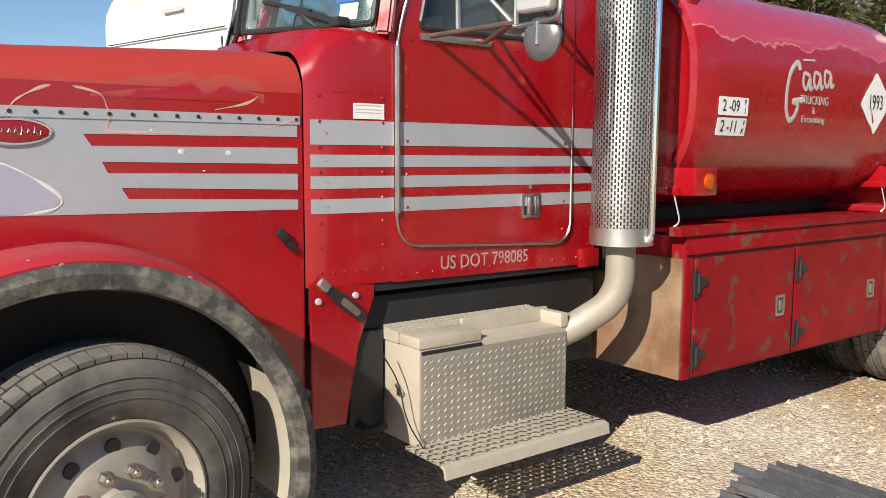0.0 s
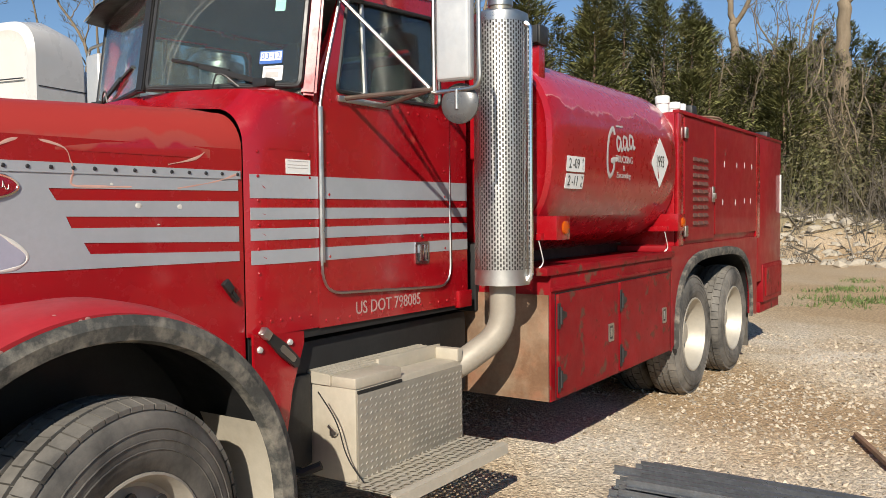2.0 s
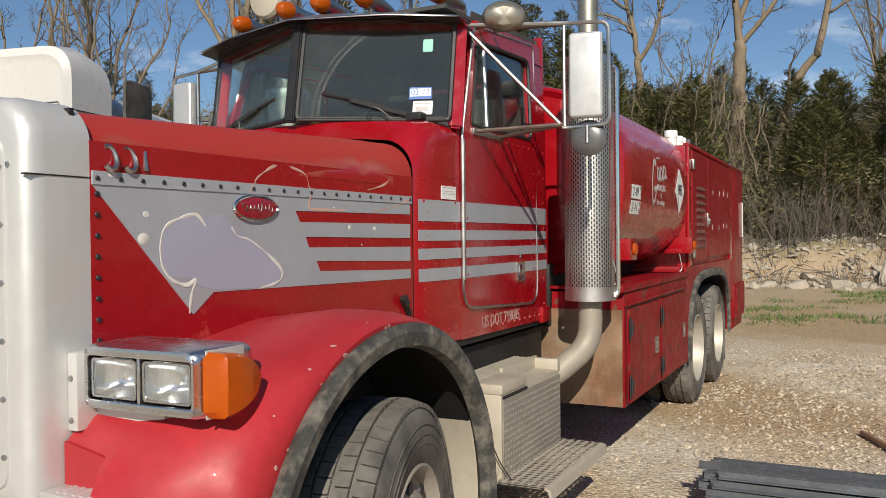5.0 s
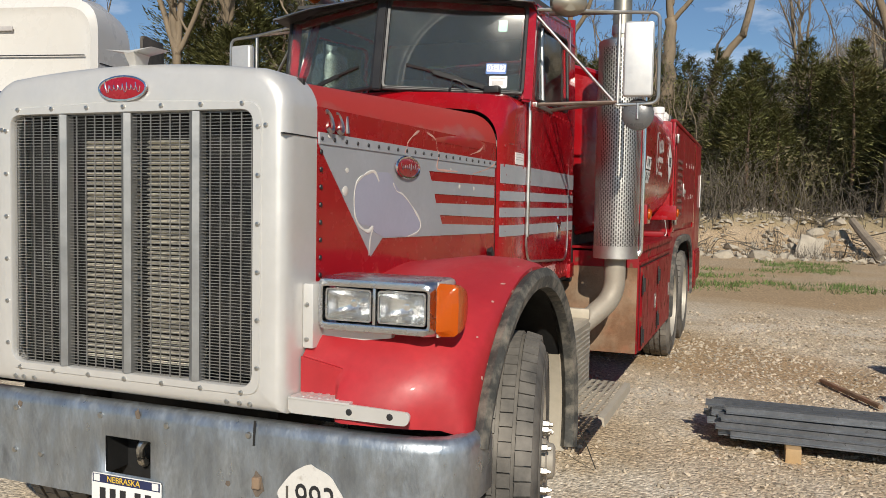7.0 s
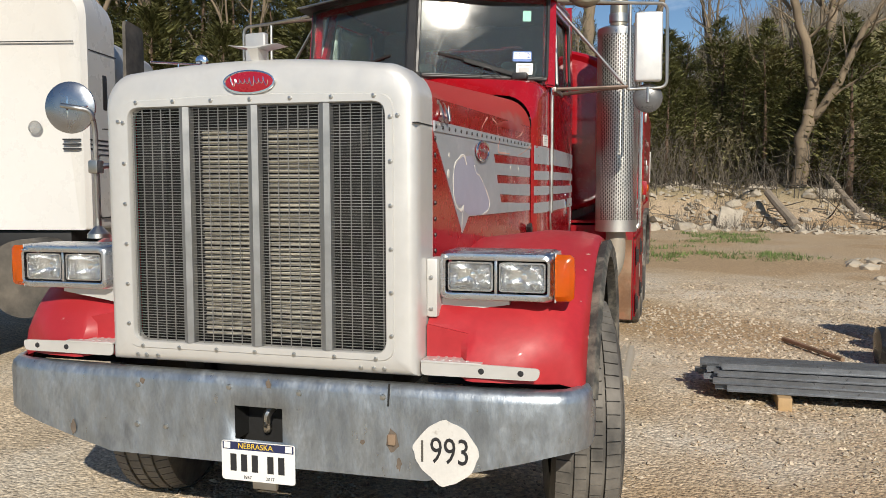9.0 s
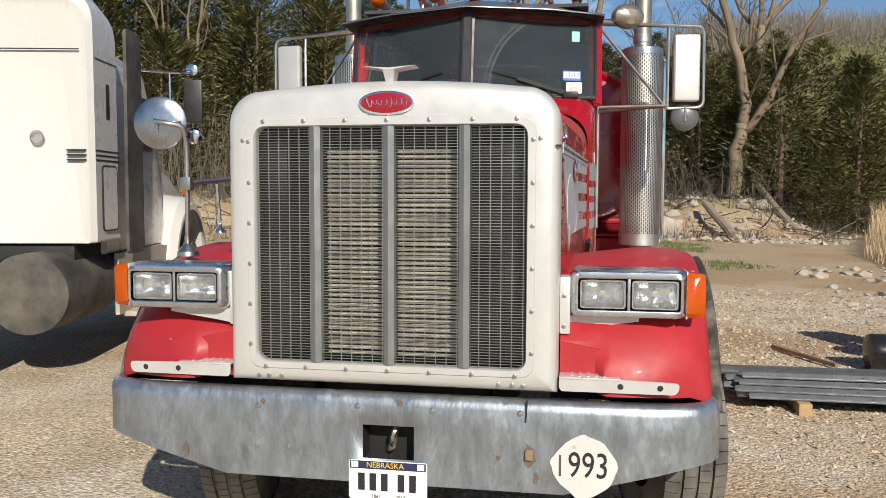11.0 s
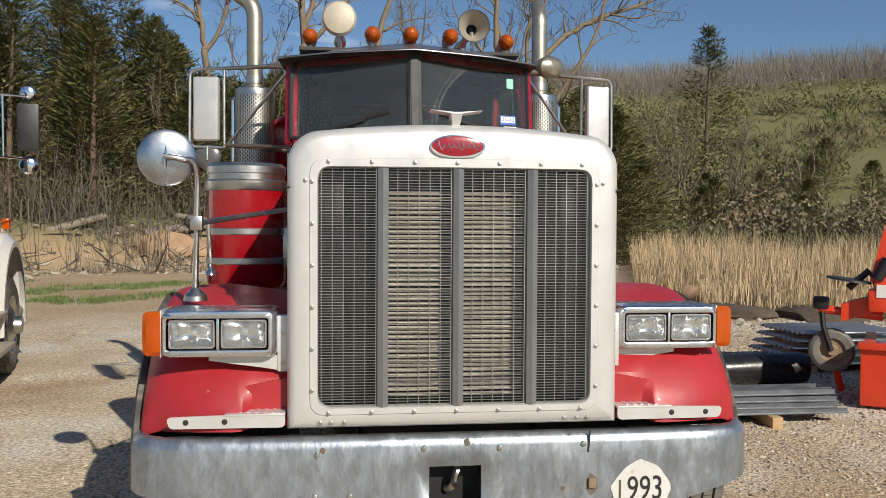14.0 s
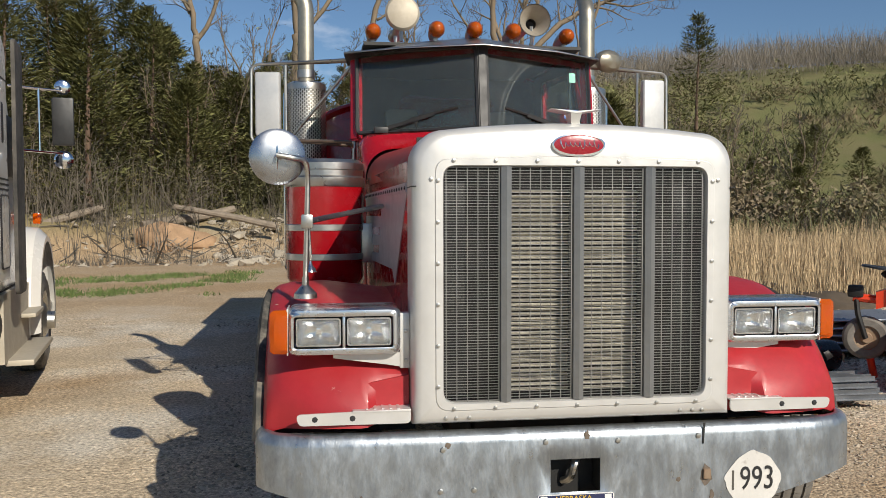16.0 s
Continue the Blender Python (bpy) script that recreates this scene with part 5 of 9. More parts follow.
    def dense(row):
        out = []
        for a, b in zip(row, row[1:]):
            for k in range(3):
                out.append(Vector(a).lerp(Vector(b), k / 3))
        return out + [Vector(row[-1])]
    v = part("sun_visor", loft([dense(fr), dense(md), dense(bk)]), STEEL, truck, "polished steel sun visor over the windshield", angle=20)
    m = v.modifiers.new("thickness", "SOLIDIFY")
    m.thickness, m.offset = 0.004, 0
    # added black sheet that stands in for the shade beneath the visor
    part("visor_underside", loft([[Vector(p) + Vector((0.012, 0, -0.004)) for p in dense(fr)], [Vector(p) + Vector((-0.01, 0, -0.05)) for p in dense(bk)]]), PLASTIC, v)
    # roof lamps and horns
    for y in (0.655, 0.25, 0.005, -0.255, -0.645):
        x = 2.26 + 0.13 * (abs(y) / 0.65) ** 2
        z = 2.845
        m = pose(x, y, z, 0, -90, 0)
        lamp = part("marker_lamp", lathe([(0.050, -0.0), (0.047, -0.06), (0.036, -0.18), (0.018, -0.28), (0, -0.29)], m, 20), STEEL, truck, "bullet roof marker lamp with amber lens")
        part("lens", lathe([(0.052, -0.004), (0.052, 0.012), (0.045, 0.042), (0.034, 0.068), (0.02, 0.081), (0, 0.084)], m, 20), AMBER, lamp)
        part("lamp_foot", tube([(x + 0.06, y, z - 0.02), (x + 0.06, y, z - 0.09)], 0.016, 8), STEEL, lamp)
    for y, z, covered in ((0.465, 2.962, True), (-0.425, 2.945, False)):
        m = pose(2.37, y, z, 0, -90, 0)
        h = part("air_horn", lathe([(0.108, 0.0), (0.106, -0.012), (0.085, -0.04), (0.055, -0.09), (0.035, -0.17), (0.026, -0.30), (0.024, -0.62), (0.04, -0.64), (0.045, -0.72), (0, -0.73)], m, 32), STEEL, truck, "long steel air horn on the cab roof")
        if covered:
            part("horn_cover", lathe([(0.112, -0.015), (0.114, 0.01), (0.10, 0.03), (0.06, 0.042), (0, 0.045)], m, 32), STEP, h, "dusty cream cover over the horn mouth")
        else:
            part("horn_throat", lathe([(0.104, -0.001), (0.082, -0.035), (0.055, -0.08), (0.036, -0.12)], m, 32), ELBOW, h)
            part("horn_bore", lathe([(0.036, -0.12), (0.03, -0.16), (0, -0.17)], m, 24), BLACK, h)
        part("horn_stand", tube([(2.47, y, z - 0.02), (2.47, y, 2.80)], 0.012, 8), STEEL, h)
        part("horn_stand", tube([(2.95, y, z - 0.02), (2.95, y, 2.86)], 0.014, 8), STEEL, h)
    sp = part("spot_lamp", lathe([(0.0, 0.05), (0.06, 0.045), (0.095, 0.02), (0.105, -0.01), (0.09, -0.05), (0.05, -0.08), (0, -0.09)], pose(2.46, -0.97, 2.70, 0, -100, 25) @ Matrix.Diagonal((0.75, 1.05, 1, 1)), 28), PIPE, truck, "oval steel spot lamp beside the roof")
    part("lamp_arm", tube([(2.50, -0.97, 2.69), (2.6, -0.75, 2.70)], 0.014, 8), STEEL, sp)
    return cab


def build_mirror(s):
    mi = part("side_mirror", moved(box(-0.03, 0.03, -0.085, 0.085, -0.215, 0.215, 0.022, 3), pose(2.62, s * 1.35, 2.39, 0, 0, s * -8)), MIRRORCASE, truck, "tall steel-backed side mirror in a tube frame")
    part("mirror_glass", moved(box(0.030, 0.034, -0.075, 0.075, -0.2, 0.2, 0.001, 1), pose(2.62, s * 1.35, 2.39, 0, 0, s * -8)), MIRROR, mi)
    fr = bend([(2.40, s * 0.77, 2.665), (2.62, s * 1.25, 2.665), (2.64, s * 1.46, 2.655), (2.64, s * 1.465, 2.14), (2.63, s * 1.24, 2.135), (2.62, s * 1.22, 2.14)], 0.05)
    part("mirror_frame", tube(fr, 0.0105, 8), STEEL, mi, "bent steel tube frame")
    part("mirror_frame", tube([(2.62, s * 1.235, 2.665), (2.62, s * 1.235, 2.14)], 0.0105, 8), STEEL, mi)
    part("mirror_brace", tube([(2.42, s * 0.78, 2.645), (2.62, s * 1.22, 2.145)], 0.010, 8), STEEL, mi)
    part("mirror_arm", tube([(2.52, s * 0.79, 2.135), (2.62, s * 1.23, 2.15)], 0.012, 8), ARM, mi)
    part("mirror_arm", tube([(2.83, s * 0.79, 2.135), (2.62, s * 1.22, 2.15)], 0.012, 8), ARM, mi)
    part("mirror_arm", tube([(2.78, s * 0.78, 2.72), (2.62, s * 1.22, 2.665)], 0.011, 8), ARM, mi)
    part("arm_foot", box(2.47, 2.87, s * 0.775, s * 0.793, 2.115, 2.145, 0.004), STEEL, mi)
    c = part("convex_mirror", lathe([(0.092, 0.0), (0.091, 0.010), (0.08, 0.020), (0.05, 0.030), (0, 0.034)], pose(2.66, s * 1.35, 2.078, 0, -90, s * -8), 32), MIRRORBACK, mi, "round convex mirror below the main mirror")
    part("convex_glass", lathe([(0.088, -0.001), (0.06, -0.010), (0, -0.014)], pose(2.66, s * 1.35, 2.078, 0, -90, s * -8), 32), MIRROR, c)
    part("convex_stem", tube([(2.63, s * 1.35, 2.14), (2.63, s * 1.35, 2.05)], 0.01, 8), STEEL, c)


def build_stack(s):
    cx, cy = 3.43, s * 1.12
    st = tagged(new("exhaust_stack"), "upright exhaust stack behind a perforated guard")
    st.parent = truck
    tip = (0.16, 0.02) if s < 0 else (0.07, 0.16)
    part("stack_pipe", tube(bend([(cx, cy, 2.55), (cx, cy, 3.30), (cx + tip[0], cy + s * tip[1], 3.42)], 0.16, 8), 0.062, 20, cap=False), PIPE, st, "satin steel pipe with curved outlet")
    part("pipe_lining", tube(bend([(cx, cy, 2.9), (cx, cy, 3.30), (cx + tip[0], cy + s * tip[1], 3.4195)], 0.16, 8), 0.057, 20), BLACK, st)
    part("pipe_clamp", tube([(cx, cy, 2.70), (cx, cy, 2.76)], 0.069, 20), STEEL, st)
    part("muffler", tube([(cx, cy, 1.2), (cx, cy, 2.62)], 0.115, 24), DUSTY, st)
    # perforated guard: staggered upright slots
    bm = bmesh.new()
    R, n, rows, z0, dz = 0.15, 60, 48, 1.258, 0.0284
    ang = [math.pi * 2 * k / n for k in range(n)]

    def v(a, z):
        return bm.verts.new((cx + R * math.cos(a), cy + R * math.sin(a), z))
    for j in range(rows):
        for k in range(n):
            a0, a1 = ang[k], ang[k] + 2 * math.pi / n
            za = z0 + dz * j + (dz / 2 if k % 2 else 0)
            am, wa = (a0 + a1) / 2, (a1 - a0) * 0.27
            o = [v(a0, za), v(a1, za), v(a1, za + dz), v(a0, za + dz)]
            i = [v(am - wa, za + dz * 0.16), v(am + wa, za + dz * 0.16), v(am + wa, za + dz * 0.84), v(am - wa, za + dz * 0.84)]
            for q in range(4):
                bm.faces.new((o[q], o[(q + 1) % 4], i[(q + 1) % 4], i[q]))
    gd = part("perforated_guard", bm, GUARD, st, "perforated stainless heat guard", smooth=False)
    for f in gd.data.polygons:
        f.use_smooth = True
    part("guard_band", lathe([(0.1525, 0.0), (0.1525, 0.085)], pose(cx, cy, 1.19), 40), GUARD, gd)
    part("guard_band", lathe([(0.07, 0.045), (0.12, 0.045), (0.15, 0.03), (0.1525, 0.0), (0.1525, -0.02)], pose(cx, cy, 2.62), 40), STEEL, gd)
    part("guard_rail", tube(bend([(cx + 0.01, cy + s * 0.14, 2.60), (cx + 0.02, cy + s * 0.168, 2.58), (cx + 0.02, cy + s * 0.168, 1.24), (cx + 0.01, cy + s * 0.15, 1.21)], 0.04), 0.014, 8), CHROME, gd, "upright chrome grab rail")
    el = bend([(cx, cy, 1.20), (cx, cy, 0.92), (cx - 0.25, cy - s * 0.22, 0.70), (cx - 0.6, cy - s * 0.5, 0.66)], 0.22, 8)
    part("exhaust_elbow", tube(el, 0.072, 20), ELBOW, st, "dusty exhaust elbow")
    for k in range(7):
        p = Vector(el[-2]).lerp(Vector(el[-1]), 0.04 + k * 0.06)
        d = (Vector(el[-1]) - Vector(el[-2])).normalized() * 0.012
        part("flex_ring", tube([p - d, p + d], 0.08, 18), ELBOW, st)


def build_step(s):
    st = part("step_box", join(box(2.42, 3.20, s * 0.72, s * 1.0, 0.36, 0.80, 0.012)), STEP, truck, "dusty aluminium tool step beside the cab")
    # treads and raised lip on top
    part("top_tread", loft([[(2.41, s * y, z) for y, z in ((0.70, 0.86), (0.86, 0.85), (0.86, 0.80), (0.70, 0.80))], [(3.19, s * y, z) for y, z in ((0.70, 0.86), (0.86, 0.85), (0.86, 0.80), (0.70, 0.80))]], closed=True, caps=True), STEP, st)
    part("lip", join(box(2.415, 2.72, s * 0.86, s * 1.006, 0.795, 0.845, 0.008), box(2.72, 3.20, s * 0.845, s * 0.865, 0.80, 0.87, 0.004), box(3.16, 3.205, s * 0.80, s * 1.006, 0.79, 0.86, 0.008)), STEP, st)
    part("front_plate", box(2.425, 3.195, s * 1.0, s * 1.008, 0.37, 0.77, 0.003), PLATE, st, "diamond tread front plate")
    part("slot_shadow", box(2.43, 2.72, s * 1.0, s * 1.009, 0.772, 0.786, 0), BLACK, st)
    secs = [[(x, s * y, z) for y, z in ((1.245, 0.372), (1.245, 0.385), (1.275, 0.378), (1.282, 0.33), (1.272, 0.33), (1.262, 0.368))] for x in (2.36, 3.21)]
    tr = part("tread_board", loft(secs, closed=True, caps=True), STEP, st, "perforated folding step board")
    bm = bmesh.new()
    nx, ny = 24, 6
    for i in range(nx):
        for j in range(ny):
            x0, x1 = lerp(2.36, 3.21, i / nx), lerp(2.36, 3.21, (i + 1) / nx)
            y0, y1 = lerp(0.99, 1.25, j / ny), lerp(0.99, 1.25, (j + 1) / ny)
            sk = 0.006 if (i + j) % 2 else -0.006
            xm, ym, hw, hh = (x0 + x1) / 2, (y0 + y1) / 2, (x1 - x0) * 0.30, (y1 - y0) * 0.28
            for z in (0.3845, 0.3755):
                o = [bm.verts.new(p) for p in ((x0, s * y0, z), (x1, s * y0, z), (x1, s * y1, z), (x0, s * y1, z))]
                h = [bm.verts.new(p) for p in ((xm - hw + sk, s * (ym - hh), z), (xm + hw + sk, s * (ym - hh), z), (xm + hw - sk, s * (ym + hh), z), (xm - hw - sk, s * (ym + hh), z))]
                for q in range(4):
                    bm.faces.new((o[q], o[(q + 1) % 4], h[(q + 1) % 4], h[q]))
    part("perforated_deck", bm, STEP, tr, smooth=False)
    lug = bmesh.new()
    for i in range(24):
        for j in range(12):
            x, z = 2.445 + i * 0.032, 0.385 + j * 0.032
            a = radians(50 if (i + j) % 2 else 38)
            c, d = math.cos(a), math.sin(a)
            vs = [lug.verts.new((x + u * c - w * d, s * (1.0082 + h), z + u * d + w * c)) for u, w, h in ((-0.013, 0, 0), (0, 0.0035, 0), (0.013, 0, 0), (0, -0.0035, 0), (0, 0, 0.004))]
            for q in range(4):
                lug.faces.new((vs[q], vs[(q + 1) % 4], vs[4]))
    tagged(part("plate_pattern", lug, PLATE, st), kind="stuff")
    lug = bmesh.new()
    for i in range(26):
        for j in range(5):
            x, y = 2.43 + i * 0.03, 0.715 + j * 0.033
            z = 0.86 - 0.0625 * (y - 0.70) + 0.0005
            vs = [lug.verts.new((x + u, s * (y + w), z + h)) for u, w, h in ((-0.013, -0.004, 0), (0.013, -0.004, 0), (0.013, 0.004, 0), (-0.013, 0.004, 0), (0, 0, 0.006))]
            for q in range(4):
                lug.faces.new((vs[q], vs[(q + 1) % 4], vs[4]))
    tagged(part("tread_pattern", lug, STEP, st), kind="stuff")
    part("turn_latch", join(box(2.40, 2.419, s * 0.86, s * 0.89, 0.57, 0.60, 0.004), moved(box(-0.01, 0.0, -0.03, 0.03, -0.008, 0.008, 0.003), pose(2.41, s * 0.875, 0.60, 35, 0, 0))), STEEL, st)
    part("hanger", join(box(2.25, 2.41, s * 0.60, s * 0.75, 0.42, 0.85, 0.02), tube([(2.35, s * 0.86, 0.45), (2.30, s * 0.8, 0.42), (2.28, s * 0.7, 0.44)], 0.02, 8)), BLACK, st)
    part("loose_wire", tube(bend([(2.30, s * 0.9, 0.80), (2.36, s * 0.95, 0.66), (2.36, s * 1.0, 0.50), (2.48, s * 1.15, 0.20), (2.55, s * 1.2, 0.02)], 0.1), 0.003, 5), PLASTIC, st)
    for ob in (st, *st.children_recursive):
        for v in ob.data.vertices:
            v.co.x = 2.31 + (v.co.x - 2.42) * 1.128


def build_tank():
    tk = tagged(new("fuel_tank"), "glossy red oval fuel tank with peeling crown")
    tk.parent = truck
    X0, X1, ZC = 3.80, 6.09, 1.975

    def oval(x, k):
        pts = []
        for i in range(64):
            a = 2 * math.pi * i / 64
            c, sn = math.cos(a), math.sin(a)
            pts.append((x, k * 1.235 * math.copysign(abs(c) ** 0.62, c), ZC + (1 - (1 - k) * 1.6) * (0.655 if sn > 0 else 0.71) * math.copysign(abs(sn) ** 0.72, sn)))
        return pts
    body = [(X0 + 0.03, 0.99), (X0 + 0.06, 1.0)] + [(X0 + (X1 - X0) * k / 8, 1.0) for k in range(1, 8)] + [(X1 - 0.06, 1.0), (X1, 0.985)]
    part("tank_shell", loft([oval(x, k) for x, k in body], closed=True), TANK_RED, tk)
    part("tank_head", loft([oval(x, k) for x, k in ((X0 + 0.035, 0.995), (X0 + 0.01, 0.975), (X0 + 0.03, 0.94), (X0 + 0.0, 0.80), (X0 - 0.015, 0.5))], closed=True, caps=True), RED, tk)
    part("tank_head", loft([oval(x, k) for x, k in ((X1 - 0.01, 0.985), (X1 + 0.01, 0.95), (X1 + 0.02, 0.5))], closed=True, caps=True), RED, tk)
    part("tank_cradle", join(box(3.75, 6.1, -0.75, 0.75, 0.98, 1.40, 0.02)), BLACK, tk)
    part("tank_walkway", join(box(4.0, 5.9, -0.3, 0.3, 2.60, 2.67, 0.02), box(4.2, 4.75, -0.25, 0.25, 2.66, 2.74, 0.03)), RED, tk)
    for x in (3.80, 5.98):
        br = part("lamp_bracket", join(box(x - 0.02, x + 0.16, -1.28, -0.95, 1.42, 1.56, 0.006), box(x - 0.06, x + 0.0, -1.2, -1.0, 1.42, 1.46, 0.004)), RED, tk, "red bracket with amber side lamp")
        part("side_lamp", lathe([(0.042, 0), (0.04, 0.012), (0.025, 0.02), (0, 0.022)], pose(x + 0.09, -1.279, 1.49, 90), 20), AMBER, br)
        part("lamp_wire", tube(bend([(x - 0.02, -1.15, 1.46), (x - 0.05, -1.18, 1.42), (x - 0.02, -1.2, 1.28), (x - 0.06, -1.15, 1.24)], 0.05), 0.004, 5), CREAM, br)
    part("work_lamp", join(box(3.86, 3.98, -1.14, -1.01, 2.57, 2.69, 0.02), box(3.84, 3.86, -1.13, -1.02, 2.58, 2.68, 0.004)), PLASTIC, tk, "black square work lamp")
    part("lamp_stand", box(3.88, 3.96, -1.12, -1.03, 2.35, 2.58, 0.006), RED, tk)
    # decals follow the bulge of the shell

    def ysk(z):
        sn = min(0.999, abs((z - ZC) / (0.655 if z > ZC else 0.71))) ** (1 / 0.72)
        return -1.235 * (1 - sn * sn) ** 0.31

    def skin(bm, off=0.003):
        for v in bm.verts:
            v.co.y = ysk(v.co.z) - off + (v.co.y if abs(v.co.y) < 0.01 else 0)
        return bm

    def panel(x0, x1, z0, z1, r=0.008):
        bm = slab(rounded([(x0, z0), (x1, z0), (x1, z1), (x0, z1)], r, 3), lambda u, v, w: Vector((u, -w, v)), 0.002)
        return skin(bm)
    for z0, z1, t, t2 in ((1.828, 1.922, "2 -09", "PI"), (1.725, 1.816, "2 -11", "VK")):
        p = part("inspection_decal", panel(4.01, 4.268, z0, z1), WHITE, tk, "small white inspection date decal")
        part("decal_text", skin(words(t, 0.085, side_pose(4.115, 0, (z0 + z1) / 2), 0.0006, squeeze=0.85), 0.006), INK, p)
        part("decal_text", skin(join(words(t2[0], 0.042, side_pose(4.24, 0, (z0 + z1) / 2 + 0.022), 0.0006), words(t2[1], 0.042, side_pose(4.24, 0, (z0 + z1) / 2 - 0.022), 0.0006)), 0.006), INK, p)
    dm = [(5.66, 2.147), (5.60, 2.085), (5.555, 2.05), (5.46, 1.94), (5.50, 1.905), (5.565, 1.84), (5.63, 1.80), (5.665, 1.755), (5.70, 1.80), (5.76, 1.87), (5.84, 1.962), (5.755, 2.05)]
    p = part("hazard_placard", skin(slab(rounded(dm, 0.02, 3), lambda u, v, w: Vector((u, -w, v)), 0.002)), WHITE, tk, "white diamond hazard placard, edges torn")
    part("placard_number", skin(words("1993", 0.13, side_pose(5.65, 0, 1.955), 0.0006, squeeze=0.72), 0.006), INK, p)
    # sign writing: the initial and name as plain strokes, the other words lettered
    def stroke(pts, r):
        e = bend3(pts)
        bm = tube([Vector((q.x, 0, q.y)) for q in e], r, 6)
        for v in bm.verts:
            v.co.y *= 0.12
        return skin(bm, 0.002)
    part("sign_stroke", stroke([(4.765, 2.10), (4.755, 2.14), (4.71, 2.125), (4.66, 2.07), (4.635, 1.98), (4.637, 1.88), (4.68, 1.82), (4.73, 1.85), (4.75, 1.91), (4.70, 1.925), (4.81, 1.94)], 0.016), LETTER, tk, "silver sign-written initial")
    for x0, dz in ((4.80, 0.035), (4.915, 0.045), (5.03, 0.06)):
        part("sign_stroke", stroke([(x0 + 0.07, 2.04 + dz), (x0 + 0.01, 2.05 + dz), (x0, 1.99 + dz), (x0 + 0.035, 1.965 + dz), (x0 + 0.07, 2.03 + dz), (x0 + 0.075, 1.965 + dz), (x0 + 0.105, 1.98 + dz)], 0.012), LETTER, tk)
    part("sign_text", skin(words("TRUCKING", 0.070, side_pose(4.926, 0, 1.937), 0.0006, squeeze=0.88), 0.004), LETTER, tk)
    part("sign_text", skin(words("&", 0.055, side_pose(4.92, 0, 1.88), 0.0006), 0.004), LETTER, tk)
    part("sign_text", skin(words("Excavating", 0.056, side_pose(4.925, 0, 1.83), 0.0006, squeeze=1.1), 0.004), LETTER, tk)
    part("sign_bar", skin(slab([(4.80, 2.155), (4.93, 2.16), (4.93, 2.172), (4.80, 2.167)], lambda u, v, w: Vector((u, -w, v)), 0.001)), LETTER, tk)


def strap_hinge(x, z, y, parent):
    bm = join(box(x - 0.02, x + 0.015, y - 0.008, y, z - 0.075, z + 0.075, 0.003), slab([(x + 0.015, z - 0.035), (x + 0.10, z - 0.012), (x + 0.10, z + 0.012), (x + 0.015, z + 0.035)], on_side(y), 0.007), tube([(x + 0.012, y - 0.01, z - 0.05), (x + 0.012, y - 0.01, z + 0.05)], 0.01, 8))
    h = part("strap_hinge", bm, PLASTIC, parent, "black strap hinge")
    return h


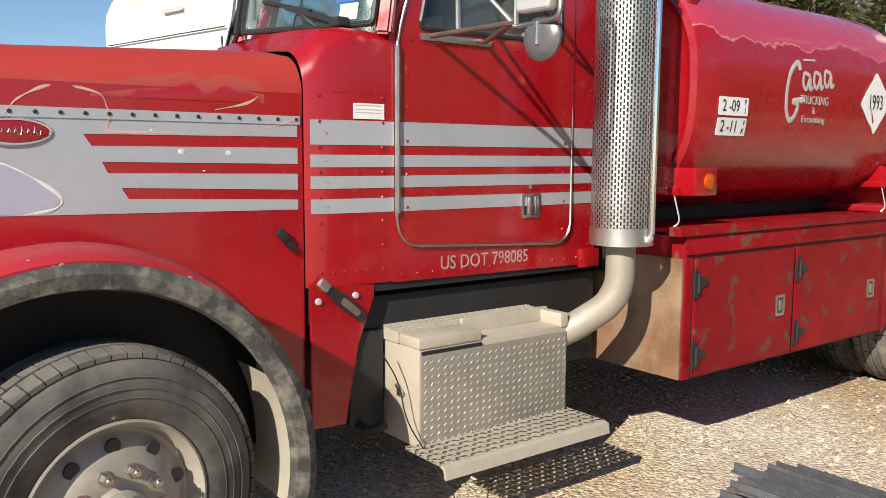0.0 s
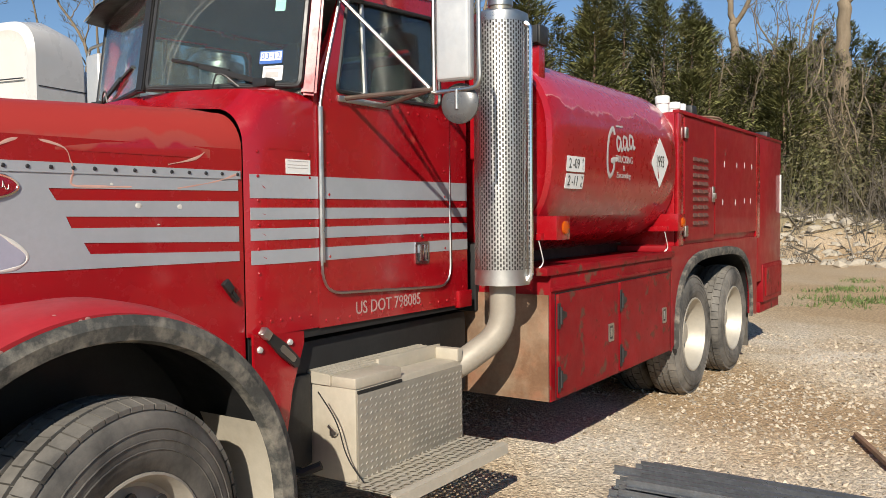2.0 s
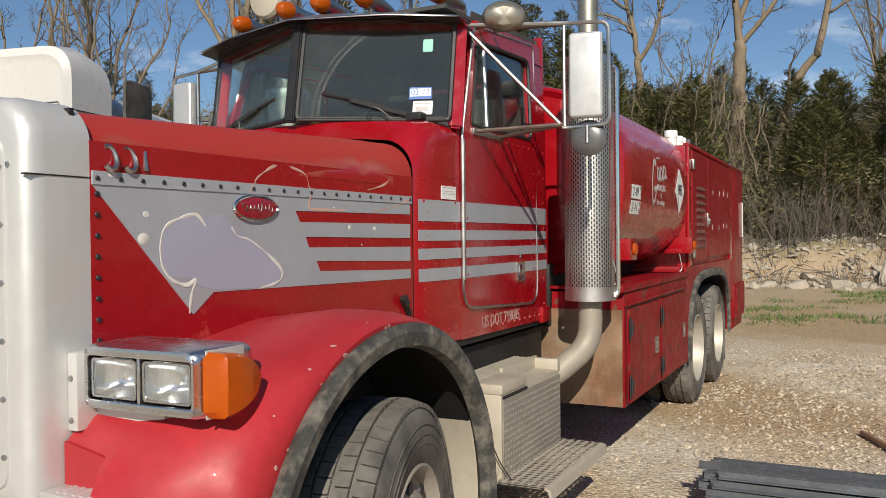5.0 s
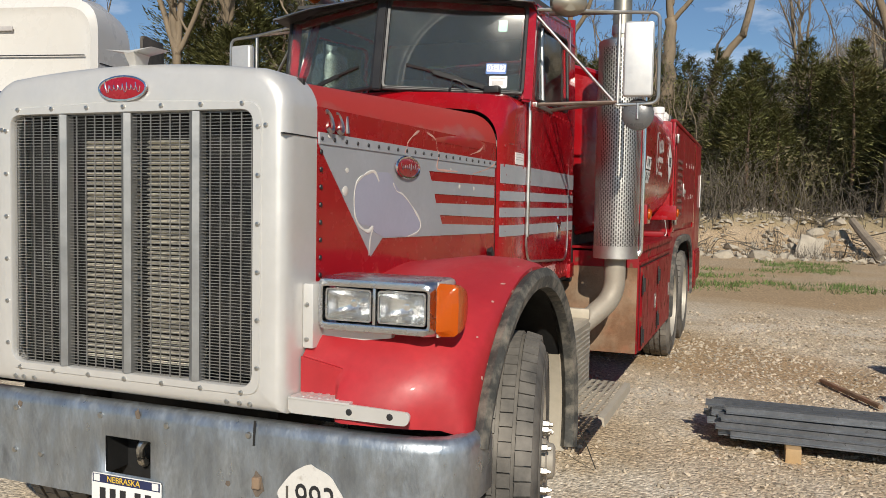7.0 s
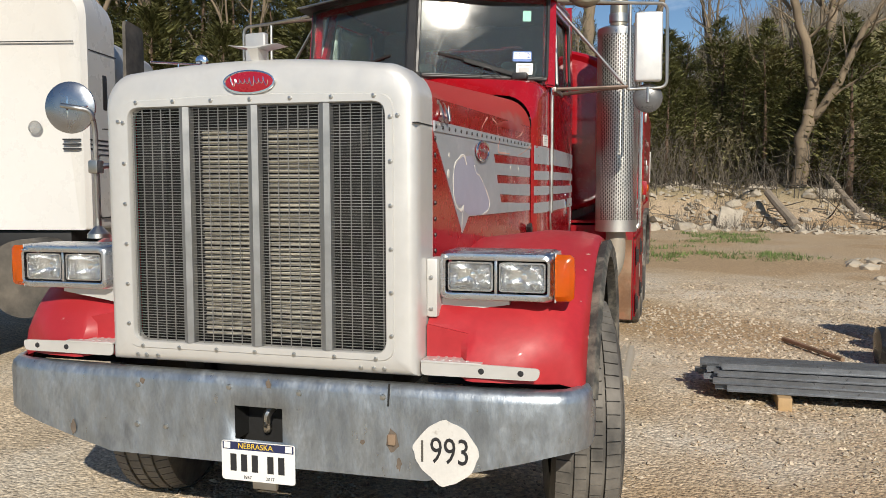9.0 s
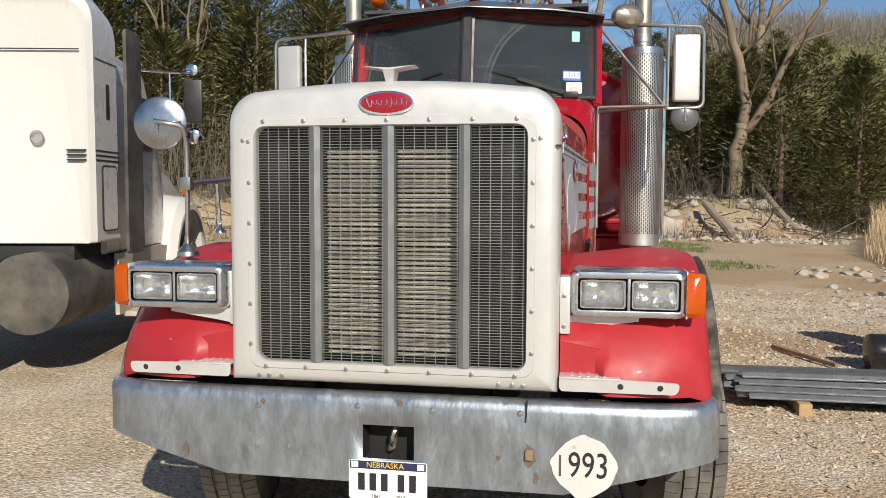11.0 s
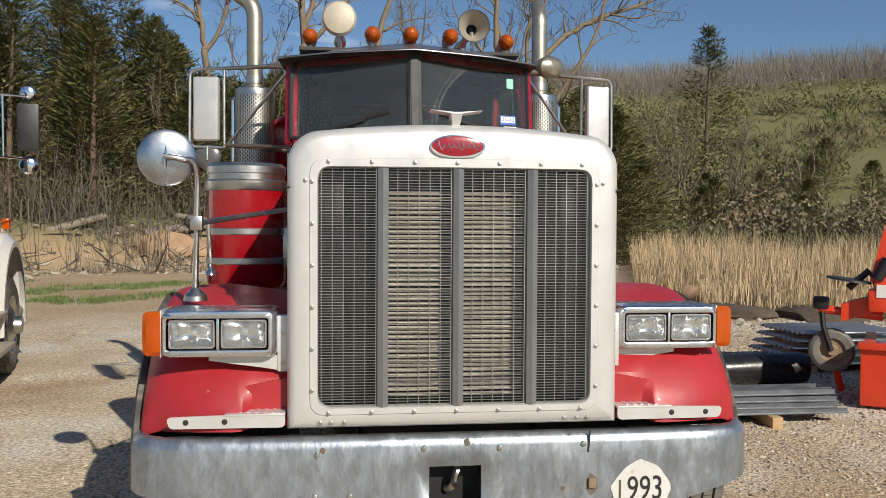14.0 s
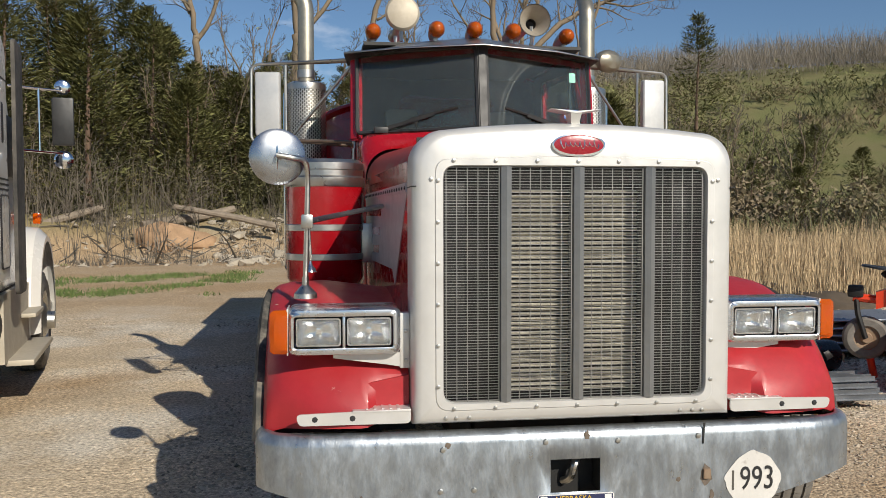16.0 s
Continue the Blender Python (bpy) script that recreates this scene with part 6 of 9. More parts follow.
def build_bed(s):
    Y = 1.235
    f = on_side(s * (Y - 0.002), s)
    tb = part("tool_box", box(3.79, 5.93, s * 0.60, s * Y, 0.47, 1.215, 0.008), BED_RED, truck, "low red side toolbox with chipped rusty paint")
    part("end_plate", box(3.775, 3.79, s * 0.55, s * (Y - 0.01), 0.475, 1.10, 0.002), RUST, tb, "rusty bare end plate")
    part("top_rail", join(box(3.72, 5.97, s * 1.16, s * (Y + 0.015), 1.215, 1.262, 0.008), box(3.76, 5.95, s * 0.7, s * 1.18, 1.23, 1.25, 0.004)), BED_RED, tb, "chipped red deck rail")
    part("sill_rail", box(3.79, 5.93, s * (Y - 0.004), s * (Y + 0.012), 1.12, 1.145, 0.004), BED_RED, tb)
    for x0, x1 in ((3.855, 4.775), (4.815, 5.83)):
        d = part("box_door", slab(rounded([(x0, 0.485), (x1, 0.485), (x1, 1.10), (x0, 1.10)], 0.01, 3), f, 0.022, 0.004), BED_RED, tb, "chipped toolbox door with strap hinges")
        part("door_gap", frame_plate([(x0 - 0.008, 0.478), (x1 + 0.008, 0.478), (x1 + 0.008, 1.108), (x0 - 0.008, 1.108)], [(x0, 0.485), (x1, 0.485), (x1, 1.10), (x0, 1.10)], ((x0 + x1) / 2, 0.8), f, 0.005), BLACK, tb)
        if s < 0:
            for z in (0.60, 0.975):
                strap_hinge(x0 - 0.005, z, -(Y + 0.022), d)
        xl = x1 - 0.14
        lt = part("door_latch", frame_plate(rounded([(xl - 0.045, 0.72), (xl + 0.045, 0.72), (xl + 0.045, 0.84), (xl - 0.045, 0.84)], 0.012, 3), rounded([(xl - 0.03, 0.735), (xl + 0.03, 0.735), (xl + 0.03, 0.825), (xl - 0.03, 0.825)], 0.008, 3), (xl, 0.78), on_side(s * (Y + 0.022), s), 0.006), STEEL, d, "paddle latch in a steel frame")
        part("latch_pan", box(xl - 0.03, xl + 0.03, s * (Y + 0.019), s * (Y + 0.0235), 0.735, 0.825, 0), DUSTY, d)
        part("latch_paddle", box(xl - 0.012, xl + 0.012, s * (Y + 0.022), s * (Y + 0.03), 0.75, 0.81, 0.004), STEEL, d)
    # rear service body above and round the tandem wheels
    arch = [(6.02, 0.46)] + [(7.22 + 1.22 * math.copysign(abs(math.cos(a)) ** 0.55, math.cos(a)) * 1.0, 0.50 + 0.70 * abs(math.sin(a)) ** 0.75) for a in (math.pi - math.pi * k / 24 for k in range(25))] + [(8.44, 0.46)]
    side = [(5.93, 0.46)] + arch[1:-1] + [(8.75, 0.46), (8.75, 1.30), (5.93, 1.30)]
    lower = part("wheel_arch_panel", slab(side, lambda u, v, w: Vector((u, s * (Y - 0.02 + w), v)), 0.02), CAB_RED2, truck, "red side panel round the tandem wheels")
    secs = [[(px, s * (Y + q), pz + h) for q, h in ((0.0, 0.045), (0.035, 0.04), (0.04, 0.0), (0.03, -0.03), (0.0, -0.03))] for px, pz in arch[1:-1]]
    part("wheel_flare", loft(secs, closed=True, caps=True), FLARE, lower, "worn rubber flare over the tandem wheels")
    part("arch_liner", loft([[(px, s * y, pz) for y in (Y - 0.01, 0.55)] for px, pz in arch[1:-1]]), BLACK, lower)
    sv = part("service_body", box(6.12, 8.80, s * 0.5, s * (Y - 0.02), 1.27, 2.39, 0.01), CAB_RED2, truck, "tall red service cabinet with louvred door")
    part("corner_post", box(6.105, 6.245, s * (Y - 0.03), s * Y, 1.28, 2.40, 0.012), RED, sv)
    part("corner_post", box(8.72, 8.88, s * (Y - 0.03), s * Y, 1.28, 2.40, 0.012), RED, sv)
    part("top_edge", box(6.10, 9.95, s * (Y - 0.05), s * (Y + 0.006), 2.375, 2.405, 0.006), CAB_RED2, sv)
    d1 = part("louvred_door", slab(rounded([(6.255, 1.33), (7.11, 1.33), (7.11, 2.355), (6.255, 2.355)], 0.015, 3), on_side(s * (Y - 0.02), s), 0.024, 0.004), CAB_RED2, sv, "red cabinet door with pressed louvres")
    for c in range(3):
        for r in range(9):
            x, z = 6.47 + 0.15 * c, 1.46 + 0.068 * r
            part("louvre", loft([[(x, s * (Y + 0.0045), z), (x, s * (Y + 0.02), z + 0.004), (x, s * (Y + 0.0045), z + 0.036)], [(x + 0.12, s * (Y + 0.0045), z), (x + 0.12, s * (Y + 0.02), z + 0.004), (x + 0.12, s * (Y + 0.0045), z + 0.036)]], closed=True, caps=True), LOUVRE, d1)
    part("door_latch", join(box(7.02, 7.09, s * (Y + 0.004), s * (Y + 0.02), 1.66, 1.80, 0.006), box(7.03, 7.08, s * (Y + 0.018), s * (Y + 0.035), 1.69, 1.74, 0.004)), STEEL, d1)
    part("butt_hinge", box(6.22, 6.29, s * (Y + 0.002), s * (Y + 0.025), 2.18, 2.27, 0.006), STEEL, d1)
    part("butt_hinge", box(6.22, 6.29, s * (Y + 0.002), s * (Y + 0.025), 1.37, 1.46, 0.006), STEEL, d1)
    d2 = part("plain_door", slab(rounded([(7.15, 1.36), (8.70, 1.36), (8.70, 2.355), (7.15, 2.355)], 0.015, 3), on_side(s * (Y - 0.02), s), 0.022, 0.004), CAB_RED2, sv, "plain red cabinet door with worn spots")
    for x, z in ((7.45, 2.02), (7.9, 2.03), (8.2, 2.04), (8.5, 2.04), (7.4, 1.66), (7.85, 1.66), (8.2, 1.68), (8.45, 1.68)):
        part("worn_spot", lathe([(0.022, 0), (0.018, 0.001), (0, 0.0012)], pose(x, s * (Y + 0.0022), z, -90 * s) @ Matrix.Diagonal((0.7, 1.5, 1, 1)), 10), WHITE, d2)
    rb = part("rear_body", box(8.80, 9.93, s * 0.4, s * (Y - 0.004), 0.80, 2.39, 0.012), CAB_RED2, truck, "rear red cabinet section")
    bx = part("light_box", join(box(9.0, 9.95, s * 0.5, s * (Y + 0.012), 0.56, 0.98, 0.012), box(9.0, 9.93, s * 0.5, s * (Y - 0.02), 0.44, 0.56, 0.01)), BED_RED, truck, "low rear light box")
    part("box_lid", slab(rounded([(9.1, 0.62), (9.88, 0.62), (9.88, 0.94), (9.1, 0.94)], 0.01, 3), on_side(s * (Y + 0.012), s), 0.012, 0.003), BED_RED, bx)
    part("reflector_strip", box(9.88, 9.935, s * (Y - 0.006), s * (Y + 0.004), 1.55, 2.0, 0.002), WHITE, rb)
    part("mud_flap", box(8.52, 8.545, s * 0.65, s * 1.2, 0.14, 0.80, 0.006), DUSTY, truck, "dusty rubber mud flap")


build_cab()
for s in (-1, 1):
    build_mirror(s)
    build_stack(s)
    build_step(s)
    build_bed(s)
build_tank()
part("rear_deck", box(6.0, 9.9, -1.2, 1.2, 1.25, 1.30, 0.01), CAB_RED2, truck)
part("rear_panel", box(9.90, 9.93, -1.2, 1.2, 0.8, 2.38, 0.006), CAB_RED2, truck)
part("body_front", box(6.10, 6.13, -1.2, 1.2, 1.25, 2.38, 0.006), RED, truck)
part("body_floor", box(6.13, 9.9, -0.6, 0.6, 2.2, 2.25, 0.006), CAB_RED2, truck)
for x, h, r in ((6.25, 0.14, 0.06), (6.55, 0.12, 0.055), (6.70, 0.12, 0.055)):
    part("filler_cap", lathe([(r * 0.9, 0), (r * 0.9, h * 0.6), (r, h * 0.62), (r, h), (r * 0.9, h + 0.01), (0, h + 0.012)], pose(x, -1.05, 2.39), 20), WHITE, truck, "white plastic cap on the service body")
part("coiled_hose", join(*[tube([(7.9 + (0.5 + 0.03 * k) * math.cos(t), -0.7 + (0.35) * math.sin(t), 2.42 + 0.025 * k + 0.01 * math.sin(3 * t)) for t in (2 * math.pi * i / 30 for i in range(31))], 0.016, 6, cap=False) for k in range(4)]), RUST, truck, "coiled hose on the cabinet roof")
part("roof_lamp", box(6.85, 7.0, -1.12, -0.98, 2.39, 2.53, 0.03), PLASTIC, truck, "grey square roof lamp")
part("tail_lamp", box(9.6, 9.75, -1.15, -1.0, 2.39, 2.50, 0.02), PLASTIC, truck)

# air cleaner canister and fender mirror on the passenger side
can = part("air_cleaner", lathe([(0.0, 1.26), (0.20, 1.27), (0.215, 1.30), (0.215, 1.80)], pose(1.62, 0.97, 0), 40), RED, truck, "red air cleaner canister with steel bands")
part("canister_lid", lathe([(0.217, 1.80), (0.222, 1.81), (0.222, 1.85), (0.212, 1.86), (0.212, 1.89), (0.218, 1.895), (0.218, 1.93), (0.20, 1.95), (0, 1.96)], pose(1.62, 0.97, 0), 40), STEEL, can, "ribbed steel lid")
for z in (1.40, 1.56):
    part("canister_band", lathe([(0.2165, 0), (0.219, 0.003), (0.219, 0.033), (0.2165, 0.036)], pose(1.62, 0.97, z), 40), STEEL, can)
part("canister_bracket", join(box(1.56, 1.68, 0.70, 0.78, 1.38, 1.60, 0.008)), STEEL, can)
pm = tagged(new("fender_mirror"), "round convex mirror on a bent chrome post")
pm.parent = truck
part("mirror_back", lathe([(0.118, 0.0), (0.117, 0.008), (0.105, 0.015), (0.06, 0.022), (0, 0.026)], pose(0.46, 1.155, 1.89, 0, -90, 12), 36), MIRRORCHROME, pm, "polished round mirror back")
part("mirror_face", lathe([(0.114, -0.001), (0.06, -0.01), (0, -0.013)], pose(0.46, 1.155, 1.89, 0, -90, 12), 36), MIRROR, pm)
part("back_rib", join(tube([(0.452, 1.155, 1.78), (0.432, 1.155, 1.89), (0.452, 1.155, 2.00)], 0.005, 5), tube([(0.432, 1.045, 1.89), (0.432, 1.155, 1.89), (0.472, 1.265, 1.89)], 0.005, 5)), CHROME, pm)
part("mirror_post", tube(bend([(0.40, 1.155, 1.895), (0.40, 1.09, 1.885), (0.44, 1.035, 1.875), (0.46, 1.03, 1.80), (0.48, 1.045, 1.345)], 0.07, 8), 0.0115, 10), STEEL, pm, "bent steel mirror post")
part("post_foot", lathe([(0.05, -0.02), (0.048, 0.0), (0.03, 0.02), (0.015, 0.035), (0.015, 0.07)], pose(0.48, 1.045, 1.315), 20), STEEL, pm)
part("post_strut", tube([(0.465, 1.035, 1.62), (0.95, 0.69, 1.69)], 0.012, 8), STEEL, pm)
part("post_clamp", box(0.44, 0.49, 1.01, 1.06, 1.59, 1.65, 0.008), STEEL, pm)
part("antenna_base", lathe([(0.028, 0), (0.024, 0.015), (0.01, 0.03), (0.006, 0.05), (0, 0.05)], pose(0.78, 1.03, 1.385), 14), CHROME, pm)
part("antenna_spring", tube([(0.78, 1.03, 1.44), (0.775, 1.04, 1.62)], 0.008, 6), STEEL, pm)


# ---- ground ----
def height(x, y):
    """The lie of the land: a level yard, a rubble bank, then wooded and grassy slopes."""
    r = math.hypot(x, y)
    az = math.degrees(math.atan2(y, x))
    front = smooth(100, 80, abs(az - 12))
    edge = 27.0 + 1.5 * noise.noise((x * 0.05, y * 0.12, 3))
    d = r - edge
    bank = smooth(0, 4.5, d) * (1.35 + 0.5 * noise.noise((x * 0.3, y * 0.3, 1))) * smooth(-19, -12, az)
    hill = (21 * smooth(36, 125, r) * (1 - 0.55 * smooth(-8, 3, az)) + 4.0 * smooth(30, 50, r) * smooth(-4, 8, az)) * (1 - 0.93 * smooth(50, 66, az))
    fine = 0.012 * noise.noise((x * 1.3, y * 1.3, 0)) + 0.03 * noise.noise((x * 0.35, y * 0.35, 5)) * smooth(6, 12, r)
    rough = smooth(0.0, 3, d) * smooth(120, 40, r) * (0.30 * noise.noise((x * 0.8, y * 0.8, 9)) + 0.14 * noise.noise((x * 2.3, y * 2.3, 4)))
    roll = smooth(40, 90, r) * 2.0 * noise.noise((x * 0.03, y * 0.03, 8))
    return (bank + hill + rough + roll) * front + fine


def ground_material():
    m = mat("gravel_yard", (0.60, 0.485, 0.34), 0.95, var=0.25, scale=0.8, bump=0.6, bscale=45, second=(0.66, 0.59, 0.48), at=(0.46, 0.62), sscale=0.6, spec=0.2)
    n, l = m.node_tree.nodes, m.node_tree.links
    p = n["Principled BSDF"]
    old = p.inputs["Base Color"].links[0].from_socket
    co, v = n.new("ShaderNodeTexCoord"), n.new("ShaderNodeTexVoronoi")
    v.inputs["Scale"].default_value = 52
    warp, wadd = n.new("ShaderNodeTexNoise"), n.new("ShaderNodeVectorMath")
    warp.inputs["Scale"].default_value, warp.inputs["Detail"].default_value = 9, 4
    wadd.operation = "MULTIPLY_ADD"
    wadd.inputs[1].default_value = (0.035, 0.035, 0.035)
    l.new(co.outputs["Object"], warp.inputs["Vector"])
    l.new(warp.outputs["Color"], wadd.inputs[0])
    l.new(co.outputs["Object"], wadd.inputs[2])
    l.new(wadd.outputs["Vector"], v.inputs["Vector"])
    spk, spr = n.new("ShaderNodeTexNoise"), n.new("ShaderNodeMapRange")
    spk.inputs["Scale"].default_value, spk.inputs["Detail"].default_value, spk.inputs["Roughness"].default_value = 30, 7, 0.7
    l.new(co.outputs["Object"], spk.inputs["Vector"])
    spr.inputs["From Min"].default_value, spr.inputs["From Max"].default_value = 0.35, 0.65
    spr.inputs["To Min"].default_value, spr.inputs["To Max"].default_value = 0.55, 1.38
    l.new(spk.outputs["Fac"], spr.inputs["Value"])
    mul = n.new("ShaderNodeMixRGB")
    mul.blend_type = "MULTIPLY"
    mul.inputs["Fac"].default_value = 1.0
    dn, dr, dm = n.new("ShaderNodeTexNoise"), n.new("ShaderNodeMapRange"), n.new("ShaderNodeMixRGB")
    dn.inputs["Scale"].default_value, dn.inputs["Detail"].default_value = 0.21, 9
    l.new(co.outputs["Object"], dn.inputs["Vector"])
    dr.inputs["From Min"].default_value, dr.inputs["From Max"].default_value = 0.53, 0.64
    l.new(dn.outputs["Fac"], dr.inputs["Value"])
    gx, gf, ga = n.new("ShaderNodeSeparateXYZ"), n.new("ShaderNodeMapRange"), n.new("ShaderNodeMath")
    l.new(co.outputs["Object"], gx.inputs["Vector"])
    l.new(gx.outputs["X"], gf.inputs["Value"])
    gf.inputs["From Min"].default_value, gf.inputs["From Max"].default_value = 9.5, 12.5
    gf.inputs["To Max"].default_value = 0.75
    ga.operation, ga.use_clamp = "ADD", True
    l.new(dr.outputs["Result"], ga.inputs[0])
    l.new(gf.outputs["Result"], ga.inputs[1])
    l.new(ga.outputs["Value"], dm.inputs["Fac"])
    l.new(old, dm.inputs["Color1"])
    dm.inputs["Color2"].default_value = (0.43, 0.305, 0.18, 1)
    l.new(dm.outputs["Color"], mul.inputs["Color1"])
    l.new(spr.outputs["Result"], mul.inputs["Color2"])
    cell, cr, gm, gr, gmix, gmul = n.new("ShaderNodeSeparateColor"), n.new("ShaderNodeMapRange"), n.new("ShaderNodeTexNoise"), n.new("ShaderNodeMapRange"), n.new("ShaderNodeMixRGB"), n.new("ShaderNodeMixRGB")
    l.new(v.outputs["Color"], cell.inputs["Color"])
    cr.inputs["To Min"].default_value, cr.inputs["To Max"].default_value = 0.70, 1.25
    l.new(cell.outputs["Red"], cr.inputs["Value"])
    gm.inputs["Scale"].default_value, gm.inputs["Detail"].default_value = 0.4, 8
    l.new(co.outputs["Object"], gm.inputs["Vector"])
    gr.inputs["From Min"].default_value, gr.inputs["From Max"].default_value = 0.42, 0.58
    gr.inputs["To Min"].default_value, gr.inputs["To Max"].default_value = 0.25, 1.0
    l.new(gm.outputs["Fac"], gr.inputs["Value"])
    l.new(gr.outputs["Result"], gmix.inputs["Fac"])
    gmix.inputs["Color1"].default_value = (1, 1, 1, 1)
    l.new(cr.outputs["Result"], gmix.inputs["Color2"])
    gmul.blend_type = "MULTIPLY"
    gmul.inputs["Fac"].default_value = 1.0
    l.new(mul.outputs["Color"], gmul.inputs["Color1"])
    l.new(gmix.outputs["Color"], gmul.inputs["Color2"])
    hs = n.new("ShaderNodeHueSaturation")
    hs.inputs["Saturation"].default_value = 1.0
    l.new(gmul.outputs["Color"], hs.inputs["Color"])
    sep, k = n.new("ShaderNodeSeparateXYZ"), n.new("ShaderNodeMapRange")
    l.new(co.outputs["Object"], sep.inputs["Vector"])
    k.inputs["From Min"].default_value, k.inputs["From Max"].default_value = 1.35, 2.7
    t = n.new("ShaderNodeTexNoise")
    t.inputs["Scale"].default_value = 0.5
    t.inputs["Detail"].default_value = 8
    l.new(co.outputs["Object"], t.inputs["Vector"])
    add = n.new("ShaderNodeMath")
    add.operation = "MULTIPLY_ADD"
    add.inputs[1].default_value = 1.5
    l.new(t.outputs["Fac"], add.inputs[0])
    l.new(sep.outputs["Z"], add.inputs[2])
    l.new(add.outputs["Value"], k.inputs["Value"])
    green = n.new("ShaderNodeMixRGB")
    l.new(t.outputs["Fac"], green.inputs["Fac"])
    green.inputs["Color1"].default_value = (0.13, 0.16, 0.05, 1)
    green.inputs["Color2"].default_value = (0.23, 0.185, 0.10, 1)
    mx = n.new("ShaderNodeMixRGB")
    l.new(k.outputs["Result"], mx.inputs["Fac"])
    l.new(hs.outputs["Color"], mx.inputs["Color1"])
    l.new(green.outputs["Color"], mx.inputs["Color2"])
    l.new(mx.outputs["Color"], p.inputs["Base Color"])
    b = p.inputs["Normal"].links[0].from_node
    b2 = n.new("ShaderNodeBump")
    b2.inputs["Strength"].default_value, b2.inputs["Distance"].default_value = 0.6, 0.014
    l.new(v.outputs["Distance"], b2.inputs["Height"])
    b2.invert = True
    l.new(b.outputs["Normal"], b2.inputs["Normal"])
    l.new(b2.outputs["Normal"], p.inputs["Normal"])
    return m


GROUND = ground_material()


def build_ground():
    rs = [0.0]
    while rs[-1] < 600:
        rs.append(rs[-1] + max(0.35, rs[-1] * 0.035))
    bm = bmesh.new()
    rows = []
    n = 240
    for r in rs:
        if r == 0:
            rows.append([bm.verts.new((0, 0, height(0, 0)))])
            continue
        row = []
        for k in range(n):
            t = k / n
            a = 2 * math.pi * (t + 0.11 * math.sin(2 * math.pi * t + math.pi) / 1.0)
            x, y = r * math.cos(a), r * math.sin(a)
            row.append(bm.verts.new((x, y, height(x, y))))
        rows.append(row)
    for a, b in zip(rows, rows[1:]):
        for k in range(n):
            q = [a[k % len(a)], b[k], b[(k + 1) % n], a[(k + 1) % len(a)]]
            q = [v for i, v in enumerate(q) if v not in q[:i]]
            bm.faces.new(q)
    g = part("ground", bm, GROUND, None, "dusty pale gravel yard rising to grassy and wooded slopes", angle=180)
    return tagged(g, category="ground", kind="structure")


build_ground()


# ---- woods, slopes and rubble ----
BARK = mat("pale_bark", (0.215, 0.165, 0.11), 0.9, var=0.3, scale=3, stretch=(1, 1, 0.25), bump=0.8, bscale=14)
TWIG = mat("bare_twigs", (0.125, 0.105, 0.08), 0.9, var=0.25, bump=0, island=0.35)
CEDARBARK = mat("cedar_bark", (0.14, 0.09, 0.06), 0.95, var=0.3, bump=0.5, bscale=30)
CEDAR = mat("cedar_needles", (0.13, 0.13, 0.048), 0.8, var=0.35, scale=0.5, second=(0.215, 0.15, 0.07), at=(0.5, 0.75), sscale=0.35, bump=0, island=0.55, spec=0.15)
FARTWIG = mat("far_twigs", (0.22, 0.19, 0.15), 0.95, var=0.3, scale=0.06, bump=0, island=0.18)
SCRUB = mat("olive_scrub", (0.12, 0.125, 0.05), 0.9, var=0.3, scale=0.2, second=(0.22, 0.17, 0.10), at=(0.45, 0.6), sscale=0.12, bump=0, island=0.4)
LEAFY = mat("spring_shrub_leaves", (0.20, 0.20, 0.075), 0.85, var=0.3, scale=0.08, second=(0.20, 0.155, 0.095), at=(0.45, 0.58), sscale=0.07, bump=0, island=0.45)
THICKET = mat("thicket_leaves", (0.125, 0.12, 0.05), 0.9, var=0.3, scale=0.15, second=(0.17, 0.125, 0.075), at=(0.42, 0.6), sscale=0.12, bump=0, island=0.5)
BUDS = mat("young_leaves", (0.20, 0.22, 0.05), 0.7, var=0.2, bump=0, island=0.4)
REED = mat("dry_reeds", (0.50, 0.375, 0.22), 0.85, var=0.2, bump=0, island=0.4)
GRASS = mat("spring_grass", (0.12, 0.17, 0.045), 0.8, var=0.3, bump=0, island=0.4)
ROCK = mat("pale_limestone", (0.42, 0.365, 0.285), 0.9, var=0.2, scale=4, bump=0.6, bscale=12)
STONE = mat("gravel_stone", (0.43, 0.36, 0.27), 0.95, var=0.15, bump=0.2, bscale=60, island=0.45)
LOGWOOD = mat("weathered_log", (0.27, 0.22, 0.165), 0.9, var=0.3, stretch=(1, 1, 1), bump=0.6, bscale=18)
EARTH = mat("cut_earth", (0.40, 0.255, 0.145), 0.95, var=0.3, scale=2, bump=0.6, bscale=12)
SOIL = mat("dark_soil", (0.10, 0.075, 0.05), 0.95, var=0.3, bump=0.5, bscale=20)
rng = random.Random(7)


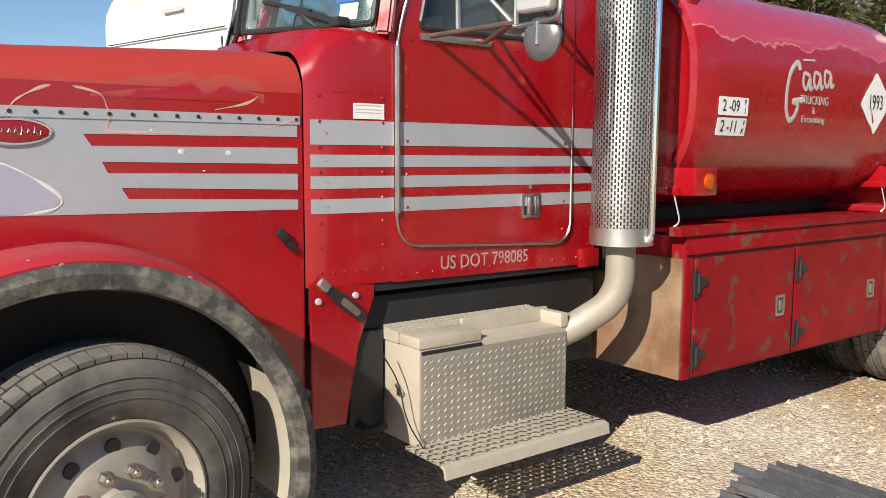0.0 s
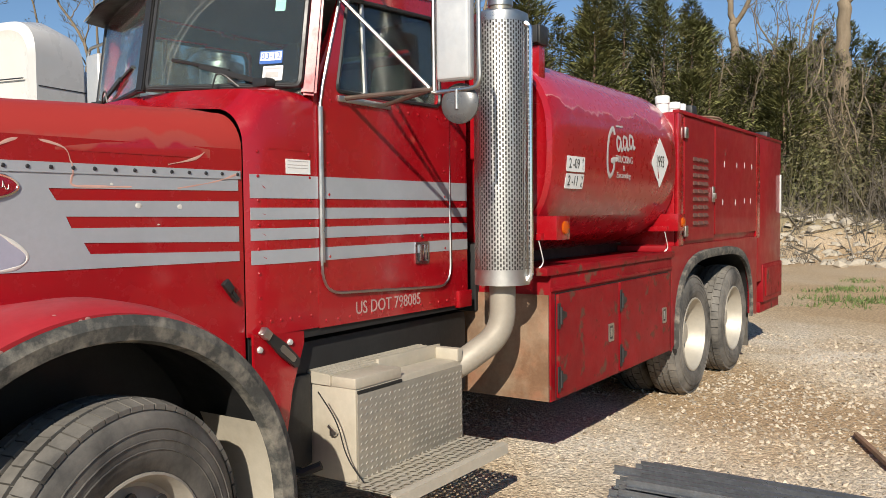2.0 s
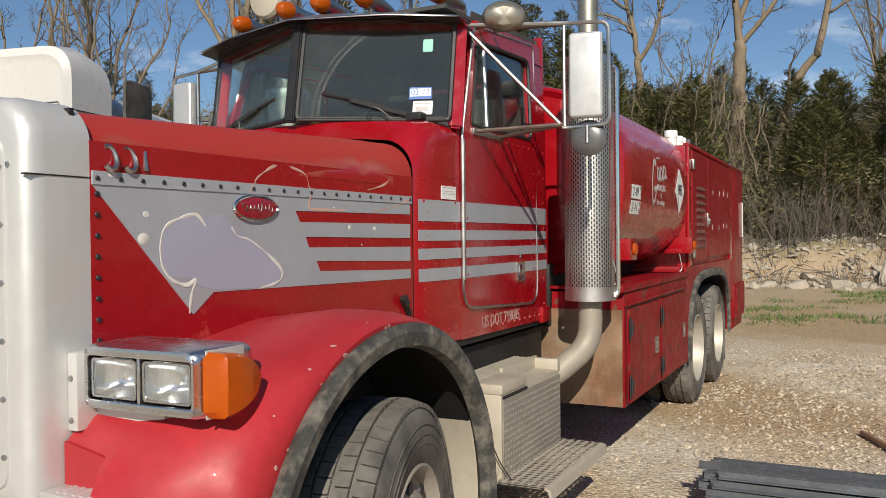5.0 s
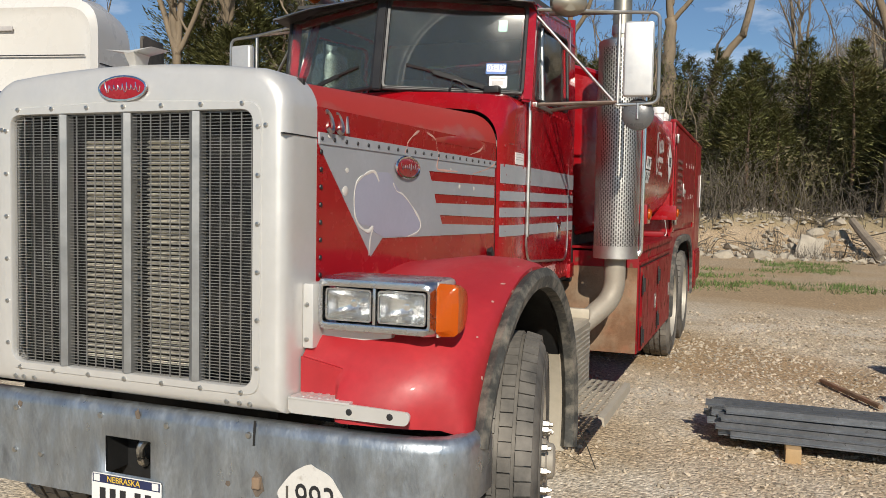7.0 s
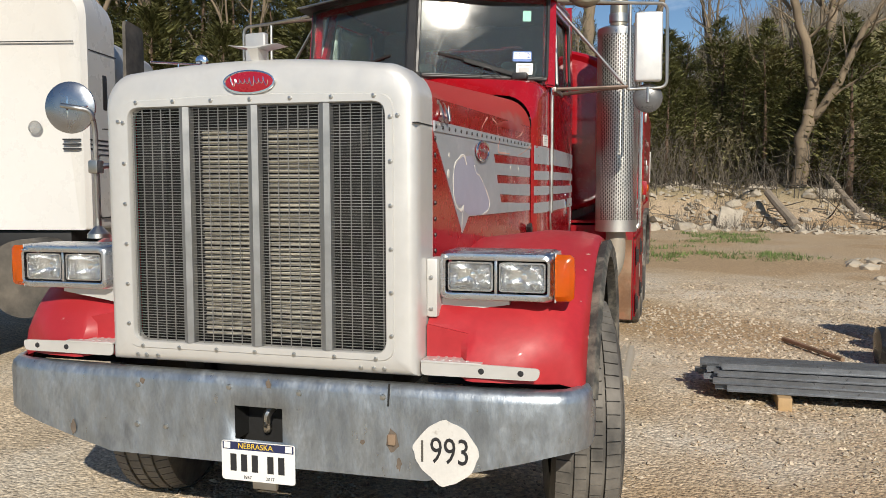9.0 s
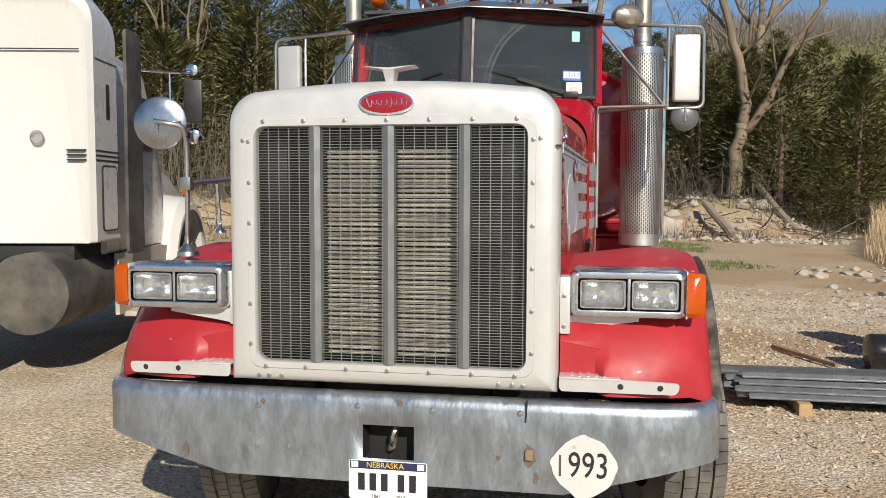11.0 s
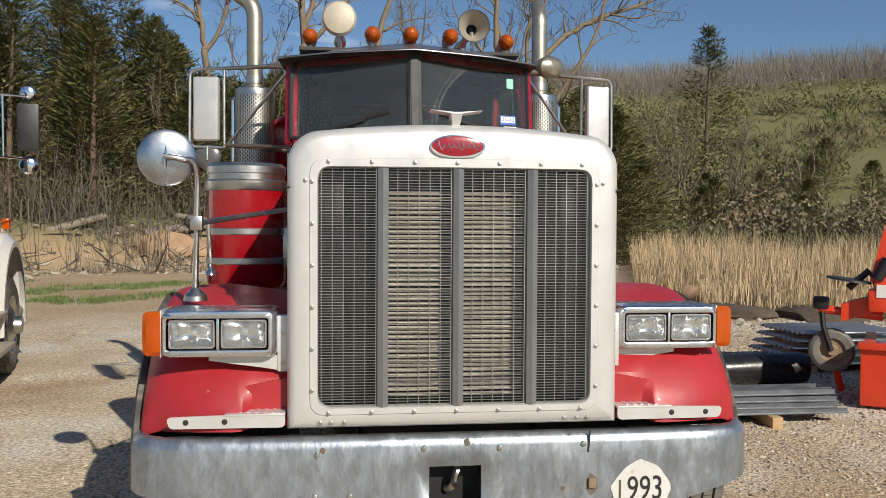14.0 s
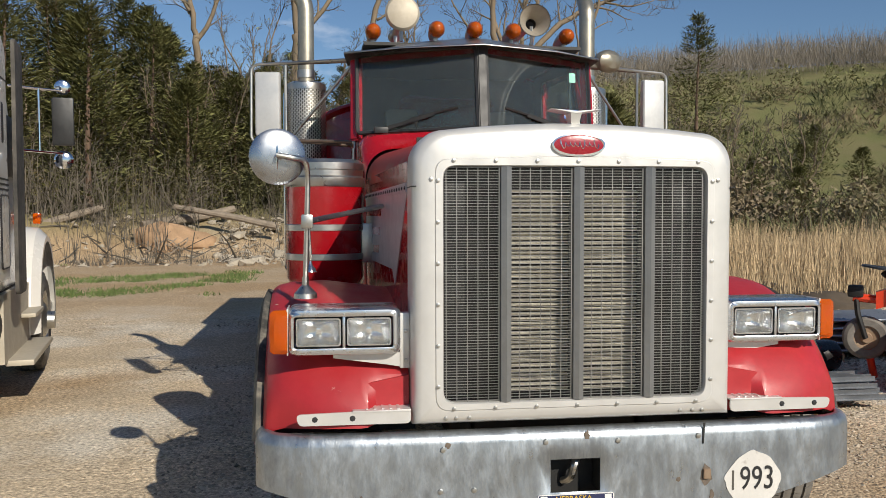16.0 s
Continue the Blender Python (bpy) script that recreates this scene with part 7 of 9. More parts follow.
def limb(bm, p, d, length, r, n, segs, wobble, r_end=0.25, lift=0.0, rg=rng):
    """Adds a tapering, wandering limb; gives back the points along it."""
    pts, side = [Vector(p)], d.orthogonal().normalized()
    d = d.normalized()
    rings = []
    for i in range(segs + 1):
        if i:
            d = (d + Vector((rg.gauss(0, wobble), rg.gauss(0, wobble), rg.gauss(0, wobble) + lift))).normalized()
            pts.append(pts[-1] + d * (length / segs))
        side = (side - d * side.dot(d)).normalized()
        up = d.cross(side)
        rr = r * lerp(1, r_end, i / segs)
        rings.append([bm.verts.new(pts[-1] + rr * (math.cos(a) * side + math.sin(a) * up)) for a in (2 * math.pi * k / n for k in range(n))])
    for a, b in zip(rings, rings[1:]):
        for k in range(n):
            bm.faces.new((a[k], a[(k + 1) % n], b[(k + 1) % n], b[k]))
    return pts, d


def turn_from(d, angle, rg):
    """A direction that leaves d by that many degrees, at a random side."""
    ax = d.orthogonal().normalized()
    ax.rotate(Matrix.Rotation(rg.uniform(0, 2 * math.pi), 3, d))
    v = d.copy()
    v.rotate(Matrix.Rotation(radians(angle), 3, ax))
    return v


def bough(bm, pts, r0, r1, n, rg):
    """A limb swept through bends; gives back the points along it with their radii."""
    e = bend3(pts, 4)
    e = [Vector((q.x, q.y, q.z)) + Vector((rg.gauss(0, 0.04), rg.gauss(0, 0.04), 0)) for q in e]
    rs = [lerp(r0, r1, k / (len(e) - 1)) for k in range(len(e))]
    me = bpy.data.meshes.new("tmp")
    t = tube(e, r0, n, radii=rs)
    t.to_mesh(me)
    t.free()
    bm.from_mesh(me)
    bpy.data.meshes.remove(me)
    return e, rs


def sprout(a, b, lv, pts, rs, level, rg, long, lush):
    """Side branches along a limb, each with its own, down to fine twigs."""
    for i in range(2, len(pts)):
        if rg.random() > (0.75, 0.78, 0.66)[level]:
            continue
        d = turn_from((pts[i] - pts[i - 1]).normalized(), rg.uniform(30, 68), rg)
        d = (d + Vector((0, 0, 0.25))).normalized()
        ln = long * rg.uniform(0.55, 1.15) * lerp(1.1, 0.65, i / len(pts))
        r = max(0.013, min(rs[i] * 0.6, 0.024 * ln + 0.008))
        q, _d = limb(a if r > 0.03 else b, pts[i], d, ln, r, 5 if r > 0.03 else 3, (6, 4, 3)[level], 0.14, 0.3, 0.06, rg)
        if level < 2:
            sprout(a, b, lv, q, [r * lerp(1, 0.3, k / (len(q) - 1)) for k in range(len(q))], level + 1, rg, long * 0.42, lush)
        else:
            for k in range(2):
                e, _d = limb(b, q[-1 - k], turn_from((q[-1] - q[-2]).normalized(), rg.uniform(15, 50), rg), ln * 0.7, 0.011, 3, 2, 0.15, 0.5, 0.05, rg)
                if rg.random() < lush:
                    o = Vector((rg.gauss(0, 1), rg.gauss(0, 1), rg.gauss(0, 1))).normalized() * 0.045
                    lv.faces.new([lv.verts.new(e[-1] + v) for v in (o, o.orthogonal(), -o)])


def wild_tree(name, seed, trunk, limbs, long=2.6, lush=0.3, r=0.3):
    """A leafless tree: a trunk through its bends, then limbs (each with a thickness and its bends), in metres over y and z."""
    rg = random.Random(seed)
    tr = tagged(new(name), "tall leafless tree with pale bark and fine twigs", "tree", "bare trees on the slope")
    a, b, lv = bmesh.new(), bmesh.new(), bmesh.new()
    bough(a, [Vector((0, y, z)) for y, z in trunk], r, r * 0.7, 10, rg)
    for r0, path in limbs:
        dx = rg.uniform(-0.35, 0.35)
        pts, rs = bough(a, [Vector((dx * k * 1.2, y, z)) for k, (y, z) in enumerate(path)], r0, max(0.02, r0 * 0.25), 7, rg)
        sprout(a, b, lv, pts, rs, 0, rg, long * (0.5 + 3.0 * min(r0, 0.17)), lush)
    part("trunk", a, BARK, tr, angle=180)
    part("crown", b, TWIG, tr, smooth=False)
    if lv.faces:
        tagged(part("foliage", lv, BUDS, tr, smooth=False), kind="stuff")
    return tr


def random_limbs(seed, h, fork, count, spread):
    """Rising, outward bending limbs from the fork."""
    rg = random.Random(seed)
    out = []
    for k in range(count):
        side = (k - (count - 1) / 2) / max(1, (count - 1) / 2) + rg.uniform(-0.3, 0.3)
        top = h * rg.uniform(0.75, 1.0)
        path = []
        for i in range(5):
            t = i / 4
            path.append((spread * side * t ** 0.8 + rg.gauss(0, 0.03 * h) * t, lerp(fork * h, top, t)))
        out.append((rg.uniform(0.08, 0.14) * h / 14, path))
    return out


def cedar(name, seed, h, r):
    rg = random.Random(seed)
    tr = tagged(new(name), "dense dark green cedar tree", "tree", "cedars on the slope")
    a, b = bmesh.new(), bmesh.new()
    limb(a, Vector((0, 0, -0.4)), Vector((0, 0, 1)), h * 0.97, 0.14, 6, 6, 0.02, 0.1, 0, rg)
    for k in range(285):
        t = rg.random() ** 0.95
        z = h * (0.02 + 0.96 * t)
        ang = rg.uniform(0, 2 * math.pi)
        lump = 0.78 + 0.5 * noise.noise((math.cos(ang) * 1.2, math.sin(ang) * 1.2, z * 0.7 + seed * 9))
        reach = r * (1 - t) ** 0.62 * lump * rg.uniform(0.6, 1.1) + 0.10
        d = Vector((math.cos(ang), math.sin(ang), rg.uniform(-0.15, 0.35) + 0.3 * t)).normalized()
        c = Vector((0, 0, z - 0.12 * reach))
        out = d.cross(Vector((0, 0, 1))).normalized()
        for j in range(18):
            f = 0.22 + 0.80 * (j / 18) ** 0.75
            p = c + d * reach * f + out * rg.gauss(0, 0.12 + 0.10 * reach * (1.1 - f)) + Vector((0, 0, rg.gauss(0, 0.09)))
            w = rg.uniform(0.065, 0.12)
            u = (d + out * rg.gauss(0, 0.5) + Vector((0, 0, rg.uniform(-0.15, 0.45)))).normalized()
            s = u.cross(Vector((rg.gauss(0, 0.5), rg.gauss(0, 0.5), 1))).normalized()
            b.faces.new([b.verts.new(q) for q in (p - s * w * 0.36, p + u * w * 2.5, p + s * w * 0.36)])
    part("trunk", a, CEDARBARK, tr, angle=180)
    part("crown", b, CEDAR, tr, smooth=False)
    return tr


cedars = [cedar("cedar", 11 + i, h, r) for i, (h, r) in enumerate(((8.5, 3.3), (7.5, 3.6), (10.0, 3.4), (5.5, 3.5), (6.5, 3.0)))]
tree_a = wild_tree("bare_tree", 31, [(-0.5, -1.2), (-0.3, 2.0), (-0.1, 4.5), (0.0, 6.4)],
                   [(0.17, [(0, 6.2), (0.25, 7.7), (0.67, 9.6), (0.95, 10.8), (0.78, 12.7), (1.2, 14.2), (1.4, 16)]), (0.09, [(0.3, 7.8), (1.4, 8.9), (2.9, 9.1), (4.3, 8.4), (5.7, 7.5)]),
                    (0.09, [(0.95, 10.8), (1.8, 11.7), (3.1, 12.5), (5.0, 13.1)]), (0.07, [(0.6, 9.2), (2.2, 10.4), (3.6, 11.4)]),
                    (0.14, [(0, 6.2), (-0.7, 7.25), (-1.2, 8.9), (-1.6, 9.8), (-2.6, 10.7), (-4.3, 10.8), (-5.3, 8.9)]), (0.08, [(-1.2, 8.9), (-0.9, 10.6), (0.1, 11.8), (-0.3, 13.3)]), (0.06, [(-2.2, 10.4), (-3.4, 12.3), (-4.0, 13.1)])], 2.3, 0.35, 0.27)
tree_b = wild_tree("bare_tree", 36, [(-0.1, -1.2), (0.1, 3.0), (0.05, 5.5), (0.0, 7.9)],
                   [(0.21, [(0, 7.6), (0.16, 9.8), (0.06, 12.4), (0.36, 14), (0.86, 15.4), (1.2, 17.2)]), (0.18, [(0, 8.6), (-0.14, 9.4), (-0.74, 11.2), (-1.5, 12.8), (-2.4, 15), (-3, 17)]),
                    (0.15, [(0, 7.7), (-1.0, 8.8), (-2.4, 10.6), (-3.8, 11.8), (-5.2, 13.6), (-5.8, 15)]), (0.08, [(0.1, 10.1), (0.56, 10.4), (1.4, 11.8), (2.6, 13), (3.8, 13.2), (5.6, 12.8)]), (0.09, [(0.06, 12.4), (1.4, 14.4), (2.2, 15.4)])], 2.4, 0.5, 0.42)
tree_c = wild_tree("bare_tree", 41, [(0.2, -1.0), (0, 0.4), (-1.2, 5.6), (-2.5, 7.6)],
                   [(0.18, [(-2.4, 7.4), (-3.0, 10), (-3.9, 12.8), (-4.4, 14.2), (-4.9, 16.5)]), (0.08, [(-3.0, 9.4), (-4.0, 9.9), (-5.6, 10.2)]), (0.07, [(-1.2, 5.6), (-1.3, 7), (-1.6, 7.6)]), (0.08, [(-3.6, 12), (-5.2, 13), (-6.5, 14.5)])], 2.3, 0.3, 0.25)
tree_d = wild_tree("bare_tree", 53, [(0.1, -0.8), (-0.1, 1.4), (-0.3, 2.9)],
                   [(0.22, [(-0.3, 2.7), (-0.2, 4.8), (0.5, 7.0), (0.7, 9), (0.5, 11)]), (0.17, [(-0.35, 2.5), (-1.2, 3.8), (-1.9, 5.6), (-3, 7.4), (-3.6, 9.4)]), (0.08, [(0.4, 6.5), (1.6, 8), (2.4, 9.5)])], 2.0, 0.2, 0.3)
tree_e = wild_tree("bare_tree", 57, [(0.1, -0.8), (0.2, 4), (0.0, 7.6)],
                   [(0.16, [(0, 7.4), (-1.3, 8.9), (-2.85, 10), (-4.2, 10.6), (-5.7, 11.1), (-7, 11.7), (-8.2, 12.4)]), (0.13, [(0, 7.5), (-0.1, 10.8), (-0.4, 13.2)]), (0.11, [(-0.4, 7.9), (-0.8, 10), (-1.1, 11.7), (-2, 14.2)]),
                    (0.12, [(0.2, 7.3), (1.3, 9.6), (1.5, 12), (1.0, 14)]), (0.06, [(-4.2, 10.6), (-5.2, 10.3), (-6.3, 10.5)])], 2.6, 0.15, 0.26)
bares = [tree_a, tree_b, tree_c, tree_d, tree_e,
         wild_tree("bare_tree", 61, [(0, -1), (0.1, 3), (0, 6)], random_limbs(62, 19, 0.3, 4, 4.5), 2.6, 0.1, 0.26),
         wild_tree("bare_tree", 66, [(0, -1), (-0.1, 1.5), (0, 3)], random_limbs(68, 13, 0.2, 5, 3.5), 2.2, 0.15, 0.16),
         wild_tree("bare_tree", 71, [(0, -0.5), (0, 0.8), (0.05, 1.6)], random_limbs(73, 6.5, 0.15, 5, 1.6), 1.3, 0.25, 0.08)]
protos_used = set()


def place(proto, x, y, k=1.0, turn=0.0):
    """The first call moves the tree itself, later ones copy it."""
    m = Matrix.Translation((x, y, height(x, y))) @ pose(0, 0, 0, 0, 0, turn)
    if proto.name not in protos_used:
        protos_used.add(proto.name)
        proto.matrix_basis = m
        ob = proto
    else:
        ob = copy_thing(proto, m)
    ob.scale = (k, k, k)
    return ob


for i, x, y, k, turn in ((0, 45.0, 8.4, 1.0, 0), (1, 42.7, 2.7, 1.0, 0), (2, 40.9, 1.5, 1.0, 0), (3, 30.1, -6.2, 1.0, 0), (4, 36.1, -8.2, 1.0, 0),
                         (5, 27.6, 22.2, 1.0, 0), (5, 30.6, 21.6, 0.95, 130), (6, 32.8, 18.5, 0.95, 20), (6, 21.8, 30.0, 1.0, 60), (6, 22.5, 27.0, 1.0, 150), (6, 24.0, 25.7, 0.9, 240), (5, 36.0, 27.0, 0.9, 70), (6, 27.0, 30.5, 1.1, 300), (6, 17.0, 33.0, 1.0, 10), (5, 14.0, 38.0, 0.9, 200),
                         (6, 39.0, -4.6, 0.8, 200), (5, 50.0, -4.0, 0.8, 90), (6, 37.0, -6.8, 0.9, 310), (6, 43.0, 5.2, 0.7, 40),
                         (7, 36.5, 6.4, 0.95, 0), (7, 35.5, 3.6, 1.05, 100), (7, 36.5, 0.9, 0.9, 200), (7, 35.0, 8.2, 0.9, 300), (7, 37.5, -1.6, 1.0, 40), (7, 36.0, -3.2, 0.8, 150), (7, 34.0, 11.0, 0.9, 80), (7, 33.0, 14.0, 0.95, 170), (7, 31.0, 17.0, 0.9, 270), (7, 38.5, 5.0, 1.1, 20), (7, 38.0, 2.2, 1.1, 250),
                         (7, 46.0, -20.0, 1.0, 10), (7, 48.0, -24.5, 1.05, 80), (7, 44.0, -27.5, 1.0, 150), (7, 52.0, -23.0, 1.1, 220), (7, 40.0, -16.8, 0.9, 280), (7, 45.0, -24.0, 0.9, 330), (7, 32.0, -10.5, 0.7, 40)):
    place(bares[i], x, y, k, turn)

rg = random.Random(5)
spots = []


def try_cedar(r, az, i, k):
    x, y = -2 + r * math.cos(radians(az)), r * math.sin(radians(az))
    seen = math.degrees(math.atan2(y + 2.9, x + 1))
    if r < 44 and any(abs(seen - a) < 1.1 for a in (14.2, 7.6, 5.6)):
        return
    far = math.hypot(x + 1.5, y + 1.5)
    most = lerp(10.6, 16.0, smooth(10.5, 17, az)) + 2.4 * noise.noise((az * 0.35, 2, 0)) + (2.0 if i == 2 else 0)
    tall = (8.5, 7.5, 10.0, 5.5, 6.5)[i]
    k = min(k, (1.6 + far * math.tan(radians(most)) - height(x, y)) / tall)
    if k < 0.3:
        return
    if all(math.hypot(x - u, y - v) > 1.8 * k for u, v in spots):
        spots.append((x, y))
        place(cedars[i], x, y, k, rg.uniform(0, 360))


for az, r, i, k in ((17, 45, 2, 1.0), (15.2, 46, 2, 0.95), (19, 47, 0, 1.1), (25, 43, 1, 1.2), (28, 42, 2, 1.1), (14, 47, 2, 0.9)):
    try_cedar(r, az, i, k)
for _ in range(900):
    az = rg.uniform(-12, 37)
    r = rg.uniform(35.0, 56)
    if len(spots) < 112:
        try_cedar(r, az, rg.choice((0, 1, 1, 3, 3, 4, 4)), rg.uniform(0.65, 1.0) if az < 11 else rg.uniform(0.85, 1.45))
for _ in range(60):
    az, r = rg.uniform(37, 54), rg.uniform(42, 58)
    if len(spots) < 124:
        try_cedar(r, az, rg.choice((0, 1, 3, 4)), rg.uniform(0.6, 0.9))
# the broad thicket at the end of the bank, lone cedars on the open hillside
for x, y, i, k in ((30.5, -8.0, 3, 1.12), (31.5, -9.6, 1, 0.95), (29.8, -10.6, 3, 1.05), (33.0, -11.4, 3, 1.3), (31.2, -12.2, 3, 0.85), (34.5, -8.6, 0, 0.85), (36.0, -12.8, 4, 0.7), (33.5, -7.0, 1, 0.8), (29.0, -9.4, 3, 0.6),
                   (60.0, -28.2, 0, 1.43), (49.0, -23.2, 3, 0.55), (46.0, -25.5, 3, 0.6), (44.0, -21.5, 3, 0.62), (41.5, -26.0, 3, 0.6), (47.0, -29.5, 4, 0.6), (40.0, -19.0, 3, 0.6), (52.0, -33.5, 3, 0.7), (38.5, -24.0, 3, 0.5), (43.0, -31.0, 3, 0.65)):
    place(cedars[i], x, y, k, rg.uniform(0, 360))


def brush():
    """Leafless undergrowth in front of the trees and along the bank."""
    bm, rg = bmesh.new(), random.Random(3)
    for _ in range(230):
        az = rg.choice((rg.uniform(-20, 40), rg.uniform(-20, 40), rg.uniform(40, 62), rg.uniform(-42, -18)))
        r = rg.uniform(31.5, 40) if az > -18 else rg.uniform(30, 60)
        cx, cy = -2 + r * math.cos(radians(az)), r * math.sin(radians(az))
        hh = rg.uniform(0.9, 2.8)
        for _ in range(rg.randint(5, 10)):
            x, y = cx + rg.gauss(0, 0.5), cy + rg.gauss(0, 0.5)
            p, d = limb(bm, Vector((x, y, height(x, y) - 0.1)), Vector((rg.gauss(0, 0.25), rg.gauss(0, 0.25), 1)), hh * rg.uniform(0.6, 1.1), rg.uniform(0.012, 0.03), 3, 4, 0.1, 0.3, 0, rg)
            for i in range(1, 5):
                for _ in range(2):
                    limb(bm, p[i], turn_from((p[i] - p[i - 1]).normalized(), rg.uniform(25, 60), rg), hh * rg.uniform(0.15, 0.35), 0.009, 3, 2, 0.15, 0.4, 0.05, rg)
    for _ in range(480):
        az, r = rg.uniform(13, 42), rg.uniform(28.5, 34.5)
        x, y = -2 + r * math.cos(radians(az)), r * math.sin(radians(az))
        if noise.noise((x * 0.25, y * 0.25, 2)) < -0.1:
            continue
        hh = rg.uniform(1.2, 4.2)
        p, d = limb(bm, Vector((x, y, height(x, y) - 0.1)), Vector((rg.gauss(0, 0.10), rg.gauss(0, 0.10), 1)), hh, rg.uniform(0.010, 0.022), 3, 4, 0.05, 0.3, 0, rg)
        for i in (2, 3, 4):
            limb(bm, p[i], turn_from((p[i] - p[i - 1]).normalized(), rg.uniform(20, 45), rg), hh * rg.uniform(0.12, 0.25), 0.007, 3, 2, 0.1, 0.4, 0.05, rg)
    return tagged(part("undergrowth", bm, TWIG, None, "tangled leafless brown undergrowth along the bank", smooth=False), category="undergrowth", kind="stuff")


def far_woods():
    """Grey-brown leafless woods on the far ridge."""
    bm, rg = bmesh.new(), random.Random(4)
    for _ in range(14000):
        az = rg.uniform(-50, 50)
        r = 94 + 38 * rg.random() ** 0.8 if az < -9 else 50 + 75 * rg.random()
        x, y = r * math.cos(radians(az)), r * math.sin(radians(az))
        z, hh = height(x, y), rg.uniform(2.2, 4.6)
        p0 = Vector((x, y, z))
        for k in range(14):
            a = rg.uniform(0, 2 * math.pi)
            o = Vector((rg.gauss(0, 0.7), rg.gauss(0, 0.7), hh * rg.uniform(0.05, 0.75)))
            tip = o + Vector((rg.gauss(0, 0.45), rg.gauss(0, 0.45), hh * rg.uniform(0.2, 0.5)))
            s = Vector((math.cos(a), math.sin(a), 0)) * rg.uniform(0.010, 0.028)
            bm.faces.new([bm.verts.new(p0 + q) for q in (o - s, o + s, tip)])
    return tagged(part("far_woods", bm, FARTWIG, None, "grey leafless woods along the far ridge", smooth=False), category="woods", kind="stuff")


def thicket():
    """Half-leafed bushes that close the wood between the trunks."""
    bm, rg = bmesh.new(), random.Random(29)
    for _ in range(1300):
        az, r = rg.uniform(-11, 40), rg.uniform(35, 62)
        x, y = -2 + r * math.cos(radians(az)), r * math.sin(radians(az))
        p0, hh = Vector((x, y, height(x, y))), rg.uniform(1.8, 4.4) * (1.15 if r > 44 else 0.8)
        for k in range(70):
            a, t = rg.uniform(0, 2 * math.pi), rg.random()
            w = 0.5 * hh * math.sin(math.pi * min(1, 0.2 + 0.8 * t)) * rg.random() ** 0.5
            o = Vector((w * math.cos(a), w * math.sin(a), hh * (0.02 + 0.95 * t)))
            u = Vector((rg.gauss(0, 1), rg.gauss(0, 1), rg.gauss(0.4, 0.7))).normalized() * rg.uniform(0.10, 0.26)
            bm.faces.new([bm.verts.new(p0 + q) for q in (o, o + u, o + u.orthogonal() * 0.45)])
        for k in range(9):
            d = Vector((rg.gauss(0, 0.35), rg.gauss(0, 0.35), 1)) * hh * rg.uniform(0.7, 1.2)
            s = Vector((rg.gauss(0, 1), rg.gauss(0, 1), 0)).normalized() * rg.uniform(0.012, 0.03)
            bm.faces.new([bm.verts.new(p0 + q) for q in (-s, s, d)])
    return tagged(part("thicket", bm, THICKET, None, "brown and olive half-leafed bushes filling the wood", smooth=False), category="bushes", kind="stuff")


def reeds():
    bm, rg = bmesh.new(), random.Random(6)
    for _ in range(21000):
        t = rg.random()
        az = rg.uniform(-48, -19)
        r0 = 15.5 + 2.5 * noise.noise((az * 0.2, 0, 0)) + max(0, az + 24) * 1.4
        r = r0 + rg.random() ** 1.1 * 15
        x, y = -3 + r * math.cos(radians(az)), r * math.sin(radians(az))
        hh = rg.uniform(0.6, 1.8) * lerp(0.35, 1.0, min(1, (r - r0) / 6)) * (0.85 + 0.3 * noise.noise((x * 0.5, y * 0.5, 0)))
        z = height(x, y)
        a = rg.uniform(0, 2 * math.pi)
        s = Vector((math.cos(a), math.sin(a), 0)) * rg.uniform(0.004, 0.009)
        lean = Vector((rg.gauss(0, 0.12), rg.gauss(0, 0.12), 0)) * hh
        p0, p1, p2 = Vector((x, y, z - 0.02)), Vector((x, y, z + hh * 0.55)) + lean * 0.4, Vector((x, y, z + hh)) + lean
        v = [bm.verts.new(q) for q in (p0 - s, p0 + s, p1 + s, p1 - s, p2)]
        bm.faces.new(v[:4])
        bm.faces.new((v[3], v[2], v[4]))
    return tagged(part("reeds", bm, REED, None, "tall dry straw-coloured reeds", smooth=False), category="reeds", kind="stuff")


def grass():
    bm, rg = bmesh.new(), random.Random(8)
    for _ in range(900):
        zone = rg.choice(((14, 21, 3.0, 8), (14, 21, 3.0, 8), (14, 24, -4.5, -0.5), (18, 26, 9, 20)))
        cx, cy = rg.uniform(zone[0], zone[1]), rg.uniform(zone[2], zone[3])
        if noise.noise((cx * 0.5, cy * 0.5, 3)) < 0.02:
            continue
        for _ in range(26):
            x, y = cx + rg.gauss(0, 0.14), cy + rg.gauss(0, 0.14)
            hh, a = rg.uniform(0.03, 0.12), rg.uniform(0, 2 * math.pi)
            s = Vector((math.cos(a), math.sin(a), 0)) * 0.013
            p = Vector((x, y, height(x, y) - 0.005))
            bm.faces.new([bm.verts.new(q) for q in (p - s, p + s, p + Vector((rg.gauss(0, 0.05), rg.gauss(0, 0.05), hh)))])
    return tagged(part("grass", bm, GRASS, None, "sparse green grass tufts in the yard", smooth=False), category="grass", kind="stuff")


def chunk(rg, flat=0.6, n=1):
    bm = bmesh.new()
    bmesh.ops.create_icosphere(bm, subdivisions=n, radius=1)
    o = Vector((rg.uniform(-9, 9), rg.uniform(-9, 9), rg.uniform(-9, 9)))
    for v in bm.verts:
        v.co *= 1 + 0.55 * noise.noise(v.co * 0.9 + o) + 0.15 * noise.noise(v.co * 3 + o)
        v.co.z *= flat
    return bm


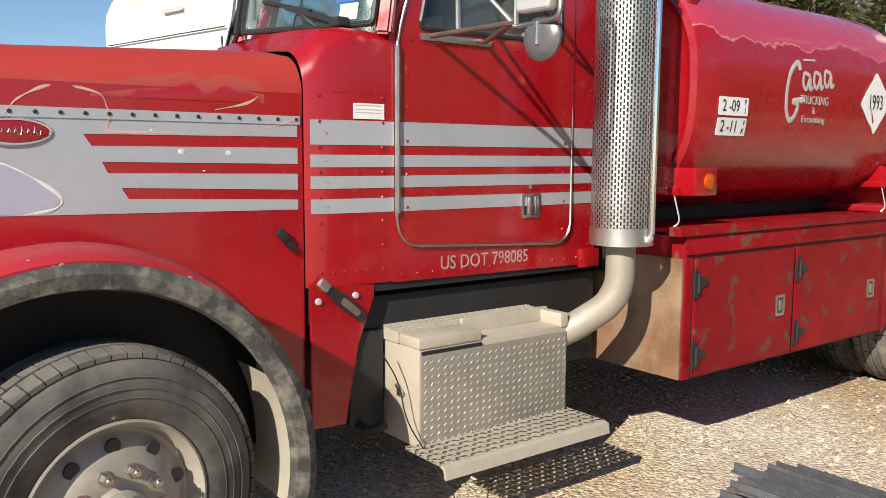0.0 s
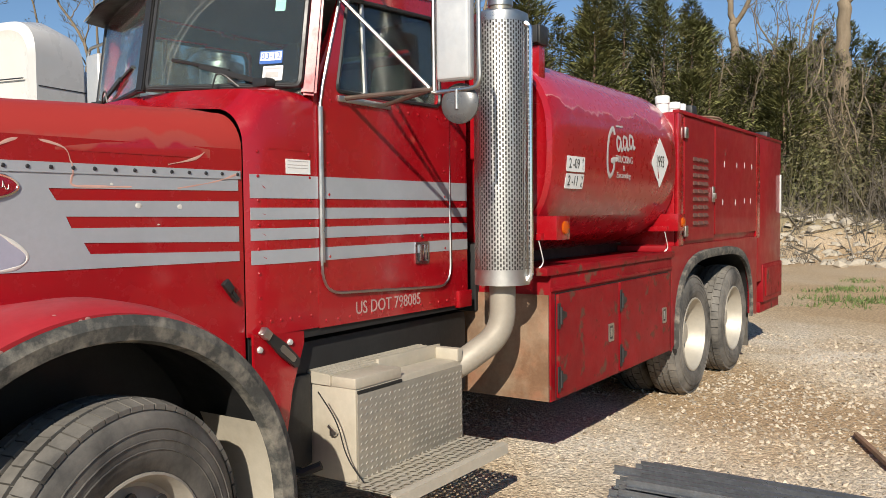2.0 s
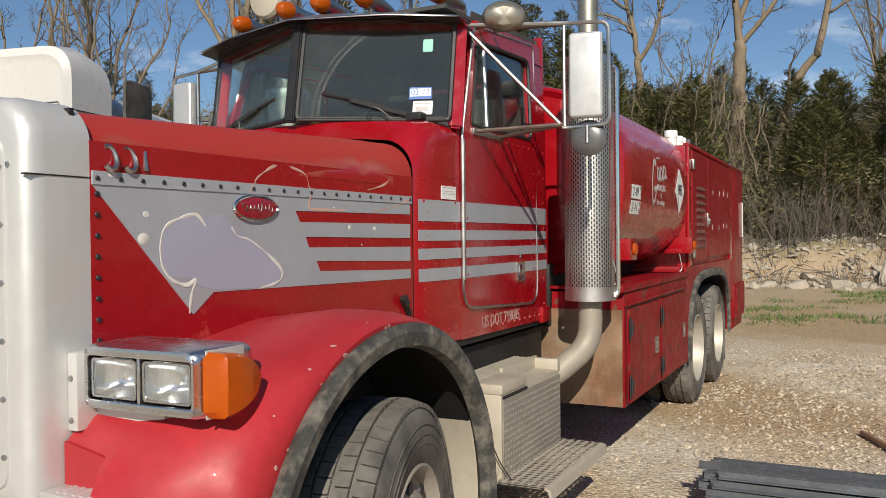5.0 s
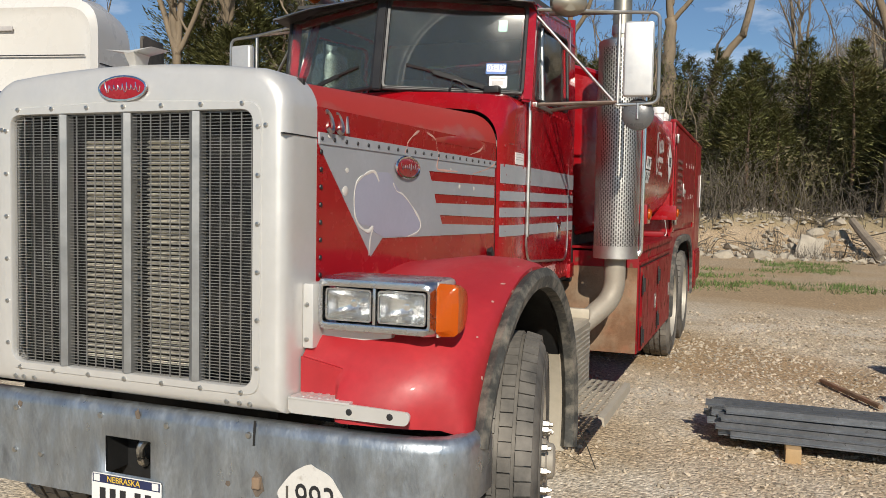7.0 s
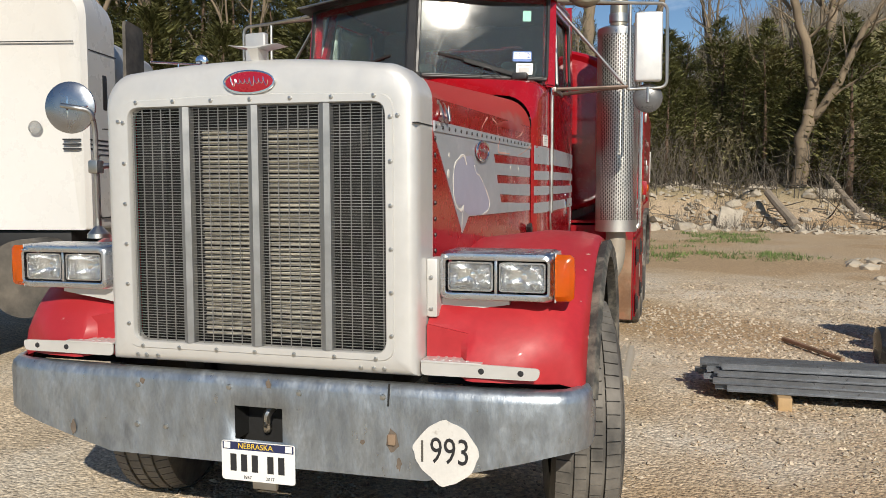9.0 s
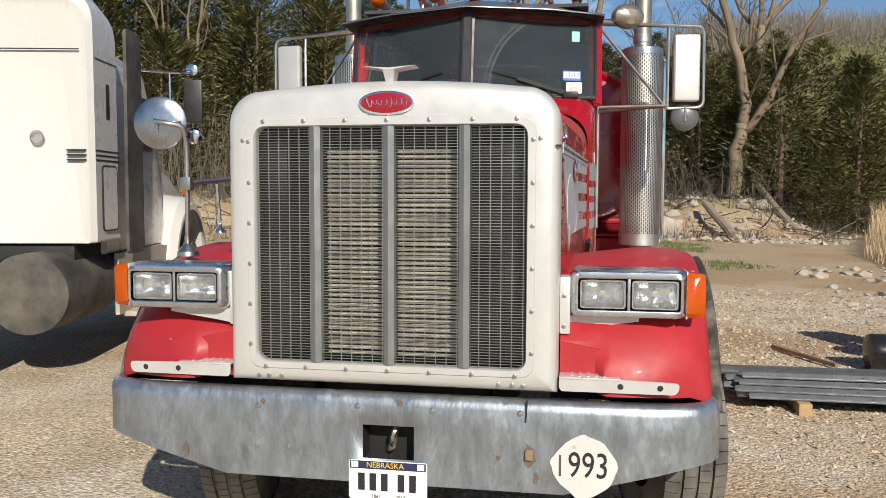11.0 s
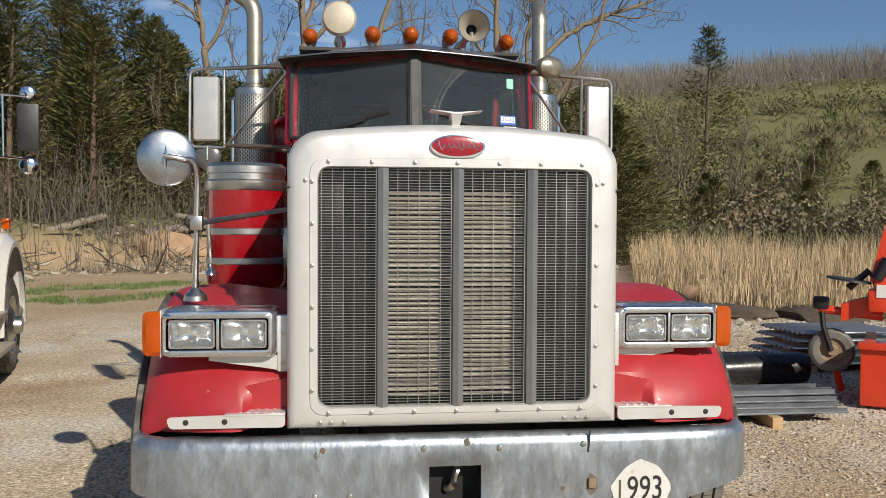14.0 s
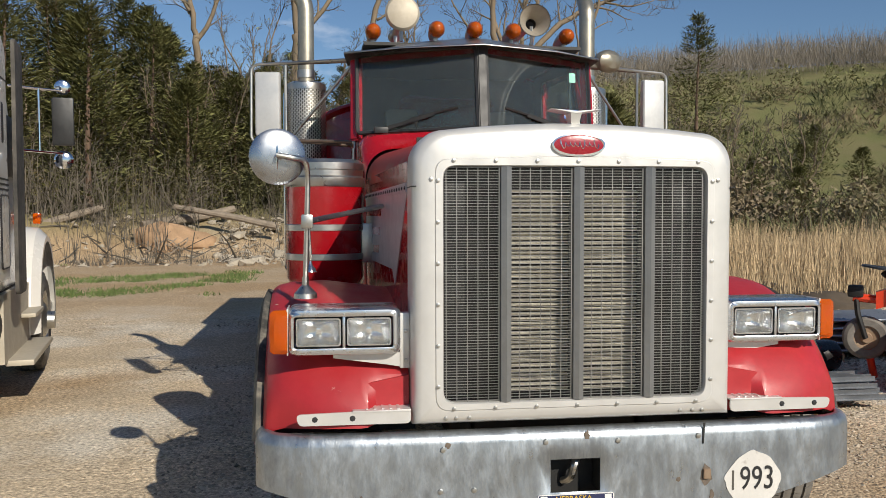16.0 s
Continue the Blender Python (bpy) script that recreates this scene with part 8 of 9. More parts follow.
def rubble():
    rg = random.Random(9)
    kinds = [part("rock", chunk(rg, f, 1), ROCK, None, smooth=False).data for f in (0.6, 0.75, 0.5, 0.9)]
    first = [o for o in scene.collection.objects if o.type == "MESH" and o.data in kinds]
    i = 0
    for _ in range(150):
        az, r = rg.uniform(-13, 11) if _ % 6 else rg.uniform(11, 38), rg.uniform(26.0, 33)
        x, y = -2 + r * math.cos(radians(az)), r * math.sin(radians(az))
        k = rg.choice((0.08, 0.1, 0.12, 0.14, 0.18, 0.2, 0.3))
        if i < 4:
            ob = first[i]
        else:
            ob = new("rock", kinds[i % 4])
        i += 1
        ob.matrix_basis = Matrix.Translation((x, y, height(x, y) + k * 0.15)) @ pose(0, 0, 0, rg.uniform(-25, 25), rg.uniform(-25, 25), rg.uniform(0, 360)) @ Matrix.Diagonal((k * rg.uniform(0.8, 1.5), k, k, 1))
        tagged(ob, "pale broken limestone rock on the bank", "rock", "rocks on the bank")
    flag = box(-0.55, 0.55, -0.38, 0.38, -0.09, 0.09, 0.03)
    bmesh.ops.subdivide_edges(flag, edges=flag.edges, cuts=2)
    for v in flag.verts:
        v.co += Vector([0.09 * noise.noise(v.co * 3 + Vector((9 * k, 0, 0))) for k in range(3)])
    slab_ = part("rock", flag, ROCK, None, smooth=False)
    slab_.matrix_basis = Matrix.Translation((27.2, -3.6, height(27.2, -3.6) + 0.22)) @ pose(0, 0, 0, 12, -38, -14)
    tagged(slab_, "large pale stone slab leaning on the bank", "rock", "rocks on the bank")
    for (x0, y0, z0), (x1, y1, z1), r in (((26.0, -5.6, 0.1), (28.0, -4.9, 1.3), 0.17), ((27.5, -8.0, 0.2), (31, -7.2, 1.9), 0.14), ((29, 8.0, 1.2), (31.5, 5.0, 2.0), 0.2), ((28.5, 3, 1.2), (29.5, 7, 1.7), 0.14), ((27.5, 12.5, 0.9), (29.5, 9.5, 1.7), 0.17)):
        bm = bmesh.new()
        limb(bm, Vector((x0, y0, z0)), Vector((x1 - x0, y1 - y0, z1 - z0)), (Vector((x1, y1, z1)) - Vector((x0, y0, z0))).length, r, 9, 6, 0.03, 0.75, 0, rg)
        bmesh.ops.holes_fill(bm, edges=bm.edges)
        tagged(part("fallen_log", bm, LOGWOOD), "weathered grey fallen log on the bank", "log", "fallen logs")


def cut_bank():
    """A bare orange-brown earth face with hanging roots where the bank has slipped."""
    rg = random.Random(33)
    earth = chunk(rg, 0.8, 3)
    for v in earth.verts:
        v.co += v.co.normalized() * (0.30 * noise.noise(v.co * 2.3) + 0.16 * noise.noise(v.co * 6) + 0.08 * noise.noise(v.co * 13))
    moved(earth, Matrix.Translation((28.7, 6.9, height(28.7, 6.9) - 0.30)) @ Matrix.Diagonal((0.9, 1.5, 0.95, 1)))
    e = tagged(part("earth_face", earth, EARTH, None, angle=60), "bare orange-brown earth face in the bank", "earth bank")
    for k in range(14):
        bm = bmesh.new()
        p = Vector((27.5 + rg.uniform(-0.2, 0.3), 6.9 + rg.uniform(-1.0, 0.9), height(28, 6.9) + rg.uniform(0.1, 0.6)))
        limb(bm, p, Vector((-0.5, rg.gauss(0, 0.7), -0.5)), rg.uniform(0.5, 1.3), rg.uniform(0.015, 0.04), 5, 5, 0.25, 0.3, -0.08, rg)
        part("root", bm, LOGWOOD, e)


def scrub():
    """Olive and brown scrub over the grassy hillside."""
    bm, rg = bmesh.new(), random.Random(21)
    for _ in range(2600):
        az, r = rg.uniform(-50, -13), rg.uniform(38, 88)
        x, y = r * math.cos(radians(az)), r * math.sin(radians(az))
        if noise.noise((x * 0.09, y * 0.09, 5)) < -0.12 and r > 45:
            continue
        p0, hh = Vector((x, y, height(x, y))), rg.uniform(0.4, 1.7)
        for k in range(16):
            a = rg.uniform(0, 2 * math.pi)
            o = Vector((rg.gauss(0, 0.4), rg.gauss(0, 0.4), hh * rg.uniform(0.0, 0.7)))
            tip = o + Vector((rg.gauss(0, 0.35), rg.gauss(0, 0.35), hh * rg.uniform(0.2, 0.5)))
            s = Vector((math.cos(a), math.sin(a), 0)) * rg.uniform(0.03, 0.09)
            bm.faces.new([bm.verts.new(p0 + q) for q in (o - s, o + s, tip)])
    return tagged(part("hillside_scrub", bm, SCRUB, None, "low olive and brown scrub on the hillside", smooth=False), category="scrub", kind="stuff")


def shrubs():
    """Half-leafed shrubs and saplings over the hillside."""
    bm, rg = bmesh.new(), random.Random(27)
    for _ in range(1100):
        az, r = rg.uniform(-50, -11), rg.uniform(42, 92)
        x, y = r * math.cos(radians(az)), r * math.sin(radians(az))
        if noise.noise((x * 0.06, y * 0.06, 11)) < -0.05:
            continue
        p0, hh = Vector((x, y, height(x, y))), rg.uniform(1.2, 3.4)
        for k in range(46):
            a, b = rg.uniform(0, 2 * math.pi), rg.random() ** 0.5
            t = rg.random()
            w = 0.42 * hh * math.sin(math.pi * min(1, 0.15 + 0.85 * t)) * b
            o = Vector((w * math.cos(a), w * math.sin(a), hh * (0.12 + 0.85 * t)))
            u = Vector((rg.gauss(0, 1), rg.gauss(0, 1), rg.gauss(0.3, 0.7))).normalized() * rg.uniform(0.12, 0.3)
            bm.faces.new([bm.verts.new(p0 + q) for q in (o, o + u, o + u.orthogonal() * 0.7)])
    return tagged(part("hillside_shrubs", bm, LEAFY, None, "half-leafed olive shrubs on the hillside", smooth=False), category="shrubs", kind="stuff")


def weeds():
    """Dry weeds and sticks over the rubble bank."""
    bm, rg = bmesh.new(), random.Random(22)
    for _ in range(2200):
        az, r = rg.uniform(-20, 45), rg.uniform(25.5, 36)
        if noise.noise((r * 0.4, az * 0.3, 1)) < -0.15:
            continue
        x, y = r * math.cos(radians(az)), r * math.sin(radians(az))
        z, hh = height(x, y), rg.uniform(0.15, 0.6)
        for _k in range(5):
            a = rg.uniform(0, 2 * math.pi)
            s = Vector((math.cos(a), math.sin(a), 0)) * rg.uniform(0.006, 0.018)
            p = Vector((x + rg.gauss(0, 0.12), y + rg.gauss(0, 0.12), z - 0.03))
            bm.faces.new([bm.verts.new(q) for q in (p - s, p + s, p + Vector((rg.gauss(0, 0.3), rg.gauss(0, 0.3), 1)) * hh)])
    for _ in range(420):
        az, r = rg.uniform(-18, 42), rg.uniform(25.5, 34)
        x, y = r * math.cos(radians(az)), r * math.sin(radians(az))
        limb(bm, Vector((x, y, height(x, y) + 0.03)), Vector((rg.gauss(0, 1), rg.gauss(0, 1), rg.uniform(-0.1, 0.5))), rg.uniform(0.4, 1.8), rg.uniform(0.012, 0.04), 4, 3, 0.12, 0.5, -0.03, rg)
    return tagged(part("dry_weeds", bm, TWIG, None, "dry weeds and broken sticks over the bank", smooth=False), category="weeds", kind="stuff")


def small_rubble():
    """Broken pale stone scattered over the bank."""
    rg = random.Random(23)
    vs, fs = [], []
    for _ in range(2600):
        az, r = rg.uniform(-20, 10) if _ % 7 else rg.uniform(10, 42), rg.uniform(25, 33.5)
        x, y = r * math.cos(radians(az)), r * math.sin(radians(az))
        stone(vs, fs, rg, x, y, rg.choice((0.03, 0.05, 0.07, 0.1, 0.15)))
    me = bpy.data.meshes.new("bank_rubble")
    me.from_pydata(vs, [], fs)
    me.materials.append(ROCK)
    return tagged(new("bank_rubble", me), "broken pale stone scattered over the bank", "rubble", kind="stuff")


def stone(vs, fs, rg, x, y, k):
    """Adds one angular stone to the lists."""
    octa = ((1, 0, 0), (0, 1, 0), (-1, 0, 0), (0, -1, 0), (0, 0, 1), (0, 0, -0.6))
    tri = ((0, 1, 4), (1, 2, 4), (2, 3, 4), (3, 0, 4), (1, 0, 5), (2, 1, 5), (3, 2, 5), (0, 3, 5))
    z = height(x, y) + k * 0.12
    a = rg.uniform(0, 6.28)
    c, s = math.cos(a), math.sin(a)
    tx, ty = rg.gauss(0, 0.3), rg.gauss(0, 0.3)
    e = len(vs)
    for u, v, w in octa:
        u, v, w = u * k * rg.uniform(0.7, 1.5), v * k * rg.uniform(0.6, 1.1), w * k * rg.uniform(0.4, 0.8)
        if w > 0:
            u, v = u + k * rg.gauss(0, 0.3), v + k * rg.gauss(0, 0.3)
        vs.append((x + u * c - v * s, y + u * s + v * c, z + w + tx * u + ty * v))
    fs += [tuple(e + i for i in t) for t in tri]


def gravel():
    """Loose stones in the near yard, thickest along the wheel tracks."""
    rg = random.Random(10)
    vs, fs = [], []
    count = 0
    while count < 52000:
        r = 22 * rg.random() ** 0.6
        az = rg.uniform(-45, 62)
        x, y = -2.2 + r * math.cos(radians(az)), -1.2 + r * math.sin(radians(az))
        dense = noise.noise((x * 0.45, y * 0.45, 2)) + 0.6 * noise.noise((x * 1.7, y * 1.7, 6)) + (0.25 if -6.5 < y < -1.6 and 3 < x < 15 else 0)
        if dense - 0.85 * smooth(0.8, 3.0, y) * smooth(20, 10, x) - 1.3 * smooth(9.6, 12, x + 0.8 * noise.noise((x, y, 0))) + rg.uniform(-0.6, 0.6) < 0.0:
            continue
        count += 1
        stone(vs, fs, rg, x, y, rg.choice((0.005, 0.006, 0.008, 0.010, 0.012, 0.015)) * rg.uniform(0.7, 1.3) * (1 + 0.045 * r))
    me = bpy.data.meshes.new("gravel")
    me.from_pydata(vs, [], fs)
    me.materials.append(STONE)
    return tagged(new("gravel", me), "loose pale limestone gravel", "gravel", kind="stuff")


brush()
far_woods()
thicket()
reeds()
grass()
rubble()
cut_bank()
scrub()
shrubs()
weeds()
small_rubble()
gravel()


# ---- the other things in the yard ----
def white_truck():
    t = thing("white_semi_truck", "white sleeper semi truck with dark fairing, parked alongside", "truck")
    Y0, Y1 = 3.62, 5.95

    def sec(x, z1, ins=0.0, rad=0.25):
        o = rounded([(Y0 + ins, 1.14), (Y1 - ins, 1.14), (Y1 - ins, z1), (Y0 + ins, z1)], [0.03, 0.03, rad, rad], 8)
        return [(x, u, v) for u, v in o]
    sl = part("sleeper", loft([sec(3.58, 3.12, 0.10, 0.25), sec(3.555, 3.18, 0.04, 0.25), sec(3.60, 3.26, 0.0, 0.28), sec(3.85, 3.31, 0.0, 0.34), sec(4.12, 3.26, 0.0, 0.38), sec(4.20, 3.16, 0.06, 0.38)], closed=True, caps=True), TRUCKWHITE, t, "white sleeper box with rounded roof")
    part("roof_seam", join(box(3.545, 3.56, Y0 + 0.1, Y1 - 0.1, 2.76, 2.768, 0), box(3.62, 4.14, Y0 - 0.004, Y0 + 0.01, 2.70, 2.708, 0)), INK, sl)
    part("rear_lamp", lathe([(0.052, 0), (0.05, 0.012), (0.035, 0.02), (0, 0.022)], pose(3.548, 4.08, 2.03, 0, -90, 0), 24), LENS, sl)
    part("lamp_ring", tube([(3.543, 4.08 + 0.054 * math.cos(2 * math.pi * k / 24), 2.03 + 0.054 * math.sin(2 * math.pi * k / 24)) for k in range(25)], 0.006, 6, cap=False), STEEL, sl)
    for z in (1.84, 1.88, 1.92):
        part("pinstripe", join(box(3.60, 4.14, Y0 - 0.003, Y0 + 0.01, z, z + 0.014, 0), box(3.545, 3.56, Y0 + 0.06, Y0 + 0.22, z, z + 0.014, 0)), INK, sl)
    loc = rounded([(3.72, 1.24), (4.06, 1.24), (4.06, 1.80), (3.72, 1.80)], 0.05, 5)
    hatch = part("side_hatch", slab(loc, on_side(Y0), 0.012, 0.004), TRUCKWHITE, sl, "rounded luggage hatch")
    hp = [Vector((u, Y0 - 0.008, v)) for u, v in loc]
    part("hatch_seal", tube(hp + [hp[0]], 0.008, 6, cap=False), INK, hatch)
    part("side_slot", box(3.86, 3.95, Y0 - 0.006, Y0 + 0.02, 2.20, 2.52, 0.02), INK, sl)
    part("brand_bar", box(3.545, 3.552, 4.4, 4.75, 2.98, 3.02, 0.002), LETTER, sl)
    part("side_fairing", slab(rounded([(4.23, 1.0), (4.66, 1.0), (4.66, 3.06), (4.26, 3.08)], 0.06, 4), on_side(Y0 - 0.02), 0.03, 0.006), DUSTY, t, "dark grey side fairing panel")
    cab = part("cab", loft([[(x, u, v) for u, v in rounded([(Y0 + 0.14, 1.0), (Y1 - 0.14, 1.0), (Y1 - 0.2, zt), (Y0 + 0.2, zt)], [0.03, 0.03, 0.2, 0.2], 6)] for x, zt in ((4.19, 3.0), (5.5, 2.9), (5.85, 2.35), (5.95, 1.95))], closed=True, caps=True), TRUCKWHITE, t, "white cab seen from behind")
    part("cab_window", box(4.95, 5.55, Y0 + 0.13, Y0 + 0.16, 2.0, 2.55, 0.02), INK, cab)
    hood = part("hood", loft([[(x, u, v) for u, v in rounded([(Y0 + w, 1.05), (Y1 - w, 1.05), (Y1 - w - 0.1, zt), (Y0 + w + 0.1, zt)], [0.03, 0.03, 0.25, 0.25], 6)] for x, w, zt in ((5.9, 0.2, 1.98), (7.0, 0.28, 1.85), (7.7, 0.34, 1.6))], closed=True, caps=True), TRUCKWHITE, t)
    secs = []
    for k in range(19):
        a = radians(-5 + 190 * k / 18)
        secs.append([(6.52 + (0.66 + dr) * math.cos(a), Y0 + dy, 0.56 + (0.66 + dr) * 1.42 * math.sin(a) * (0.86 if math.sin(a) > 0 else 1)) for dy, dr in ((-0.02, 0.0), (-0.02, 0.05), (0.06, 0.12), (0.35, 0.15))])
    fen = part("fender", loft(secs), TRUCKWHITE, t, "white front fender")
    part("fender_lamp", box(6.60, 6.72, Y0 + 0.05, Y0 + 0.13, 1.55, 1.67, 0.02), AMBER, fen)
    w = tagged(new("front_wheel"), "front wheel with steel rim")
    w.parent = t
    for yy in (Y0,):
        ob = tyre("tyre", 6.52, -1, -(Y0 + 0.02), 0.28, w, 0.52, 0.30, 40)
        part("rim", lathe([(0.318, 0.004), (0.30, 0.0), (0.27, -0.06), (0.15, 0.02), (0.1, 0.03), (0.09, 0.1), (0, 0.11)], pose(6.52, Y0 + 0.02, 0.52, 90, 0, 0), 32), STEEL, w)
    part("step_fairing", join(slab([(4.30, 0.42), (5.85, 0.36), (5.85, 0.98), (5.6, 1.0), (4.30, 1.0)], on_side(Y0 + 0.12), 0.04), box(4.45, 5.85, Y0 - 0.12, Y0 + 0.1, 0.38, 0.43, 0.01), box(5.2, 5.85, Y0 - 0.05, Y0 + 0.1, 0.70, 0.74, 0.01)), STEP, t, "dusty side step")
    part("fuel_tank", tube([(3.2, Y0 + 0.42, 0.75), (4.35, Y0 + 0.42, 0.75)], 0.33, 28), DUSTY, t)
    part("chassis", box(0.6, 7.4, 4.35, 5.2, 0.62, 1.0, 0.02), BLACK, t)
    part("underside", box(3.6, 6.0, Y0 + 0.2, Y1 - 0.2, 0.95, 1.13, 0.01), BLACK, t)
    part("front_bumper", tube(bend([(7.0, Y0 + 0.05, 0.62), (7.75, Y0 + 0.1, 0.62), (7.9, 4.2, 0.62)], 0.2), 0.05, 10), STEEL, t)
    part("front_bumper", tube(bend([(7.0, Y0 + 0.05, 0.42), (7.7, Y0 + 0.1, 0.42), (7.85, 4.2, 0.42)], 0.2), 0.04, 10), STEEL, t)
    mi = part("side_mirror", box(5.68, 5.74, Y0 - 0.37, Y0 - 0.17, 2.33, 2.80, 0.02), PLASTIC, t, "black side mirror on chrome arms")
    part("mirror_arm", join(tube([(5.3, Y0 + 0.15, 2.84), (5.7, Y0 - 0.3, 2.86)], 0.012, 6), tube([(5.3, Y0 + 0.15, 2.26), (5.7, Y0 - 0.3, 2.25)], 0.012, 6), tube([(5.5, Y0 - 0.08, 2.85), (5.5, Y0 - 0.08, 2.26)], 0.01, 6)), CHROME, mi)
    part("convex_mirror", lathe([(0.075, 0), (0.06, 0.03), (0, 0.05)], pose(5.7, Y0 - 0.27, 2.90, 0, -90, 0), 20), CHROME, mi)
    part("convex_mirror", lathe([(0.09, 0), (0.07, 0.035), (0, 0.06)], pose(5.7, Y0 - 0.27, 2.19, 0, -90, 0), 20), CHROME, mi)
    t.matrix_basis = pose(3.37, 3.37, 0, 0, 0, 12) @ Matrix.Translation((-3.58, -Y0, 0))
    return t


def post_bundle():
    rg = random.Random(12)
    prof = ((0, 0), (0.055, 0), (0.055, 0.007), (0.031, 0.009), (0.031, 0.04), (0.024, 0.04), (0.024, 0.009), (0, 0.007))
    proto = part("steel_post", loft([[(u - 0.027, y, v) for u, v in prof] for y in (0, -1.78)], closed=True, caps=True), POST, None, smooth=False)
    tagged(proto, "long grey painted steel fence post in a pile", "fence post", "pile of fence posts")
    n = 0
    for layer, count in enumerate((13, 12, 9, 5)):
        for k in range(count):
            x = 3.22 + 0.062 * k + layer * 0.035
            m = Matrix.Translation((x, -1.84 + rg.gauss(0, 0.05), 0.092 + layer * 0.043)) @ pose(0, 0, 0, 0, rg.uniform(-6, 6), rg.gauss(0, 0.6))
            if n == 0:
                proto.matrix_basis = m
            else:
                copy_thing(proto, m)
            n += 1
    for y in (-2.28, -3.03):
        tagged(part("timber_block", box(3.12, 4.05, y - 0.045, y + 0.045, height(3.5, y) - 0.01, 0.088, 0.006), TIMBER), "pale timber block under the post pile", "timber", "timber blocks")


def yard_things():
    z0 = height(4.7, -3.5)
    bm = lathe([(0.0, 0), (0.10, 0.0), (0.155, 0.01), (0.165, 0.04), (0.16, 0.2), (0.166, 0.45), (0.158, 0.7), (0.165, 0.98), (0.15, 1.04), (0.08, 1.045), (0, 1.03)], pose(4.86, -3.22, z0 + 0.16, 90, 0, 0), 28)
    for v in bm.verts:
        v.co += Vector((noise.noise(v.co * 7) * 0.012, 0, noise.noise(v.co * 6 + Vector((3, 1, 2))) * 0.012))
    tagged(part("plastic_roll", bm, POLY), "shiny black roll of plastic sheeting on the ground", "plastic roll")
    # stacked corrugated sheets
    for k in range(5):
        secs = []
        for i in range(46):
            u = i / 45
            secs.append([(5.42 + 0.9 * u, y, 0.10 + k * 0.085 + 0.022 * math.sin(u * 2 * math.pi * 9) + height(5.8, -5.1) + 0.012 * noise.noise((u * 2, y, k))) for y in (-4.36 - 0.05 * k, -5.1, -5.95 + 0.04 * k)])
        ob = part("corrugated_sheet", loft(secs), GALV, None, angle=80)
        md = ob.modifiers.new("thickness", "SOLIDIFY")
        md.thickness = 0.004
        tagged(ob, "wavy galvanised corrugated sheet in a stack", "metal sheet", "stack of corrugated sheets")
    tagged(part("sheet_bearer", join(box(5.4, 6.35, -4.75, -4.65, -0.02, 0.085, 0.006), box(5.4, 6.35, -5.6, -5.5, -0.02, 0.085, 0.006)), TIMBER), "pale timber bearer under the metal sheets", "timber")
    # rusty bar and dark spoil heap beyond
    tagged(part("rusty_bar", tube([(5.72, -2.60, 0.03), (4.82, -2.96, 0.035)], 0.022, 6), RUST), "thin rusty steel bar lying on gravel", "steel bar")
    rg = random.Random(14)
    for x, y, k in ((11.0, -6.6, 0.5), (12.5, -7.8, 0.55), (10.5, -8.0, 0.5)):
        b = chunk(rg, 0.42, 3)
        moved(b, Matrix.Translation((x, y, height(x, y))) @ Matrix.Diagonal((k * 1.6, k * 1.3, k, 1)))
        tagged(part("soil_mound", b, SOIL), "low dark mound of soil and scrap", "soil heap", "soil mounds")
    tagged(part("scrap_plate", loft([[(12.4, -6.2, 0.50), (12.7, -6.6, 0.40), (13.0, -7.2, 0.30)], [(12.6, -6.1, 0.06), (12.9, -6.5, 0.02), (13.2, -7.1, 0.0)]]), RUST), "curled rusty scrap plate on the ground", "scrap metal").modifiers.new("thickness", "SOLIDIFY").thickness = 0.01
    bm = bmesh.new()
    for _ in range(160):
        x = rg.uniform(9, 15)
        y = -4.6 - rg.random() * 7 - (x - 12) * 0.1
        c = chunk(rg, 0.6, 1)
        k = rg.choice((0.04, 0.06, 0.09, 0.14))
        bm = join(bm, moved(c, Matrix.Translation((x + (y + 4) * -0.3, y, height(x, y) + 0.02)) @ Matrix.Diagonal((k, k * 1.3, k, 1))))
    tagged(part("rubble", bm, ROCK, angle=30), "scattered grey rubble along the yard's edge", "rubble", kind="stuff")


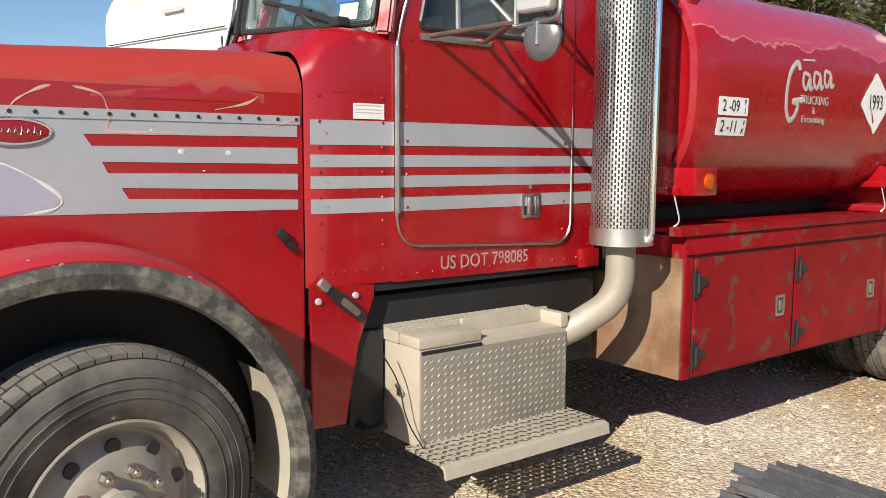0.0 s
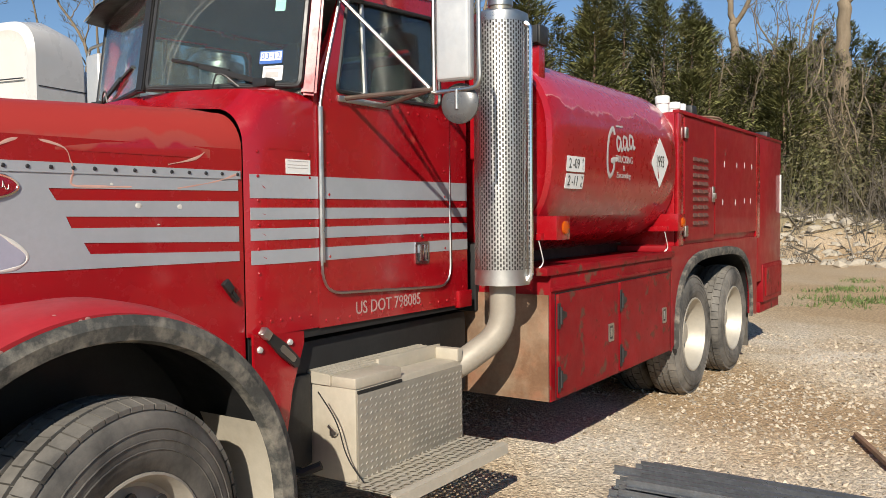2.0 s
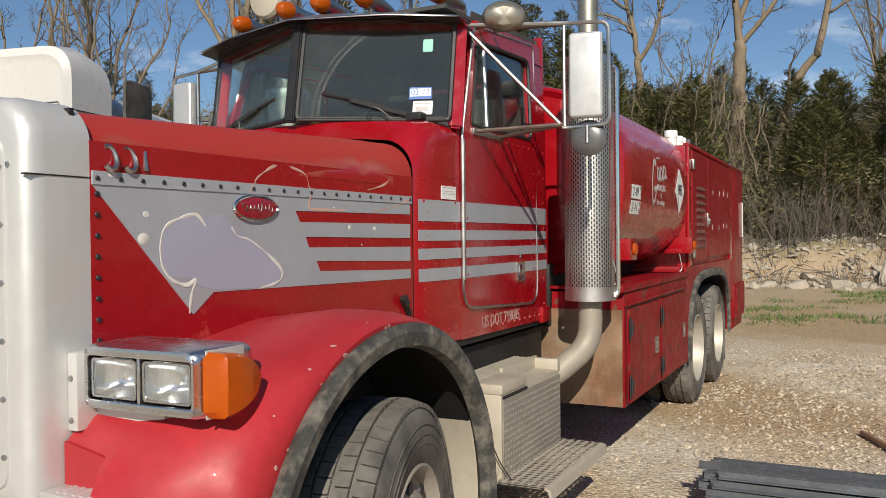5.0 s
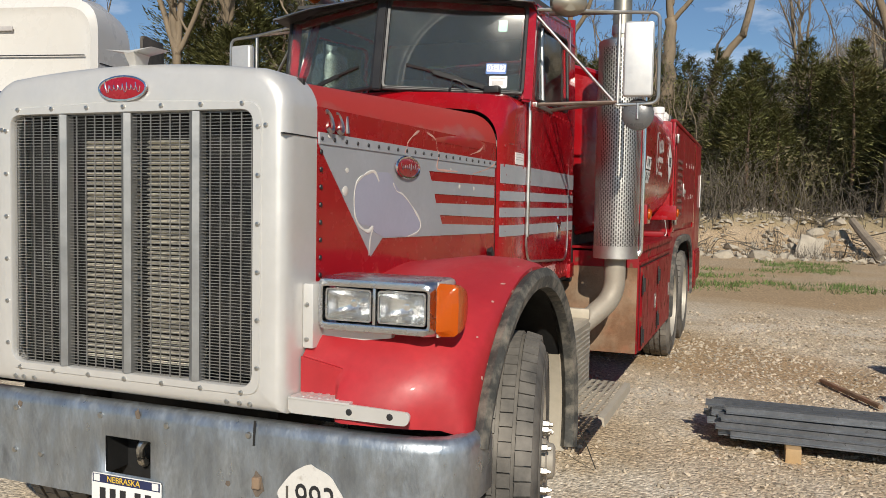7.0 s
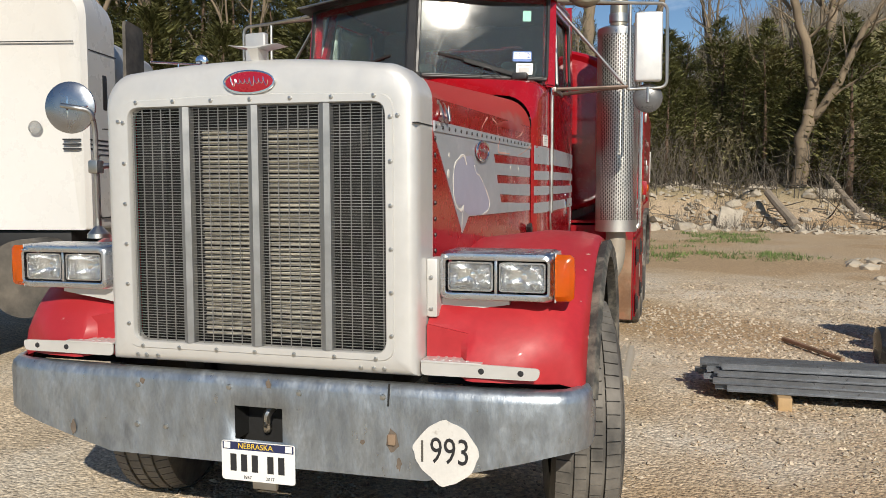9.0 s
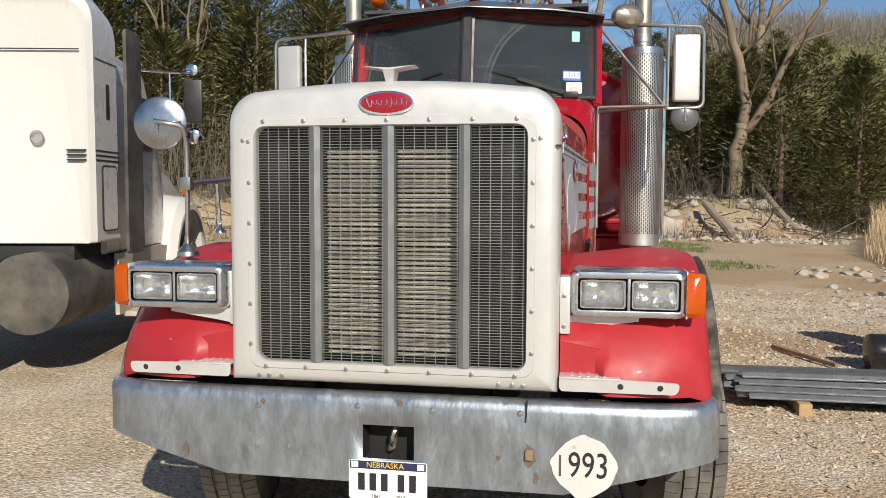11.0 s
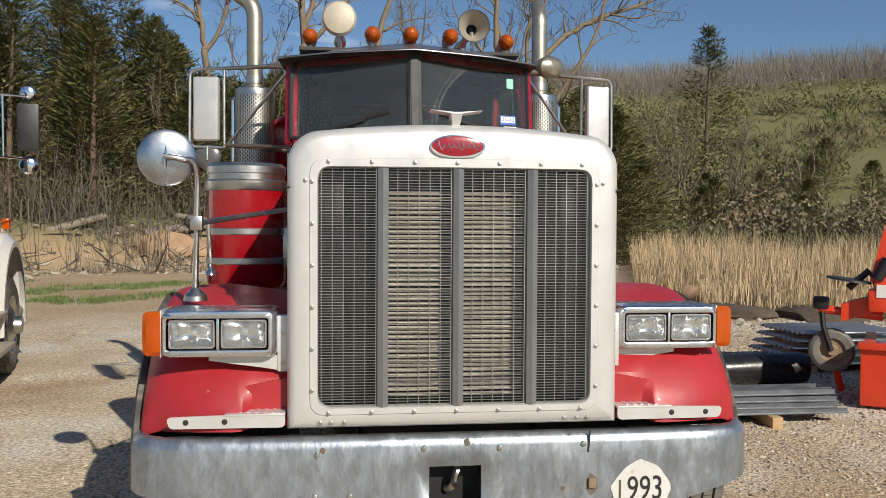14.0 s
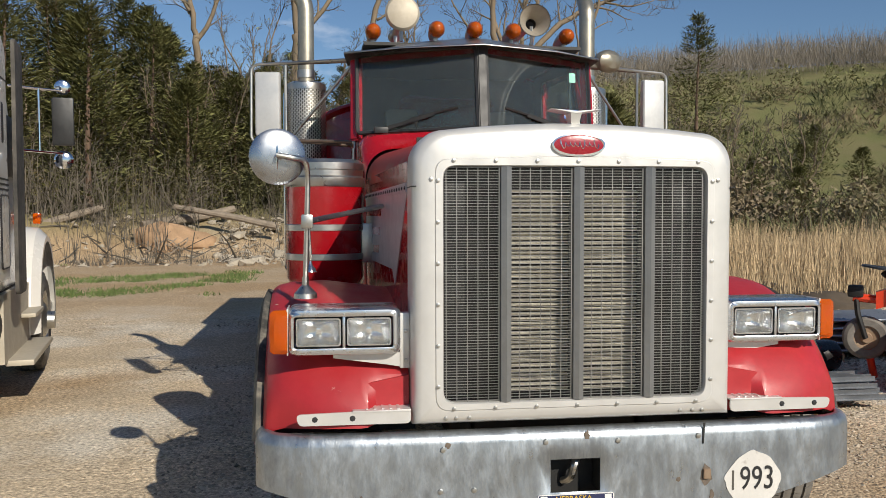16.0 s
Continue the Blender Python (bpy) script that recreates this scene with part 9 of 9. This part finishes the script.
def orange_machine():
    t = thing("trencher", "orange-red trencher attachment with black hood, on the gravel", "machine", at=(3.49, -4.53, 0))
    t.rotation_euler, t.scale = (0, 0, radians(-35)), (1.15, 1.15, 1.15)
    part("skid_frame", join(box(-0.05, 0.02, -1.3, 0.40, 0.03, 0.50, 0.012), box(0.0, 0.9, 0.30, 0.38, 0.05, 0.50, 0.01), box(0.0, 0.9, -0.6, -0.52, 0.05, 0.5, 0.01), box(-0.09, 0.03, -1.3, 0.42, 0.47, 0.52, 0.008)), ORANGE, t, "orange folded steel skid frame")
    part("frame_slot", box(-0.054, -0.05, -0.12, 0.14, 0.06, 0.10, 0), INK, t)
    part("main_beam", loft([[(0.25 + dx, y, z + dz) for dx, dz in ((-0.06, -0.07), (0.06, -0.07), (0.06, 0.07), (-0.06, 0.07))] for y, z in ((0.55, 0.72), (0.15, 0.86), (-0.12, 0.66), (-0.30, 0.52))], closed=True, caps=True), ORANGE, t)
    boom = part("boom", loft([[(0.2 + dx, y + dy, z) for dx, dy in ((-0.06, -0.07), (0.06, -0.07), (0.06, 0.07), (-0.06, 0.07))] for y, z in ((0.28, 0.98), (0.21, 1.30), (0.10, 1.72))], closed=True, caps=True), ORANGE, t, "upright orange boom with a white label")
    part("boom_label", slab([(-0.03, 0), (0.04, 0), (0.04, 0.26), (-0.03, 0.26)], lambda u, v, w: Vector((0.1395 - w, u + 0.20 - v * 0.24, 1.22 + v)), 0.002), WHITE, boom)
    part("boom_foot", join(box(0.1, 0.32, 0.14, 0.36, 0.74, 0.92, 0.03), box(0.1, 0.3, 0.18, 0.32, 0.88, 1.0, 0.02)), ORANGE, boom)
    part("foot_label", box(0.094, 0.1, 0.18, 0.30, 0.86, 0.96, 0), WHITE, boom)
    part("boom_cylinder", tube([(0.12, 0.30, 1.0), (0.12, 0.22, 1.16)], 0.045, 12), PLASTIC, boom)
    part("top_link", join(box(0.12, 0.30, -0.16, 0.14, 1.62, 1.73, 0.02), moved(lathe([(0.0, -0.1), (0.19, -0.1), (0.2, -0.06), (0.2, 0.06), (0.19, 0.1), (0, 0.1)], pose(0.25, -0.22, 1.66, 0, -90, 0), 28), Matrix.Identity(4))), ORANGE, t, "red drum on the linkage")
    part("engine_hood", loft([[(0.10, -0.15, 0.52), (0.9, -0.15, 0.52), (0.9, -0.30, 1.22), (0.14, -0.28, 1.22)], [(0.10, -1.25, 0.52), (0.9, -1.25, 0.52), (0.9, -1.25, 1.24), (0.14, -1.25, 1.24)]], closed=True, caps=True), PLASTIC, t, "black plastic engine hood")
    part("hood_edge", tube([(0.095, -0.15, 0.54), (0.13, -0.28, 1.22), (0.13, -1.25, 1.24)], 0.008, 6), STEEL, t)
    part("arm_disc", lathe([(0.0, 0.02), (0.16, 0.015), (0.17, 0), (0.0, -0.01)], pose(0.2, 0.50, 0.98, 8, 0, 0), 28), PLASTIC, t, "flat black disc")
    part("disc_arm", tube([(0.2, 0.50, 0.92), (0.2, 0.36, 1.06), (0.2, 0.30, 0.96)], 0.03, 8), PLASTIC, t)
    wh = part("gauge_wheel", lathe([(0.10, -0.045), (0.15, -0.05), (0.175, -0.035), (0.18, 0), (0.175, 0.035), (0.15, 0.05), (0.10, 0.045)], pose(0.30, 0.62, 0.18 + 0.22, 0, 90, 12), 32), RUBBER, t, "small caster tyre with wire-spoke rim")
    part("wheel_rim", lathe([(0.0, -0.05), (0.04, -0.05), (0.05, -0.02), (0.10, -0.03), (0.105, 0.03), (0.05, 0.02), (0, 0.03)], pose(0.30, 0.62, 0.40, 0, 90, 12), 20), RUST, wh)
    part("wheel_fork", join(tube([(0.24, 0.62, 0.40), (0.22, 0.68, 0.60), (0.25, 0.70, 0.78)], 0.022, 8), box(0.2, 0.3, 0.64, 0.76, 0.74, 0.84, 0.02)), BLACK, wh)
    part("cross_tube", tube([(0.25, 0.72, 0.74), (0.25, 0.25, 0.70)], 0.035, 10), ORANGE, t)
    part("wheel_post", tube([(0.30, 0.62, 0.40), (0.45, 0.55, 0.05)], 0.03, 8), ORANGE, t)
    return t


white_truck()
post_bundle()
yard_things()
orange_machine()
